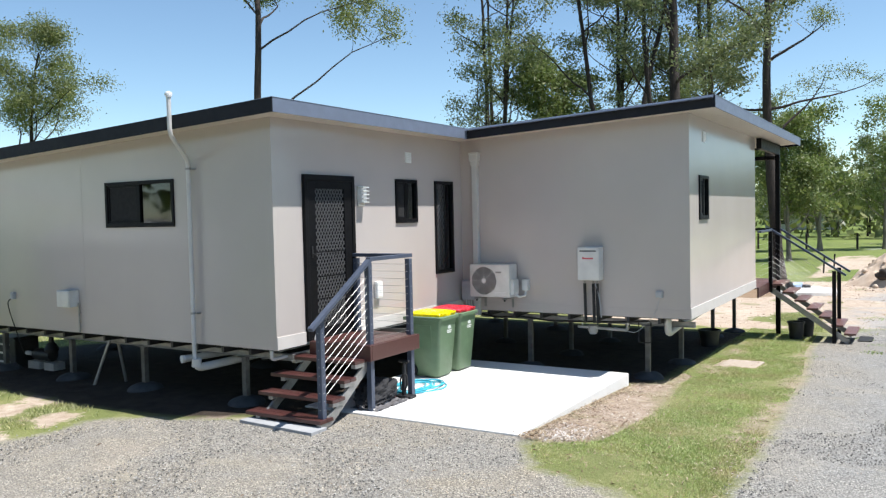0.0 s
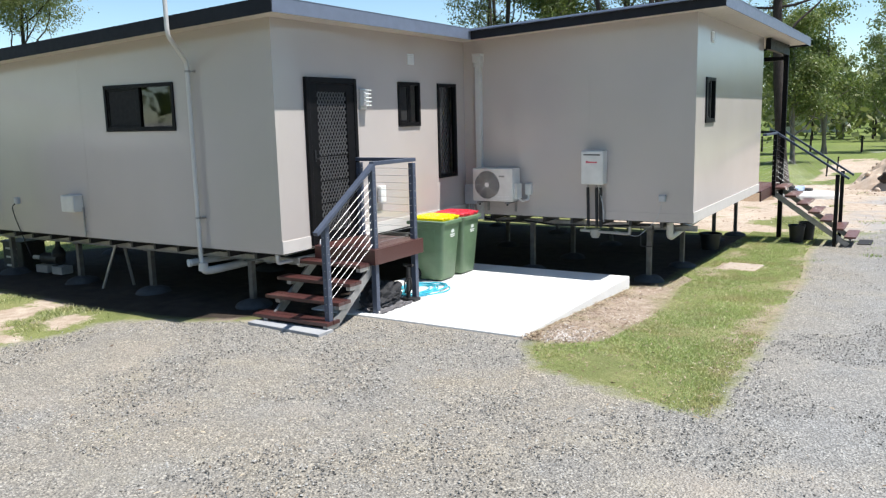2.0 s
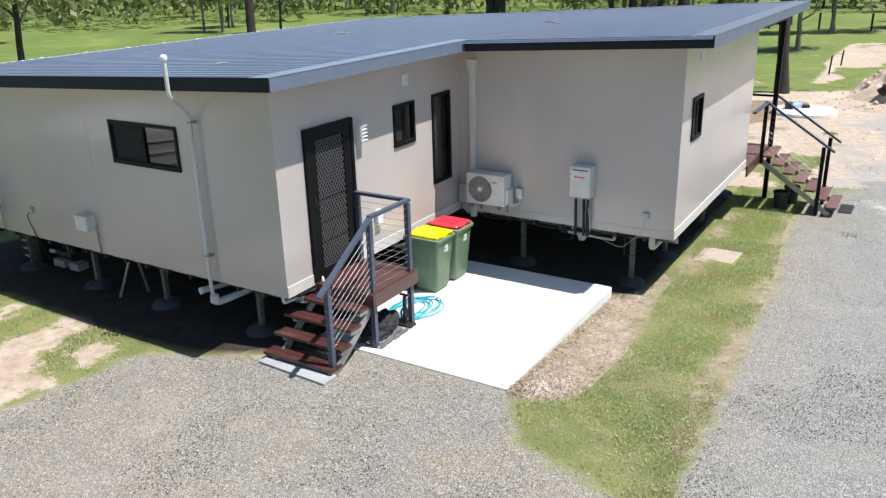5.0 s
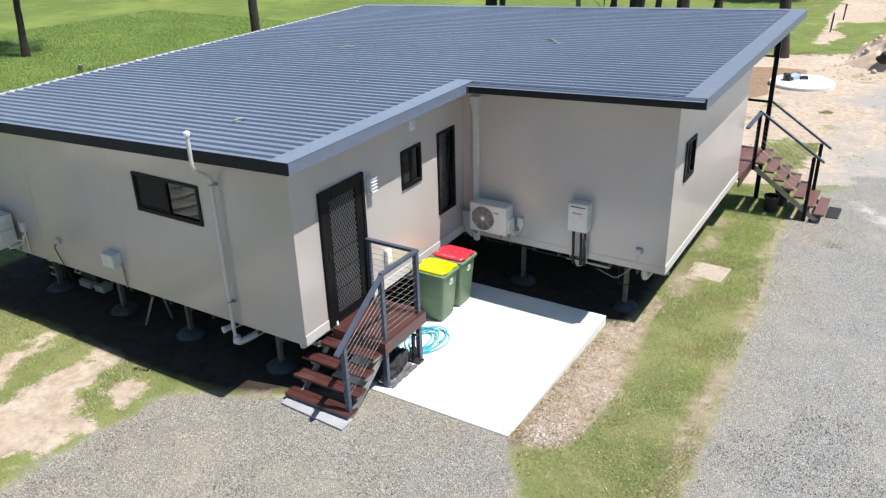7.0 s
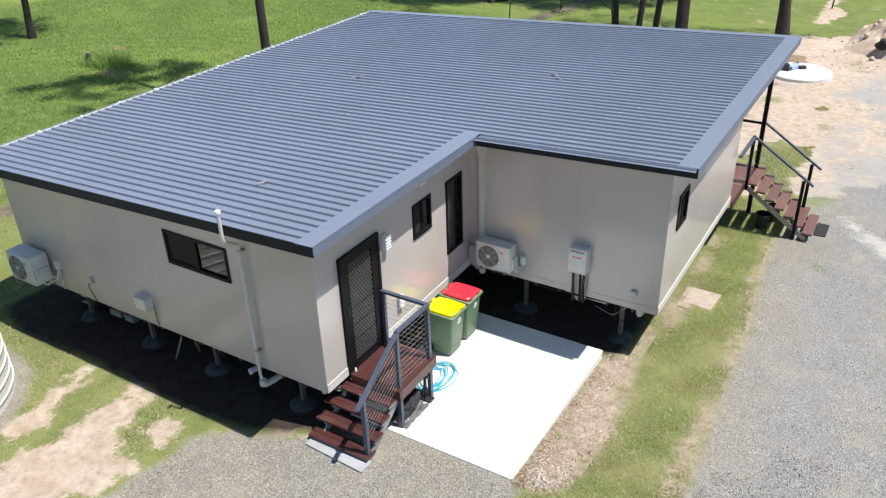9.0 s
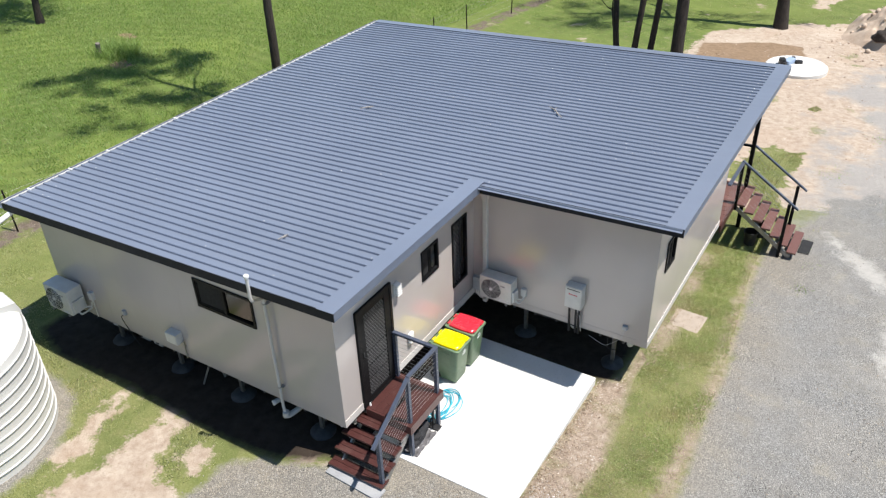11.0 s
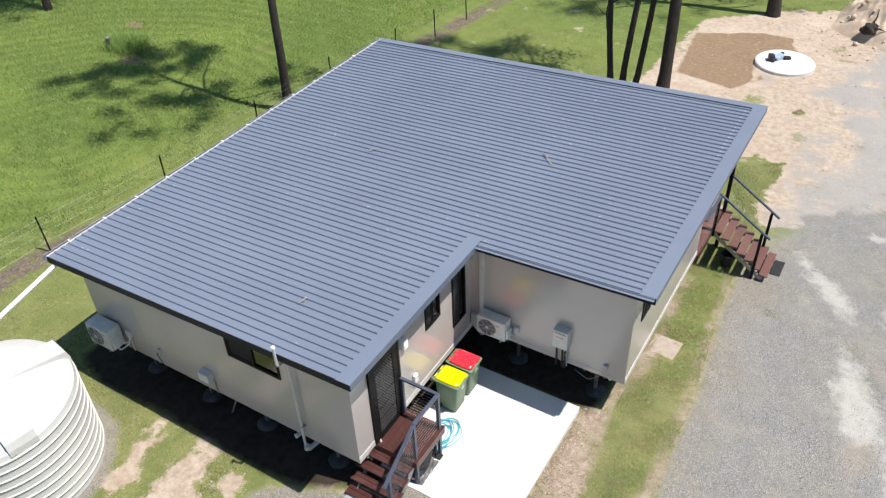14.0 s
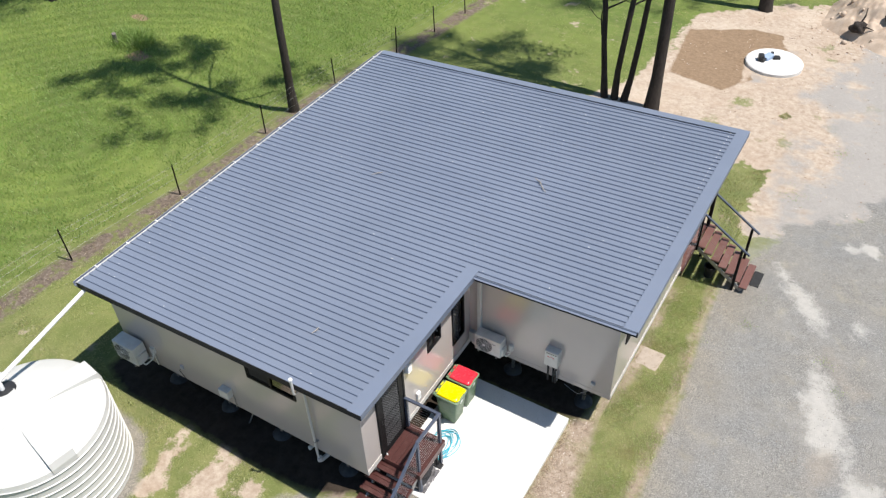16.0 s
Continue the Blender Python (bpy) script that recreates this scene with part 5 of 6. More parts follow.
tube(bm, bent([(2.62, 4.6, 0.80), (2.62, 4.6, 0.585), (2.2, 4.6, 0.595), (1.85, 4.6, 0.605)], 0.04), 0.022, 10)
part("condensate_pipe", bm, PVC, dr2, smooth=40)
bm = B()
rod(bm, (1.92, 4.6, 0.61), (1.92, 4.6, 0.80), 0.013, 8)
part("riser", bm, PVC, dr2)
bm = B()
lathe(bm, (2.08, 4.62, 0.49), [(0, 0.0), (0.05, 0.01), (0.075, 0.06), (0.075, 0.14), (0, 0.14)], 16)
part("trap", bm, PVC, dr2, smooth=40)
bm = B()
tube(bm, bent([(2.85, 4.4, 0.78), (2.85, 4.4, 0.45), (3.02, 4.42, 0.45), (3.02, 4.42, 0.75)], 0.03), 0.008, 6)
part("cable", bm, RUBBER, dr2)
bm = B()
tube(bm, bent([(0.1, 4.4, 0.78), (0.6, 4.42, 0.70), (0.9, 4.45, 0.74), (1.5, 4.42, 0.69), (2.4, 4.42, 0.72), (3.0, 4.42, 0.76)], 0.1), 0.016, 6)
part("lagged_pipe", bm, RUBBER, dr2)

# ---- clutter under and beside the stairs ----
hose = thing("garden_hose", (0.85, 1.9, 0.10), "loosely coiled turquoise garden hose on the slab", "hose")
bm = B()
rng = random.Random(4)
pts = []
for k in range(260):
    a = k * 0.19
    r = 0.25 + 0.07 * math.sin(k * 0.061) + 0.04 * math.sin(k * 0.37) + 0.03 * math.sin(k * 0.023)
    pts.append((0.68 + r * math.cos(a) + 0.05 * math.sin(k * 0.05), 1.82 + r * 1.25 * math.sin(a) + 0.06 * math.cos(k * 0.043), 0.112 + 0.02 * (0.5 + 0.5 * math.sin(k * 0.11))))
pts += [(0.95, 1.62, 0.112), (0.86, 1.45, 0.112), (0.66, 1.36, 0.113), (0.5, 1.3, 0.112), (0.42, 1.42, 0.115), (0.62, 1.5, 0.118), (0.8, 1.4, 0.113)]
tube(bm, pts, 0.0085, 6)
part("hose", bm, HOSE, hose, smooth=60)
bag = thing("tool_bag", (0.72, 0.95, 0.08), "crumpled black cloth bag on a grey sheet under the landing", "bag")
bm = B()
bmesh.ops.create_icosphere(bm, subdivisions=5, radius=1.0)
for v in bm.verts:
    p = v.co.copy()
    fold = abs(noise.noise(p * 2.6 + Vector((5, 2, 1)))) + 0.5 * abs(noise.noise(p * 6.0))
    k = 1 + 0.25 * noise.noise(p * 1.7) - 0.28 * fold
    top = 0.21 + 0.05 * p.y + (p.z * 0.21 if p.z > 0 else p.z * 0.14) * k
    v.co = Vector((0.74 + p.x * 0.22 * k, 0.93 + p.y * 0.33 * k, max(0.085 if p.y * 0.3 + 0.95 < 0.45 else 0.104, top)))
part("cloth", bm, CLOTH, bag, smooth=35)
bm = B()
bmesh.ops.create_grid(bm, x_segments=26, y_segments=34, size=1.0)
for v in bm.verts:
    x, y = v.co.x, v.co.y
    ragged = 1 + 0.12 * noise.noise((x * 3, y * 3, 4))
    v.co = Vector((0.80 + 0.2 * x * ragged, 0.90 + 0.32 * y * ragged, 0.107 + 0.05 * max(0.0, noise.noise((x * 4, y * 4, 9))) + 0.02 * abs(noise.noise((x * 11, y * 11, 3)))))
bmesh.ops.solidify(bm, geom=bm.faces[:], thickness=0.003)
part("sheet", bm, SHEET, bag, "crumpled grey plastic sheet", smooth=40)
reel = thing("air_pump", (0.92, 1.33, 0.10), "black stand-up hand pump leaning at the post", "pump")
bm = B()
rod(bm, (0.86, 1.33, 0.13), (0.87, 1.33, 0.52), 0.028, 12)
part("barrel", bm, DARK, reel)
bm = B()
rod(bm, (0.80, 1.33, 0.55), (0.94, 1.33, 0.55), 0.018, 10)
rod(bm, (0.87, 1.33, 0.52), (0.87, 1.33, 0.55), 0.01, 8)
part("handle", bm, DARK, reel)
bm = B()
box(bm, (0.78, 1.26, 0.10), (1.0, 1.40, 0.135), 0.01)
part("base", bm, DARK, reel)
bm = B()
tube(bm, bent([(0.88, 1.31, 0.18), (0.96, 1.26, 0.28), (0.95, 1.26, 0.42), (0.86, 1.25, 0.36), (0.86, 1.27, 0.2)], 0.05), 0.011, 6)
part("hose", bm, RUBBER, reel)
tapb = thing("wall_tap", (X0, 1.95, 1.3), "white wall socket low behind the landing rail", "outlet")
bm = B()
box(bm, (X0 + 0.0006, 1.88, 1.24), (X0 + 0.07, 2.01, 1.47), 0.025)
part("case", bm, WHITE, tapb)


def bucket(x, y, r, h, label, group="black pots"):
    g = gz(x, y)
    t = thing("plant_pot", (x, y, g), label, "pot", group)
    bm = B()
    lathe(bm, (x, y, g), [(0, 0.0), (r * 0.78, 0.0), (r * 0.95, h * 0.9), (r * 1.05, h * 0.9), (r * 1.05, h), (r * 0.93, h), (r * 0.76, 0.03), (0, 0.03)], 24)
    part("pot", bm, DARK, t, smooth=40)
    return t


bucket(4.12, 10.6, 0.16, 0.36, "black plastic pot under the verandah stairs")
bucket(4.25, 11.1, 0.16, 0.38, "black plastic pot under the verandah stairs")
bucket(2.85, 8.7, 0.2, 0.32, "black plastic pot under the house")

# under the near wall
pump = thing("water_pump", (-5.3, 0.6, 0.0), "black water pump on concrete blocks under the house", "pump")
for x0, x1 in ((-5.72, -5.42), (-5.3, -5.05)):
    bm = B()
    box(bm, (x0, 0.5, gz(0, 0)), (x1, 0.7, 0.2), 0.01)
    part("block", bm, CONC, pump)
bm = B()
rod(bm, (-5.62, 0.6, 0.30), (-5.2, 0.6, 0.30), 0.09, 16)
part("motor", bm, DARK, pump, smooth=40)
bm = B()
lathe(bm, (-5.2, 0.58, 0.36), [(0, 0), (0.1, 0.0), (0.11, 0.05), (0.07, 0.12), (0.04, 0.15), (0.03, 0.3), (0, 0.3)], 16)
part("controller", bm, DARK, pump, smooth=40)
bm = B()
rod(bm, (-5.86, 0.58, 0.3), (-5.7, 0.58, 0.3), 0.035, 10)
part("inlet", bm, PVC, pump)
crate = thing("storage_crate", (-6.3, 0.7, 0.0), "black plastic crate under the house", "crate")
bm = B()
box(bm, (-6.6, 0.5, 0.0), (-6.05, 0.9, 0.5), 0.02)
part("case", bm, DARK, crate)
bm = B()
box(bm, (-6.62, 0.48, 0.5), (-6.03, 0.92, 0.54), 0.01)
part("lid", bm, DARK, crate)
bm = B()
for z in (0.12, 0.26, 0.4):
    box(bm, (-6.5, 0.488, z), (-6.2, 0.4995, z + 0.03))
part("label_plate", bm, WHITE_DULL, crate)
prop = thing("metal_frame", (-3.4, 0.3, 0.0), "grey galvanised frame propped under the floor", "frame")
bm = B()
for a, b in (((-3.55, 0.12, 0.02), (-3.28, 0.22, 0.72)), ((-3.32, 0.5, 0.02), (-3.22, 0.3, 0.72)), ((-4.15, 0.1, 0.02), (-3.5, 0.1, 0.02)), ((-3.52, 0.1, 0.02), (-3.3, 0.55, 0.02)), ((-4.15, 0.1, 0.02), (-3.95, 0.55, 0.02)), ((-3.95, 0.55, 0.02), (-3.3, 0.55, 0.02))):
    beam(bm, a, b, 0.03, 0.03)
part("bars", bm, GALV, prop)

# ---- rainwater tank ----
TC, TR = (-6.35, -3.05), 1.66
tank = thing("water_tank", (*TC, 0.0), "cream ribbed polyethylene rainwater tank on the grass", "water tank")
bm = B()
prof = [(0, 0.0), (TR, 0.0)]
z = 0.06
while z < 1.86:
    prof += [(TR - 0.010, z), (TR - 0.010, z + 0.165), (TR + 0.012, z + 0.175), (TR + 0.014, z + 0.188), (TR - 0.008, z + 0.2)]
    z += 0.21
prof += [(TR - 0.02, 1.98), (TR - 0.035, 2.06), (TR - 0.14, 2.14), (1.05, 2.26), (0.5, 2.36), (0.3, 2.38), (0, 2.38)]
lathe(bm, (*TC, 0.0), prof, 72)
part("body", bm, TANK, tank, smooth=35)
for k in range(4):
    a = radians(80 + 90 * k)
    bm = B()
    c, s = math.cos(a), math.sin(a)
    n = Vector((-s, c, 0))
    d = Vector((c, s, 0))
    o = Vector((*TC, 0))
    pts = []
    for r, w, h in ((0.35, 0.2, 2.40), (0.9, 0.24, 2.37), (TR - 0.06, 0.26, 2.28), (TR - 0.015, 0.26, 2.12)):
        pts.append([o + d * r - n * w + Vector((0, 0, h - 0.02)), o + d * r + n * w + Vector((0, 0, h - 0.02))])
    low = [[p + Vector((0, 0, -0.26)) for p in pr] for pr in pts[:3]] + [[p + Vector((0, 0, -0.12)) for p in pts[3]]]
    up = [[bm.verts.new(p) for p in pr] for pr in pts]
    dn = [[bm.verts.new(p) for p in pr] for pr in low]
    for i in range(3):
        bm.faces.new((up[i][0], up[i + 1][0], up[i + 1][1], up[i][1]))
        bm.faces.new((up[i][0], dn[i][0], dn[i + 1][0], up[i + 1][0]))
        bm.faces.new((up[i][1], up[i + 1][1], dn[i + 1][1], dn[i][1]))
    bm.faces.new((up[3][0], dn[3][0], dn[3][1], up[3][1]))
    bm.faces.new((up[0][1], dn[0][1], dn[0][0], up[0][0]))
    part("roof_rib", bm, TANK, tank)
bm = B()
lathe(bm, (TC[0] - 0.75, TC[1] + 0.2, 2.28), [(0, 0), (0.24, 0.0), (0.24, 0.07), (0.2, 0.09), (0, 0.10)], 24)
part("inlet_strainer", bm, DARK, tank, smooth=40)
inlet = thing("rainwater_pipe", (-7.3, -0.4, 3.1), "white pvc pipe from the roof gutter to the tank", "pipe")
bm = B()
tube(bm, bent([(-7.17, -0.30, 3.12), (-7.17, -0.44, 3.08), (-7.12, -2.85, 2.62), (-7.1, -2.87, 2.36)], 0.08), 0.05, 14)
part("pipe", bm, WHITE, inlet, smooth=40)
blk = thing("concrete_block", (-5.0, -3.45, 0.0), "pale concrete paver with a tap beside the tank", "paver")
bm = B()
box(bm, (-5.05, -3.7, -0.02), (-4.55, -3.15, 0.06), 0.01)
part("paver", bm, SLAB, blk)
bm = B()
rod(bm, (-4.95, -3.3, 0.06), (-4.95, -3.3, 0.2), 0.014, 8)
rod(bm, (-4.95, -3.3, 0.19), (-4.8, -3.36, 0.19), 0.014, 8)
part("tap", bm, DARK, blk)

# ---- septic lid, soil heap ----
SX, SY = 2.63, 24.3
sg = gz(SX, SY)
sep = thing("septic_tank", (SX, SY, sg), "round white concrete septic tank lid in bare soil", "septic tank")
bm = B()
lathe(bm, (SX, SY, sg), [(0, -0.1), (1.1, -0.1), (1.1, 0.13), (1.06, 0.16), (0.6, 0.19), (0, 0.20)], 48)
part("lid", bm, SLAB, sep, smooth=30)
bm = B()
box(bm, (SX - 0.42, SY - 0.2, sg + 0.18), (SX - 0.14, SY + 0.2, sg + 0.36), 0.03)
bmesh.ops.rotate(bm, cent=(SX - 0.27, SY, sg + 0.2), matrix=Matrix.Rotation(radians(-28), 3, "Z") @ Matrix.Rotation(radians(10), 3, "X"), verts=bm.verts)
part("pump_box", bm, BLUEBOX, sep, "pale blue pump cover")
for dx, dy, w, d, h, turn in ((-0.5, -0.2, 0.11, 0.15, 0.24, 20), (-0.4, -0.3, 0.08, 0.1, 0.15, -15), (0.02, 0.14, 0.14, 0.1, 0.13, 30), (-0.2, 0.28, 0.07, 0.07, 0.2, 0)):
    bm = B()
    x, y = SX + dx, SY + dy
    box(bm, (x - w, y - d, sg + 0.17), (x + w, y + d, sg + 0.18 + h), 0.04)
    bmesh.ops.rotate(bm, cent=(x, y, sg), matrix=Matrix.Rotation(radians(turn), 3, "Z"), verts=bm.verts)
    part("hatch", bm, DARK, sep, smooth=40)


def heap_z(wx, wy):
    """The rough heap's height over the ground."""
    x, y = (wx - 6.9) / 3.6, (wy - 30.3) / 3.3
    r = math.hypot(x, y) * (1 + 0.22 * noise.noise((x * 1.7, y * 1.7, 2)))
    edge = min(1.0, max(0.0, 1 - r) * 4)
    return 2.3 * max(0.0, 1 - r) * (1 + 0.45 * noise.noise((x * 2, y * 2, 1))) + edge * (0.3 * abs(noise.noise((x * 4, y * 4, 3))) + 0.14 * noise.noise((x * 9, y * 9, 8)) + 0.06 * noise.noise((x * 21, y * 21, 5)) + 0.05 * noise.noise((x * 50, y * 50, 6))) - 0.05


heap = thing("soil_heap", (6.9, 30.3, -0.9), "rough heap of pale excavated clay soil", "soil heap")
bm = B()
bmesh.ops.create_grid(bm, x_segments=130, y_segments=130, size=1.0)
for v in bm.verts:
    wx, wy = 6.9 + v.co.x * 3.9, 30.3 + v.co.y * 3.6
    v.co = Vector((wx, wy, gz(wx, wy) + heap_z(wx, wy)))
part("soil", bm, SOIL, heap, smooth=50)
rng = random.Random(19)
for k in range(60):
    a, d = rng.uniform(0, 6.28), math.sqrt(rng.uniform(0.02, 1.15))
    wx, wy = 6.9 + 3.6 * d * math.cos(a), 30.3 + 3.3 * d * math.sin(a)
    r = rng.uniform(0.03, 0.12)
    bm = B()
    bmesh.ops.create_icosphere(bm, subdivisions=2, radius=r)
    for v in bm.verts:
        v.co *= 1 + 0.7 * noise.noise(v.co * 5 + Vector((k, 0, 0)))
        v.co += Vector((wx, wy, gz(wx, wy) + max(0.0, heap_z(wx, wy)) + r * 0.25))
    part("clod", bm, SOIL, heap, smooth=50)
for wx, wy, rr in ((5.0, 28.2, 0.3), (6.1, 28.6, 0.24)):
    hz = gz(wx, wy) + max(0.0, heap_z(wx, wy))
    root = thing("tree_root", (wx, wy, hz), "dark dug-out tree root lying on the soil heap", "root", "roots on the heap")
    bm = B()
    bmesh.ops.create_icosphere(bm, subdivisions=3, radius=rr)
    for v in bm.verts:
        v.co *= 1 + 0.6 * noise.noise(v.co * 4 + Vector((wx, 0, 0)))
        v.co = Vector((wx + v.co.x, wy + v.co.y, hz + 0.1 + v.co.z * 0.7))
    part("clump", bm, BARK_DARK, root, smooth=50)
    bm = B()
    tube(bm, [(wx, wy, hz + 0.15), (wx + 0.12, wy + 0.25, hz + 0.5), (wx + 0.1, wy + 0.5, hz + 0.75)], [0.05, 0.035, 0.015], 7)
    tube(bm, [(wx, wy, hz + 0.1), (wx + 0.35, wy - 0.15, hz + 0.2), (wx + 0.6, wy - 0.1, hz + 0.12)], [0.045, 0.03, 0.012], 7)
    part("arm", bm, BARK_DARK, root)
stump = thing("tree_stump", (-22.0, 12.5, gz(-22, 12.5)), "old grey cut post stump in the paddock", "stump")
bm = B()
g = gz(-22, 12.5)
tube(bm, [(-22.0, 12.5, g - 0.1), (-22.02, 12.5, g + 0.25), (-21.95, 12.48, g + 0.55)], [0.12, 0.1, 0.09], 10)
part("trunk", bm, BARK_GREY, stump)

# ---- fence ----
for k, (x, y) in enumerate(FENCE):
    g = gz(x, y)
    p = thing("fence_post", (x, y, g), "rusty steel star picket fence post", "fence post", "paddock fence posts")
    bm = B()
    lean = 0.05 * math.sin(k * 2.3)
    for a in (0, 2.094, 4.189):
        d = Vector((math.cos(a), math.sin(a), 0)) * 0.028
        c = [bm.verts.new(q) for q in (Vector((x, y, g - 0.1)), Vector((x, y, g - 0.1)) + d, Vector((x + lean, y, g + 1.15)) + d, Vector((x + lean, y, g + 1.2)))]
        f = bm.faces.new(c)
    r = bmesh.ops.solidify(bm, geom=bm.faces[:], thickness=0.012)
    part("picket", bm, BARK_DARK, p)
fw = thing("fence_wires", (*FENCE[0], 0.0), "thin galvanised fence wires along the paddock", "fence wire")
for z in (0.35, 0.65, 0.9, 1.1):
    for a, b in zip(FENCE, FENCE[1:]):
        bm = B()
        rod(bm, (*a, gz(*a) + z), (*b, gz(*b) + z), 0.003, 4)
        part("wire", bm, GALV, fw)
rng = random.Random(12)
for k in range(16):
    x = -9.0 + k * 3.6
    y = 62 + rng.uniform(-0.3, 0.3)
    g = gz(x, y)
    p = thing("fence_post", (x, y, g), "weathered timber fence post across the far paddock", "fence post", "far fence posts")
    bm = B()
    rod(bm, (x, y, g - 0.1), (x, y, g + 1.25), 0.08, 8)
    part("post", bm, BARK_DARK, p)
for x, y, h in ((2.0, 36.5, 0.9), (2.1, 40.5, 0.8)):
    g = gz(x, y)
    p = thing("survey_stake", (x, y, g), "short timber stake standing in bare soil", "stake")
    bm = B()
    beam(bm, (x, y, g - 0.05), (x + 0.05, y, g + h), 0.07, 0.07)
    part("stake", bm, BARK_DARK, p)

# twigs and droppings on the roof
for (x, y, l, a) in ((0.3, 7.3, 0.62, -0.7), (-3.6, 6.0, 0.3, 0.9), (-1.6, 0.9, 0.2, 1.4)):
    t = thing("fallen_twig", (x, y, roof_z(x)), "small dry twig lying on the roof", "twig", "twigs on the roof")
    bm = B()
    d = Vector((math.cos(a), math.sin(a), 0)) * l / 2
    c = Vector((x, y, roof_z(x) + 0.012))
    tube(bm, [c - d, c - d * 0.3 + Vector((0.02, 0.03, 0.01)), c + d * 0.4, c + d], [0.008, 0.014, 0.014, 0.008], 6)
    tube(bm, [c - d * 0.2, c - d * 0.6 + Vector((0.08, 0.09, 0.01))], [0.008, 0.004], 5)
    part("stick", bm, DEADWOOD, t)
rng = random.Random(9)
verts, faces = [], []
for k in range(130):
    if k < 55:
        row = rng.choice((0.25, 2.2, 4.6, 7.2, 9.6))
        x, y = rng.uniform(-7.2, 0.1) if row < 3.5 else rng.uniform(-7.2, 3.7), 0.0
        x = rng.choice((-6.9, -4.6, -2.3, 0.0, 2.2, 3.55)) + rng.uniform(-0.04, 0.04)
        y = rng.uniform(0, 11.3)
    else:
        x, y = rng.uniform(-7.2, 3.7), rng.uniform(-0.2, 11.4)
    if y < RY + 0.1 and x > RX - 0.35:
        continue
    r = rng.uniform(0.006, 0.016)
    y = RIB0 + 0.08 + round((y - RIB0) / PITCH) * PITCH
    i = len(verts)
    z = roof_z(x) + 0.003
    verts += [(x + r * math.cos(a), y + 0.7 * r * math.sin(a), z + 0.044 * r * math.cos(a)) for a in np.linspace(0, 2 * math.pi, 7)[:-1]]
    faces.append(tuple(range(i, i + 6)))
for k in range(16):
    x, y, r = RE - 0.42, RIB0 + 0.08 + (52 + k) * PITCH, 0.015
    i = len(verts)
    verts += [(x + r * math.cos(a), y + 0.7 * r * math.sin(a), roof_z(x) + 0.003 + 0.044 * r * math.cos(a)) for a in np.linspace(0, 2 * math.pi, 7)[:-1]]
    faces.append(tuple(range(i, i + 6)))
tagged(raw("roof_screws", verts, faces, WHITE), "pale screw heads and droppings on the roof ribs", "screws", kind="stuff")


# ---- trees ----
def tube_mesh(lines, full=7):
    """Tapered tubes along lines of (point, radius)."""
    verts, faces = [], []
    for line in lines:
        seg = full if line[0][1] > 0.03 else 3
        ref = None
        start = len(verts)
        n = len(line)
        for i, (p, r) in enumerate(line):
            d = (line[min(i + 1, n - 1)][0] - line[max(i - 1, 0)][0]).normalized()
            if ref is None:
                ref = d.orthogonal().normalized()
            ref = (ref - d * ref.dot(d)).normalized()
            side = d.cross(ref)
            for k in range(seg):
                a = 2 * math.pi * k / seg
                verts.append(tuple(p + r * (math.cos(a) * ref + math.sin(a) * side)))
        for i in range(n - 1):
            for k in range(seg):
                a, b = start + i * seg + k, start + i * seg + (k + 1) % seg
                faces.append((a, b, b + seg, a + seg))
    return verts, faces


def limb(rng, start, way, length, r0, r1, steps, wander, lift):
    line, p, d = [], Vector(start), Vector(way).normalized()
    for i in range(steps + 1):
        line.append((p.copy(), r0 + (r1 - r0) * i / steps))
        d = (d + Vector((rng.uniform(-1, 1), rng.uniform(-1, 1), rng.uniform(-0.6, 0.6))) * wander + Vector((0, 0, lift))).normalized()
        p = p + d * (length / steps)
    return line


def leaf_mesh(rng, tips, per_tip, size, blob, droop=0.75):
    """Narrow hanging leaves in loose clusters round the tips of the twigs."""
    g = np.random.default_rng(rng.randrange(10**6))
    c = np.array([[*t] for t in tips])
    n = len(c) * per_tip
    p = np.repeat(c, per_tip, 0) + g.normal(0, 1, (n, 3)) * blob * np.array([1, 1, 0.7])
    d = g.normal(0, 1, (n, 3))
    d[:, 2] = d[:, 2] * 0.5 - droop
    d /= np.linalg.norm(d, axis=1, keepdims=True)
    s = np.cross(d, g.normal(0, 1, (n, 3)))
    s /= np.linalg.norm(s, axis=1, keepdims=True)
    l = size * g.uniform(0.6, 1.4, (n, 1))
    w = l * 0.24
    v = np.stack([p, p + d * l * 0.45 + s * w, p + d * l, p + d * l * 0.45 - s * w], 1).reshape(-1, 3)
    f = np.arange(n * 4).reshape(-1, 4)
    return v.tolist(), f.tolist()


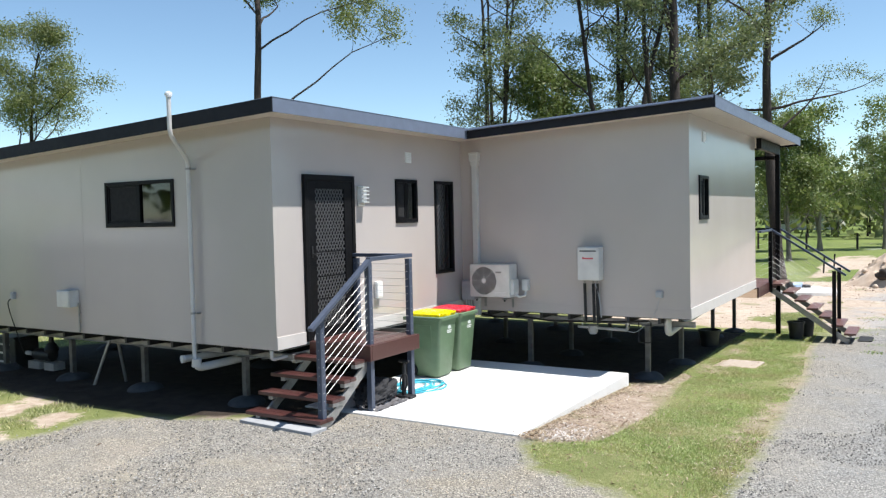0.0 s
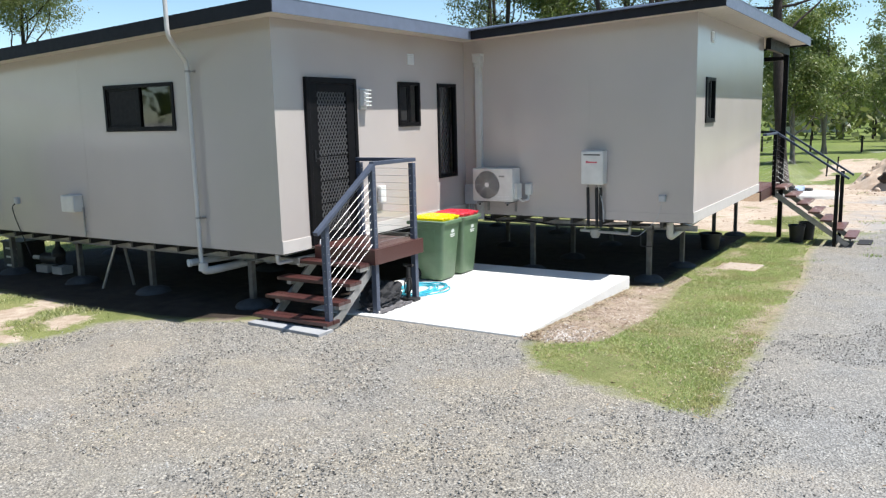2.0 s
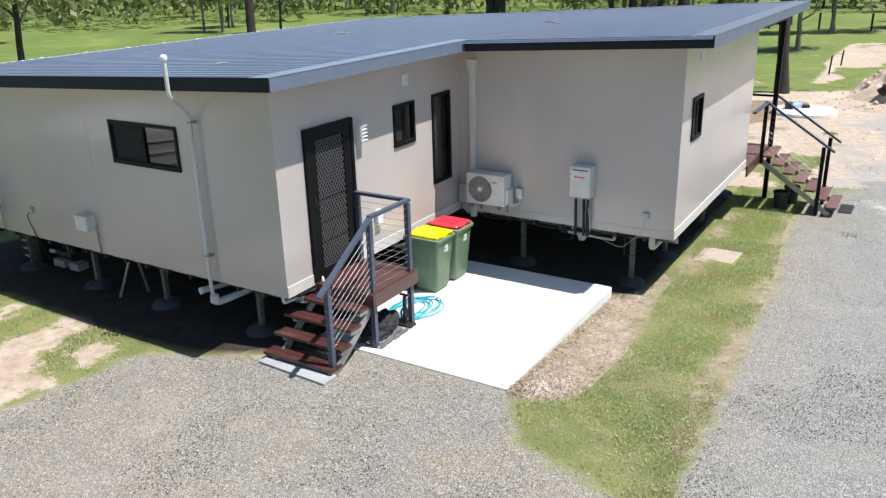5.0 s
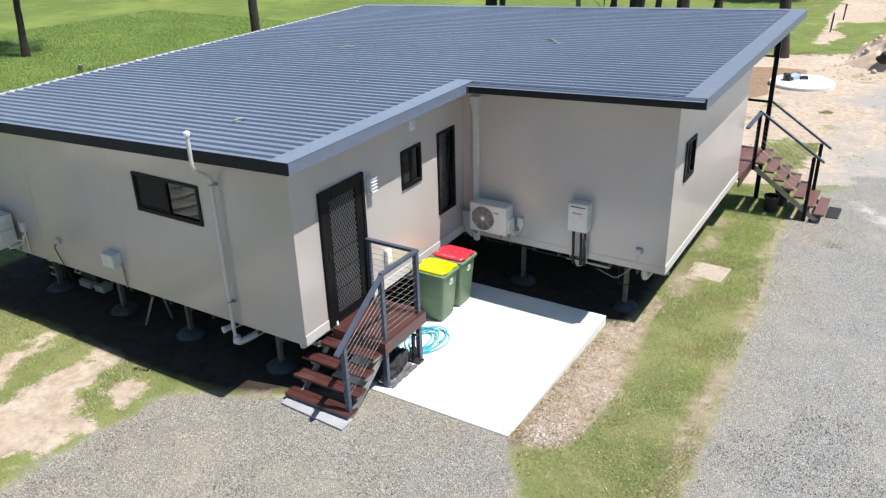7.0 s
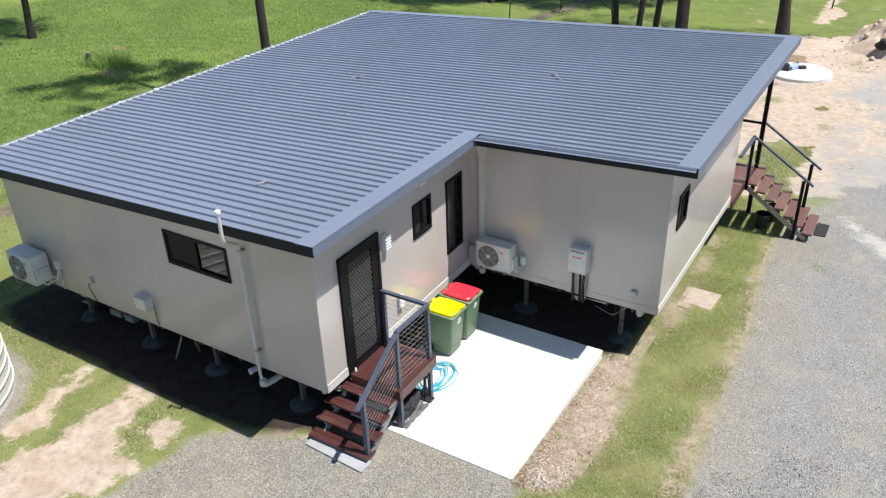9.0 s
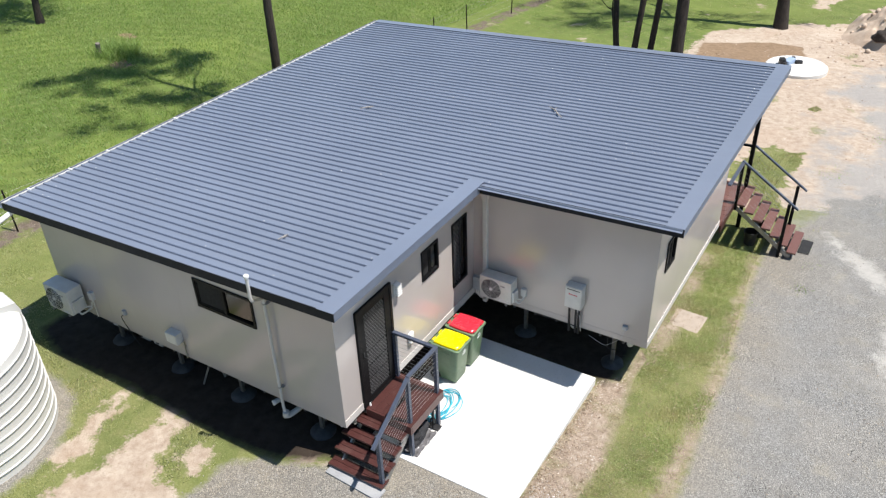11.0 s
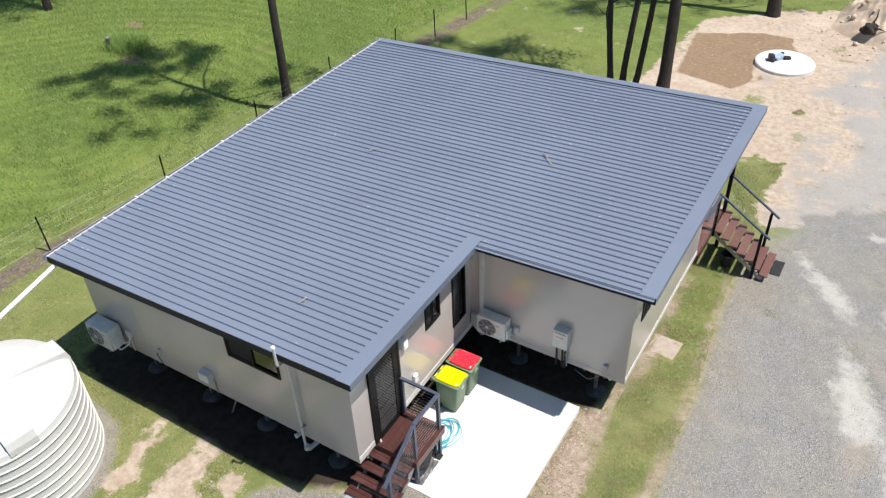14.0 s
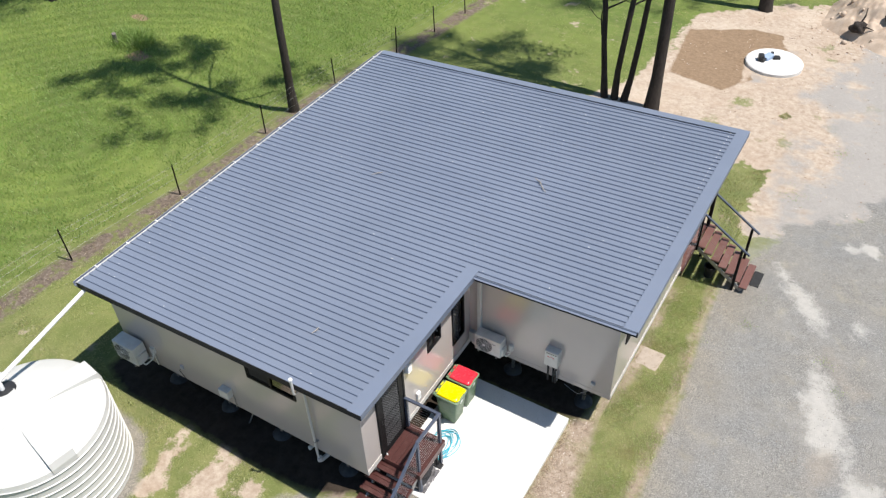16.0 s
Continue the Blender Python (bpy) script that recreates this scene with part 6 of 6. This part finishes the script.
def gum(name, base, height, r, seed, label, category="tree", lean=(0, 0), clear=0.45, spread=0.3, limbs=9, twigs=5, per_tip=26, size=0.2, blob=0.42, bark=None, leaf=None, stems=1, extra=(), group="", kinks=0.05, gap=0.0, fine=2.4, side=(0, 2 * math.pi), bare=()):
    """A gum tree: one or more wandering stems, upswept limbs, twigs and hanging leaves."""
    rng = random.Random(seed)
    g = gz(base[0], base[1])
    t = thing(name, (base[0], base[1], g), label, category, group)
    lines, tips = [], []
    o = Vector((0, 0, 0))
    for s in range(stems):
        off = Vector((0, 0, 0)) if stems == 1 else Vector((rng.uniform(-1, 1), rng.uniform(-1, 1), 0)) * r * 2.2
        way = Vector((lean[0] + (rng.uniform(-0.12, 0.12) if stems > 1 else 0), lean[1] + (rng.uniform(-0.12, 0.12) if stems > 1 else 0), 1))
        h = height * (1 if s == 0 else rng.uniform(0.75, 1.0))
        stem = limb(rng, off - Vector((0, 0, 0.15)), way, h, r, r * 0.22, 14, kinks, 0.02)
        stem[0] = (stem[0][0], r * 1.35)
        lines.append(stem)
        starts = []
        for k in range(limbs):
            f = clear + (1 - clear) * (k + rng.uniform(0, 0.8)) / limbs
            i = min(13, int(f * 14))
            a = rng.uniform(*side)
            up = rng.uniform(0.5, 1.3)
            starts.append((stem[i][0].lerp(stem[i + 1][0], rng.random()), Vector((math.cos(a), math.sin(a), up)), height * spread * (1.15 - 0.6 * f) * rng.uniform(0.7, 1.2), stem[i][1] * rng.uniform(0.35, 0.55)))
        if s == 0:
            for f, w, l in extra:
                i = int(f * 14)
                starts.append((stem[i][0], Vector(w), l, stem[i][1] * 0.36))
        for f, w, l in bare:
            i = int(f * 14)
            twig = limb(rng, stem[i][0], Vector(w), l, stem[i][1] * 0.4, 0.01, 6, 0.3, 0.1)
            lines.append(twig)
            lines.append(limb(rng, twig[3][0], Vector(w) + Vector((0.3, -0.4, -0.3)), l * 0.5, 0.018, 0.006, 4, 0.3, 0.05))
        for p, w, l, rr in starts:
            br = limb(rng, p, w, l, rr, rr * 0.2, 7, 0.34, 0.05)
            lines.append(br)
            for j in range(twigs):
                i = rng.randrange(4, 8)
                a = rng.uniform(0, 2 * math.pi)
                tw = limb(rng, br[i][0], Vector((math.cos(a), math.sin(a), rng.uniform(-0.1, 0.9))), l * rng.uniform(0.22, 0.45), max(0.012, br[i][1] * 0.5), 0.006, 4, 0.25, 0.03)
                lines.append(tw)
                if rng.random() > gap:
                    tips.append(tw[-1][0])
                    tips.append(tw[3][0])
            tips.append(br[-1][0])
        tips.append(stem[-1][0])
    v, f = tube_mesh(lines)
    tr = raw("trunk", v, f, bark or BARK_DARK, t)
    tr.data.polygons.foreach_set("use_smooth", [True] * len(tr.data.polygons))
    v, f = leaf_mesh(rng, tips, int(per_tip * fine), size * fine ** -0.58, blob * 0.78)
    raw("crown", v, f, leaf or LEAF, t)
    return t


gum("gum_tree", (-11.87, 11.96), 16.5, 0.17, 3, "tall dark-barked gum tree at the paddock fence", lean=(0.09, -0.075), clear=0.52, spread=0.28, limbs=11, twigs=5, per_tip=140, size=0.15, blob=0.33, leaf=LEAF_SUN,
    extra=((0.36, (0.85, 0.5, 0.8), 5.4), (0.5, (0.85, 0.5, 0.5), 4.2), (0.74, (-2.0, -2.2, 1.4), 3.8), (0.62, (0.4, -2.6, 1.2), 4.6), (0.66, (1.2, -1.6, 0.6), 4.2)), gap=0.3, kinks=0.075)
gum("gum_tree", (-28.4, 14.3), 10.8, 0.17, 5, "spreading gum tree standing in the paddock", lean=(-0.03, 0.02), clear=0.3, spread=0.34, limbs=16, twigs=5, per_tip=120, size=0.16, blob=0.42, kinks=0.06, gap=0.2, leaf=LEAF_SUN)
gum("gum_tree", (-0.39, 18.49), 20.0, 0.23, 12, "tall dark-trunked gum tree behind the house", lean=(0.0, 0.12), clear=0.42, spread=0.2, limbs=13, twigs=4, per_tip=100, size=0.18, blob=0.38, extra=((0.3, (0.9, 0.2, 0.35), 3.2), (0.37, (0.7, -0.4, 0.5), 3.0)), kinks=0.03, gap=0.25)
for k, (x, y, h, l) in enumerate(((-2.23, 18.55, 16.0, (-0.12, 0.15)), (-1.87, 18.61, 18.0, (-0.09, 0.13)), (-1.53, 18.66, 15.0, (0.07, 0.03)))):
    gum("gum_tree", (x, y), h, 0.12, 21 + k, "slender dark gum stem in a clump behind the house", lean=l, clear=0.45, spread=0.22, limbs=7, twigs=4, per_tip=48, size=0.18, blob=0.36, group="clump of slender gums", gap=0.25, kinks=0.085,
        bare=((0.15, (-0.9, 0.3, 0.6), 1.5), (0.22, (0.9, 0.2, 0.5), 1.6), (0.3, (-0.7, -0.3, 0.8), 1.4))[k:])
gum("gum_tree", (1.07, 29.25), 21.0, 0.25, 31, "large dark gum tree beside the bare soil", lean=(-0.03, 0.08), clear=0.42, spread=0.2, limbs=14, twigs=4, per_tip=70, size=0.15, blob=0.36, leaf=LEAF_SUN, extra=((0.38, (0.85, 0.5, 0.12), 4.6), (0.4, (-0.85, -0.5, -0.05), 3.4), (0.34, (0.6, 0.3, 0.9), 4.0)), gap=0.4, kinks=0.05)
gum("gum_tree", (-13.6, 31.0), 20.0, 0.17, 41, "slender many-stemmed gum tree with thin open crown", stems=4, lean=(0.02, 0), clear=0.30, spread=0.2, limbs=9, twigs=4, per_tip=50, size=0.24, blob=0.45, bark=BARK_DARK, gap=0.35)
gum("gum_tree", (-9.6, 33.0), 11.0, 0.14, 44, "bushy light green young gum tree", clear=0.2, spread=0.30, limbs=14, twigs=7, per_tip=52, size=0.28, blob=0.5, leaf=LEAF_LIGHT, bark=BARK_GREY)
gum("gum_tree", (-7.2, 35.0), 19.0, 0.2, 47, "tall gum tree with a dark crown", clear=0.22, spread=0.25, limbs=15, twigs=4, per_tip=75, size=0.24, blob=0.46, gap=0.25, stems=2)
gum("gum_tree", (-3.6, 37.0), 20.0, 0.2, 48, "tall gum tree with a dark crown", clear=0.22, spread=0.25, limbs=15, twigs=4, per_tip=75, size=0.24, blob=0.46, gap=0.25, stems=2)
gum("gum_tree", (-1.0, 47.0), 8.5, 0.16, 49, "bushy light green young gum tree", clear=0.2, spread=0.32, limbs=14, twigs=7, per_tip=46, size=0.3, blob=0.55, leaf=LEAF_LIGHT, bark=BARK_GREY)

# trees across the paddocks: a few kinds, copied
kinds = [
    gum("gum_tree", (-0.6, 59.0), 10.0, 0.15, 61, "slim gum tree at the far paddock fence", clear=0.28, spread=0.28, limbs=11, twigs=5, per_tip=34, size=0.25, blob=0.5, bark=BARK_GREY, leaf=LEAF_LIGHT, group="paddock trees", fine=1.3, stems=2),
    gum("gum_tree", (3.6, 62.0), 10.0, 0.16, 62, "slim gum tree at the far paddock fence", clear=0.25, spread=0.34, limbs=12, twigs=5, per_tip=34, size=0.25, blob=0.52, bark=BARK_GREY, leaf=LEAF_LIGHT, group="paddock trees", fine=1.3),
    gum("gum_tree", (-4.5, 66.0), 11.5, 0.17, 63, "slim gum tree at the far paddock fence", clear=0.3, spread=0.28, limbs=11, twigs=5, per_tip=34, size=0.25, blob=0.5, bark=BARK_DARK, leaf=LEAF, group="paddock trees", fine=1.3),
    gum("gum_tree", (8.0, 72.0), 8.5, 0.14, 64, "bushy young gum tree across the paddock", clear=0.15, spread=0.38, limbs=14, twigs=5, per_tip=34, size=0.25, blob=0.52, bark=BARK_GREY, leaf=LEAF_LIGHT, group="paddock trees", fine=1.3),
]
rng = random.Random(77)
spots = [(6.2, 66), (-8, 70), (13, 78), (-12, 74), (4, 84), (-2, 90), (-16, 66), (-20, 78), (17, 96), (-7, 55), (-10.5, 50), (-14.5, 54), (0.5, 100)]
for k in range(36):
    a = radians(rng.uniform(88, 178))
    d = rng.uniform(72, 125)
    spots.append((6 + d * math.cos(a), -6 + d * math.sin(a)))
for k, (x, y) in enumerate(spots):
    s = rng.uniform(0.75, 1.15)
    if k >= 13:
        s *= 0.75
    c = copy_thing(kinds[rng.randrange(4)], Matrix.Identity(4))
    c.matrix_basis = Matrix.Translation((x, y, gz(x, y))) @ Matrix.Rotation(rng.uniform(0, 6.28), 4, "Z") @ Matrix.Scale(s, 4)


# distant bush, one mass of stems and leaf clumps
def far_bush():
    g = np.random.default_rng(5)
    verts, faces, lv = [], [], []
    centres, sizes = [], []
    for k in range(1300):
        a = math.radians(g.uniform(60, 200))
        d = g.uniform(88, 200)
        x, y = 6 + d * math.cos(a), -6 + d * math.sin(a)
        h = g.uniform(6.0, 10.5) * (1.0 + 0.25 * (d - 88) / 110)
        centres.append((x, y, gz(x, y), h))
    for k in range(220):                       # the bush goes on round the other side of the block
        a = math.radians(g.uniform(208, 412))
        d = g.uniform(40, 80)
        x, y = 6 + d * math.cos(a), -6 + d * math.sin(a)
        centres.append((x, y, gz(x, y), g.uniform(8.0, 13.0)))
    c = np.array(centres)
    per = 66
    n = len(c) * per
    u = g.normal(0, 1, (n, 3))
    u /= np.linalg.norm(u, axis=1, keepdims=True)
    rad = g.uniform(0.35, 1.0, (n, 1)) ** 0.5
    lump = 1 + 0.35 * np.sin(u[:, :1] * 5 + np.repeat(c[:, :1], per, 0)) * np.cos(u[:, 2:3] * 6 + np.repeat(c[:, 1:2], per, 0))
    hh = np.repeat(c[:, 3:4], per, 0)
    p = np.repeat(c[:, :3], per, 0) + u * rad * lump * np.concatenate([hh * 0.42, hh * 0.42, hh * 0.5], 1) + np.concatenate([np.zeros((n, 2)), hh * 0.48], 1)
    d = g.normal(0, 1, (n, 3))
    d[:, 2] -= 0.3
    d /= np.linalg.norm(d, axis=1, keepdims=True)
    s = np.cross(d, g.normal(0, 1, (n, 3)))
    s /= np.linalg.norm(s, axis=1, keepdims=True)
    l = g.uniform(0.55, 1.25, (n, 1))
    v = np.stack([p - d * l * 0.5, p + s * l * 0.32, p + d * l * 0.5, p - s * l * 0.32], 1).reshape(-1, 3)
    raw_leaf = raw("far_bush", v.tolist(), np.arange(n * 4).reshape(-1, 4).tolist(), LEAF_FAR)
    tagged(raw_leaf, "distant grey-green bushland behind the paddocks", "bushland", kind="stuff")
    lines = []
    rr = random.Random(8)
    for x, y, z, h in centres[::9]:
        lines.append([(Vector((x, y, z)), 0.16), (Vector((x + rr.uniform(-0.4, 0.4), y, z + h * 0.5)), 0.11), (Vector((x + rr.uniform(-1, 1), y + rr.uniform(-1, 1), z + h * 0.95)), 0.04)])
    v, f = tube_mesh(lines, 5)
    tagged(raw("far_stems", v, f, BARK_GREY), "pale stems of the distant bush", "tree stems", kind="stuff")


far_bush()

# a far house glimpsed between the trees
fh = thing("farmhouse", (-9.0, 118.0, gz(-9, 118)), "low pale house far off between trees", "house")
bm = B()
g = gz(-9, 118)
box(bm, (-14, 118, g), (-4, 125, g + 2.6))
part("wall", bm, WHITE_DULL, fh)
bm = B()
c = [bm.verts.new(p) for p in ((-14.6, 117.4, g + 2.6), (-3.4, 117.4, g + 2.6), (-3.4, 125.6, g + 2.6), (-14.6, 125.6, g + 2.6), (-14.6, 121.5, g + 4.2), (-3.4, 121.5, g + 4.2))]
for f in ((0, 1, 5, 4), (2, 3, 4, 5), (0, 4, 3), (1, 2, 5), (3, 2, 1, 0)):
    bm.faces.new([c[k] for k in f])
part("roof", bm, GALV, fh)
for x in (-12.5, -9.2, -6.0):
    bm = B()
    box(bm, (x, 117.95, g + 0.9), (x + 1.4, 117.998, g + 2.0))
    part("window", bm, DARK, fh)


# ---- grass blades, stones, litter ----
def scatter(poly, n, rng):
    a = np.array(poly)
    lo, hi = a.min(0), a.max(0)
    p = rng.uniform(lo, hi, (n, 2))
    return p[signed(p[:, 0], p[:, 1], poly) > 0]


def clumpy(p, scale, keep, least=0.06):
    v = np.array([noise.noise((x * scale, y * scale, 7.3)) + 0.5 * noise.noise((x * scale * 3.3, y * scale * 3.3, 1.3)) for x, y in p])
    odds = np.clip((v - keep) / 0.5 + 0.35, least, 1.0)
    return p[g1.random(len(p)) < odds]


def blades(name, p, h, w, label, rng, material):
    n = len(p)
    z = ground_z(p[:, 0], p[:, 1]) - 0.005
    base = np.stack([p[:, 0], p[:, 1], z], 1)
    a = rng.uniform(0, 2 * np.pi, n)
    side = np.stack([np.cos(a), np.sin(a), 0 * a], 1) * w
    tip = np.stack([rng.normal(0, 0.6, n), rng.normal(0, 0.6, n), np.ones(n)], 1) * (h * rng.uniform(0.5, 1.4, n))[:, None]
    v = np.stack([base - side, base + side, base + tip], 1).reshape(-1, 3)
    tagged(raw(name, v.tolist(), np.arange(n * 3).reshape(-1, 3).tolist(), material), label, "grass", kind="stuff")


g1 = np.random.default_rng(11)
STRIP = [(3.08, 0.26), (3.43, -0.45), (3.9, -0.65), (4.46, -0.8), (5.08, -0.92), (5.06, -0.4), (5.02, 1.6), (4.9, 4.0), (4.85, 5.3), (4.7, 7.0), (4.5, 8.9), (4.4, 11.6), (3.0, 12.2), (3.05, 9.5), (3.2, 5.4), (3.45, 5.1), (3.45, 4.4), (3.6, 3.4), (3.7, 2.1), (3.64, 0.7)]
p = clumpy(scatter(STRIP, 240000, g1), 2.3, -0.6, 0.4)
edge = -signed(p[:, 0], p[:, 1], DRIVE) + 0.02 + np.array([0.16 * noise.noise((x * 2.6, y * 2.6, 2.0)) for x, y in p])
p = p[g1.random(len(p)) < np.clip(edge / 0.14, 0, 1)]
p = p[signed(p[:, 0], p[:, 1], [(3.44, 6.3), (4.12, 6.3), (4.12, 7.13), (3.44, 7.13)]) < 0]
blades("grass_strip", p, 0.022, 0.005, "short patchy mown grass beside the drive", g1, BLADE_STRIP)
LAWN = [(-13.5, -7), (-2.4, -7), (-2.2, -2.2), (-1.85, -1.05), (-2.3, -0.3), (-13, -0.3), (-13.5, 4)]
p = clumpy(scatter(LAWN, 190000, g1), 1.3, -0.1)
for q in PATCHES[:3] + [BARE]:
    p = p[signed(p[:, 0], p[:, 1], q) < 0.10 * np.array([noise.noise((x * 3.0, y * 3.0, 5.0)) for x, y in p])]
p = p[np.hypot(p[:, 0] + 6.35, p[:, 1] + 3.05) > 1.9]
side_lawn = clumpy(scatter([(-11.7, -4), (-8.2, -0.4), (-7.5, 2), (-7.5, 12.2), (-3.5, 12.4), (-5, 17), (-11, 17), (-11.5, 10)], 120000, g1), 1.3, -0.4)
p = np.concatenate([p, side_lawn])
p = p[signed(p[:, 0], p[:, 1], SOIL_AND_SHADE) < -0.06]
blades("lawn_grass", p, 0.04, 0.007, "patchy green lawn beside the tank", g1, BLADE)
PADDOCK = [(-36, -4), (-12.6, -4), (-12.2, 14), (-11.5, 28), (-36, 28)]
p = clumpy(scatter(PADDOCK, 230000, g1), 0.6, -0.6)
tuft = g1.normal(0, 1, (1500, 2)) * np.array([0.5, 0.35]) + np.array([-21.6, 13.0])
blades("stump_grass", tuft, 0.42, 0.014, "tall grass tuft round the paddock stump", g1, BLADE_LUSH)
blades("paddock_grass", p, 0.08, 0.012, "longer bright green paddock grass", g1, BLADE_LUSH)
p = clumpy(scatter([(-10, 12), (5.6, 12), (7, 22), (3, 34), (-9, 34)], 60000, g1), 0.9, 0.12)
p = p[(signed(p[:, 0], p[:, 1], SAND) < 0.0) & (signed(p[:, 0], p[:, 1], BROWN) < 0)]
q = np.concatenate([scatter(GREENS[0], 9000, g1), scatter(GREENS[1], 700, g1)])
p = np.concatenate([p, q])
blades("back_grass", p, 0.05, 0.009, "thin patchy grass behind the house", g1, BLADE)

p = np.concatenate([g1.normal(0, 1, (n, 2)) * w + np.array(c) for c, n, w in (((5.55, 9.2), 65, 0.12), ((5.71, 10.27), 80, 0.13), ((5.25, 11.2), 60, 0.12), ((7.52, 8.86), 85, 0.14), ((8.0, 8.0), 60, 0.1), ((6.2, 18.8), 110, 0.22), ((5.3, 15.8), 210, 0.26), ((4.75, 8.1), 75, 0.1))])
blades("weeds", p, 0.035, 0.007, "small green weeds growing in the gravel", g1, BLADE_LUSH)


def pebbles(name, p, r0, r1, label, rng, material, flat=0.6):
    n = len(p)
    r = rng.uniform(r0, r1, n) ** 1.0
    z = ground_z(p[:, 0], p[:, 1]) + r * 0.25
    o = np.array([(1, 0, 0), (0, 1, 0), (-1, 0, 0), (0, -1, 0), (0, 0, 1), (0, 0, -1)], float)
    a = rng.uniform(0, 2 * np.pi, n)
    jit = o[None] * rng.uniform(0.6, 1.3, (n, 6, 1)) + rng.normal(0, 0.15, (n, 6, 3))
    x = jit[..., 0] * np.cos(a)[:, None] - jit[..., 1] * np.sin(a)[:, None]
    y = jit[..., 0] * np.sin(a)[:, None] + jit[..., 1] * np.cos(a)[:, None]
    v = np.stack([x, y, jit[..., 2] * flat], -1) * r[:, None, None] + np.stack([p[:, 0], p[:, 1], z], 1)[:, None]
    f = np.array([(0, 1, 4), (1, 2, 4), (2, 3, 4), (3, 0, 4), (1, 0, 5), (2, 1, 5), (3, 2, 5), (0, 3, 5)])
    faces = (f[None] + (np.arange(n) * 6)[:, None, None]).reshape(-1, 3)
    tagged(raw(name, v.reshape(-1, 3).tolist(), faces.tolist(), material), label, "stones", kind="stuff")


NEARDRIVE = [(-2.2, -6.5), (-2.1, -2.2), (-1.75, -1.0), (-0.3, -0.45), (0.9, 0.4), (2.85, 0.4), (3.0, 0.1), (4.95, -0.65), (5.0, 1.6), (4.75, 5.3), (4.6, 9.8), (5.2, 13), (10, 13), (10, -6.5)]
pebbles("drive_gravel", scatter(NEARDRIVE, 32000, g1), 0.004, 0.013, "loose grey crushed stone on the drive", g1, STONE)
NEAR_STONES = [(-1.9, -3.6), (-1.7, -1.2), (-0.9, -0.7), (0.9, 0.35), (2.85, 0.35), (3.4, -0.5), (5.1, -0.95), (5.1, 3.0), (8.5, 3.0), (7.5, -3.6)]
pebbles("near_gravel", scatter(NEAR_STONES, 43000, g1), 0.0035, 0.0118, "fine grey and tan gravel round the stairs", g1, STONE, 0.75)
p = np.concatenate([scatter(LITTERS[0], 2600, g1), scatter(LITTERS[1], 3600, g1)])
pebbles("edge_litter", p, 0.004, 0.014, "pale rubble and dry leaf litter along the slab", g1, LITTER, 0.35)
p = np.concatenate([scatter([(2.9, 0.45), (3.45, 0.55), (3.5, 1.1), (2.95, 1.3)], 500, g1), g1.normal(0, 1, (420, 2)) * np.array([0.1, 0.12]) + np.array([3.13, 0.66])])
pebbles("rubble", p, 0.005, 0.017, "pale broken stones at the slab's corner", g1, RUBBLE, 0.7)
p = clumpy(scatter(SAND, 9000, g1), 1.2, 0.0)
pebbles("soil_clods", p, 0.008, 0.03, "crumbled clods on the sandy soil", g1, LITTER, 0.5)
p = np.random.default_rng(3).normal(0, 1, (260, 2)) * np.array([1.1, 1.1]) + np.array([5.2, 27.6])
pebbles("heap_clods", p, 0.015, 0.05, "clods of clay fallen from the soil heap", g1, LITTER, 0.6)


def fallen(name, p, l0, l1, label, rng):
    """Narrow curled dry leaves lying on the ground."""
    n = len(p)
    z = ground_z(p[:, 0], p[:, 1]) + 0.022
    a = rng.uniform(0, 2 * np.pi, n)
    d = np.stack([np.cos(a), np.sin(a), rng.normal(0, 0.18, n)], 1) * rng.uniform(l0, l1, n)[:, None]
    s = np.stack([-np.sin(a), np.cos(a), rng.normal(0, 0.35, n)], 1) * (np.linalg.norm(d, axis=1) * 0.15)[:, None]
    c = np.stack([p[:, 0], p[:, 1], z], 1)
    lift = np.array([0, 0, 0.006])
    v = np.stack([c - d, c + s + lift, c + d, c - s + lift], 1).reshape(-1, 3)
    tagged(raw(name, v.tolist(), np.arange(n * 4).reshape(-1, 4).tolist(), DRYLEAF), label, "leaves", kind="stuff")


p = np.concatenate([scatter(STRIP, 4200, g1), clumpy(scatter(NEARDRIVE, 9000, g1), 0.7, 0.05), scatter([(2.9, 0.3), (3.6, 0.4), (3.55, 1.6), (2.95, 1.6)], 260, g1), scatter(LITTERS[0], 1500, g1), np.stack([2.9 + np.abs(g1.normal(0, 0.09, 900)), g1.uniform(0.4, 3.6, 900) ** 1.0], 1), g1.normal(0, 1, (300, 2)) * np.array([0.08, 0.1]) + np.array([2.98, 0.55])])
u = g1.random(5200)
seg = g1.integers(0, len(FENCE) - 4, 5200)
fa, fb = np.array(FENCE)[seg], np.array(FENCE)[seg + 1]
p = np.concatenate([p, fa + (fb - fa) * u[:, None] + g1.normal(0, 0.24, (5200, 2))])
fallen("fallen_leaves", p, 0.011, 0.034, "dry fallen gum leaves scattered over grass and gravel", g1)
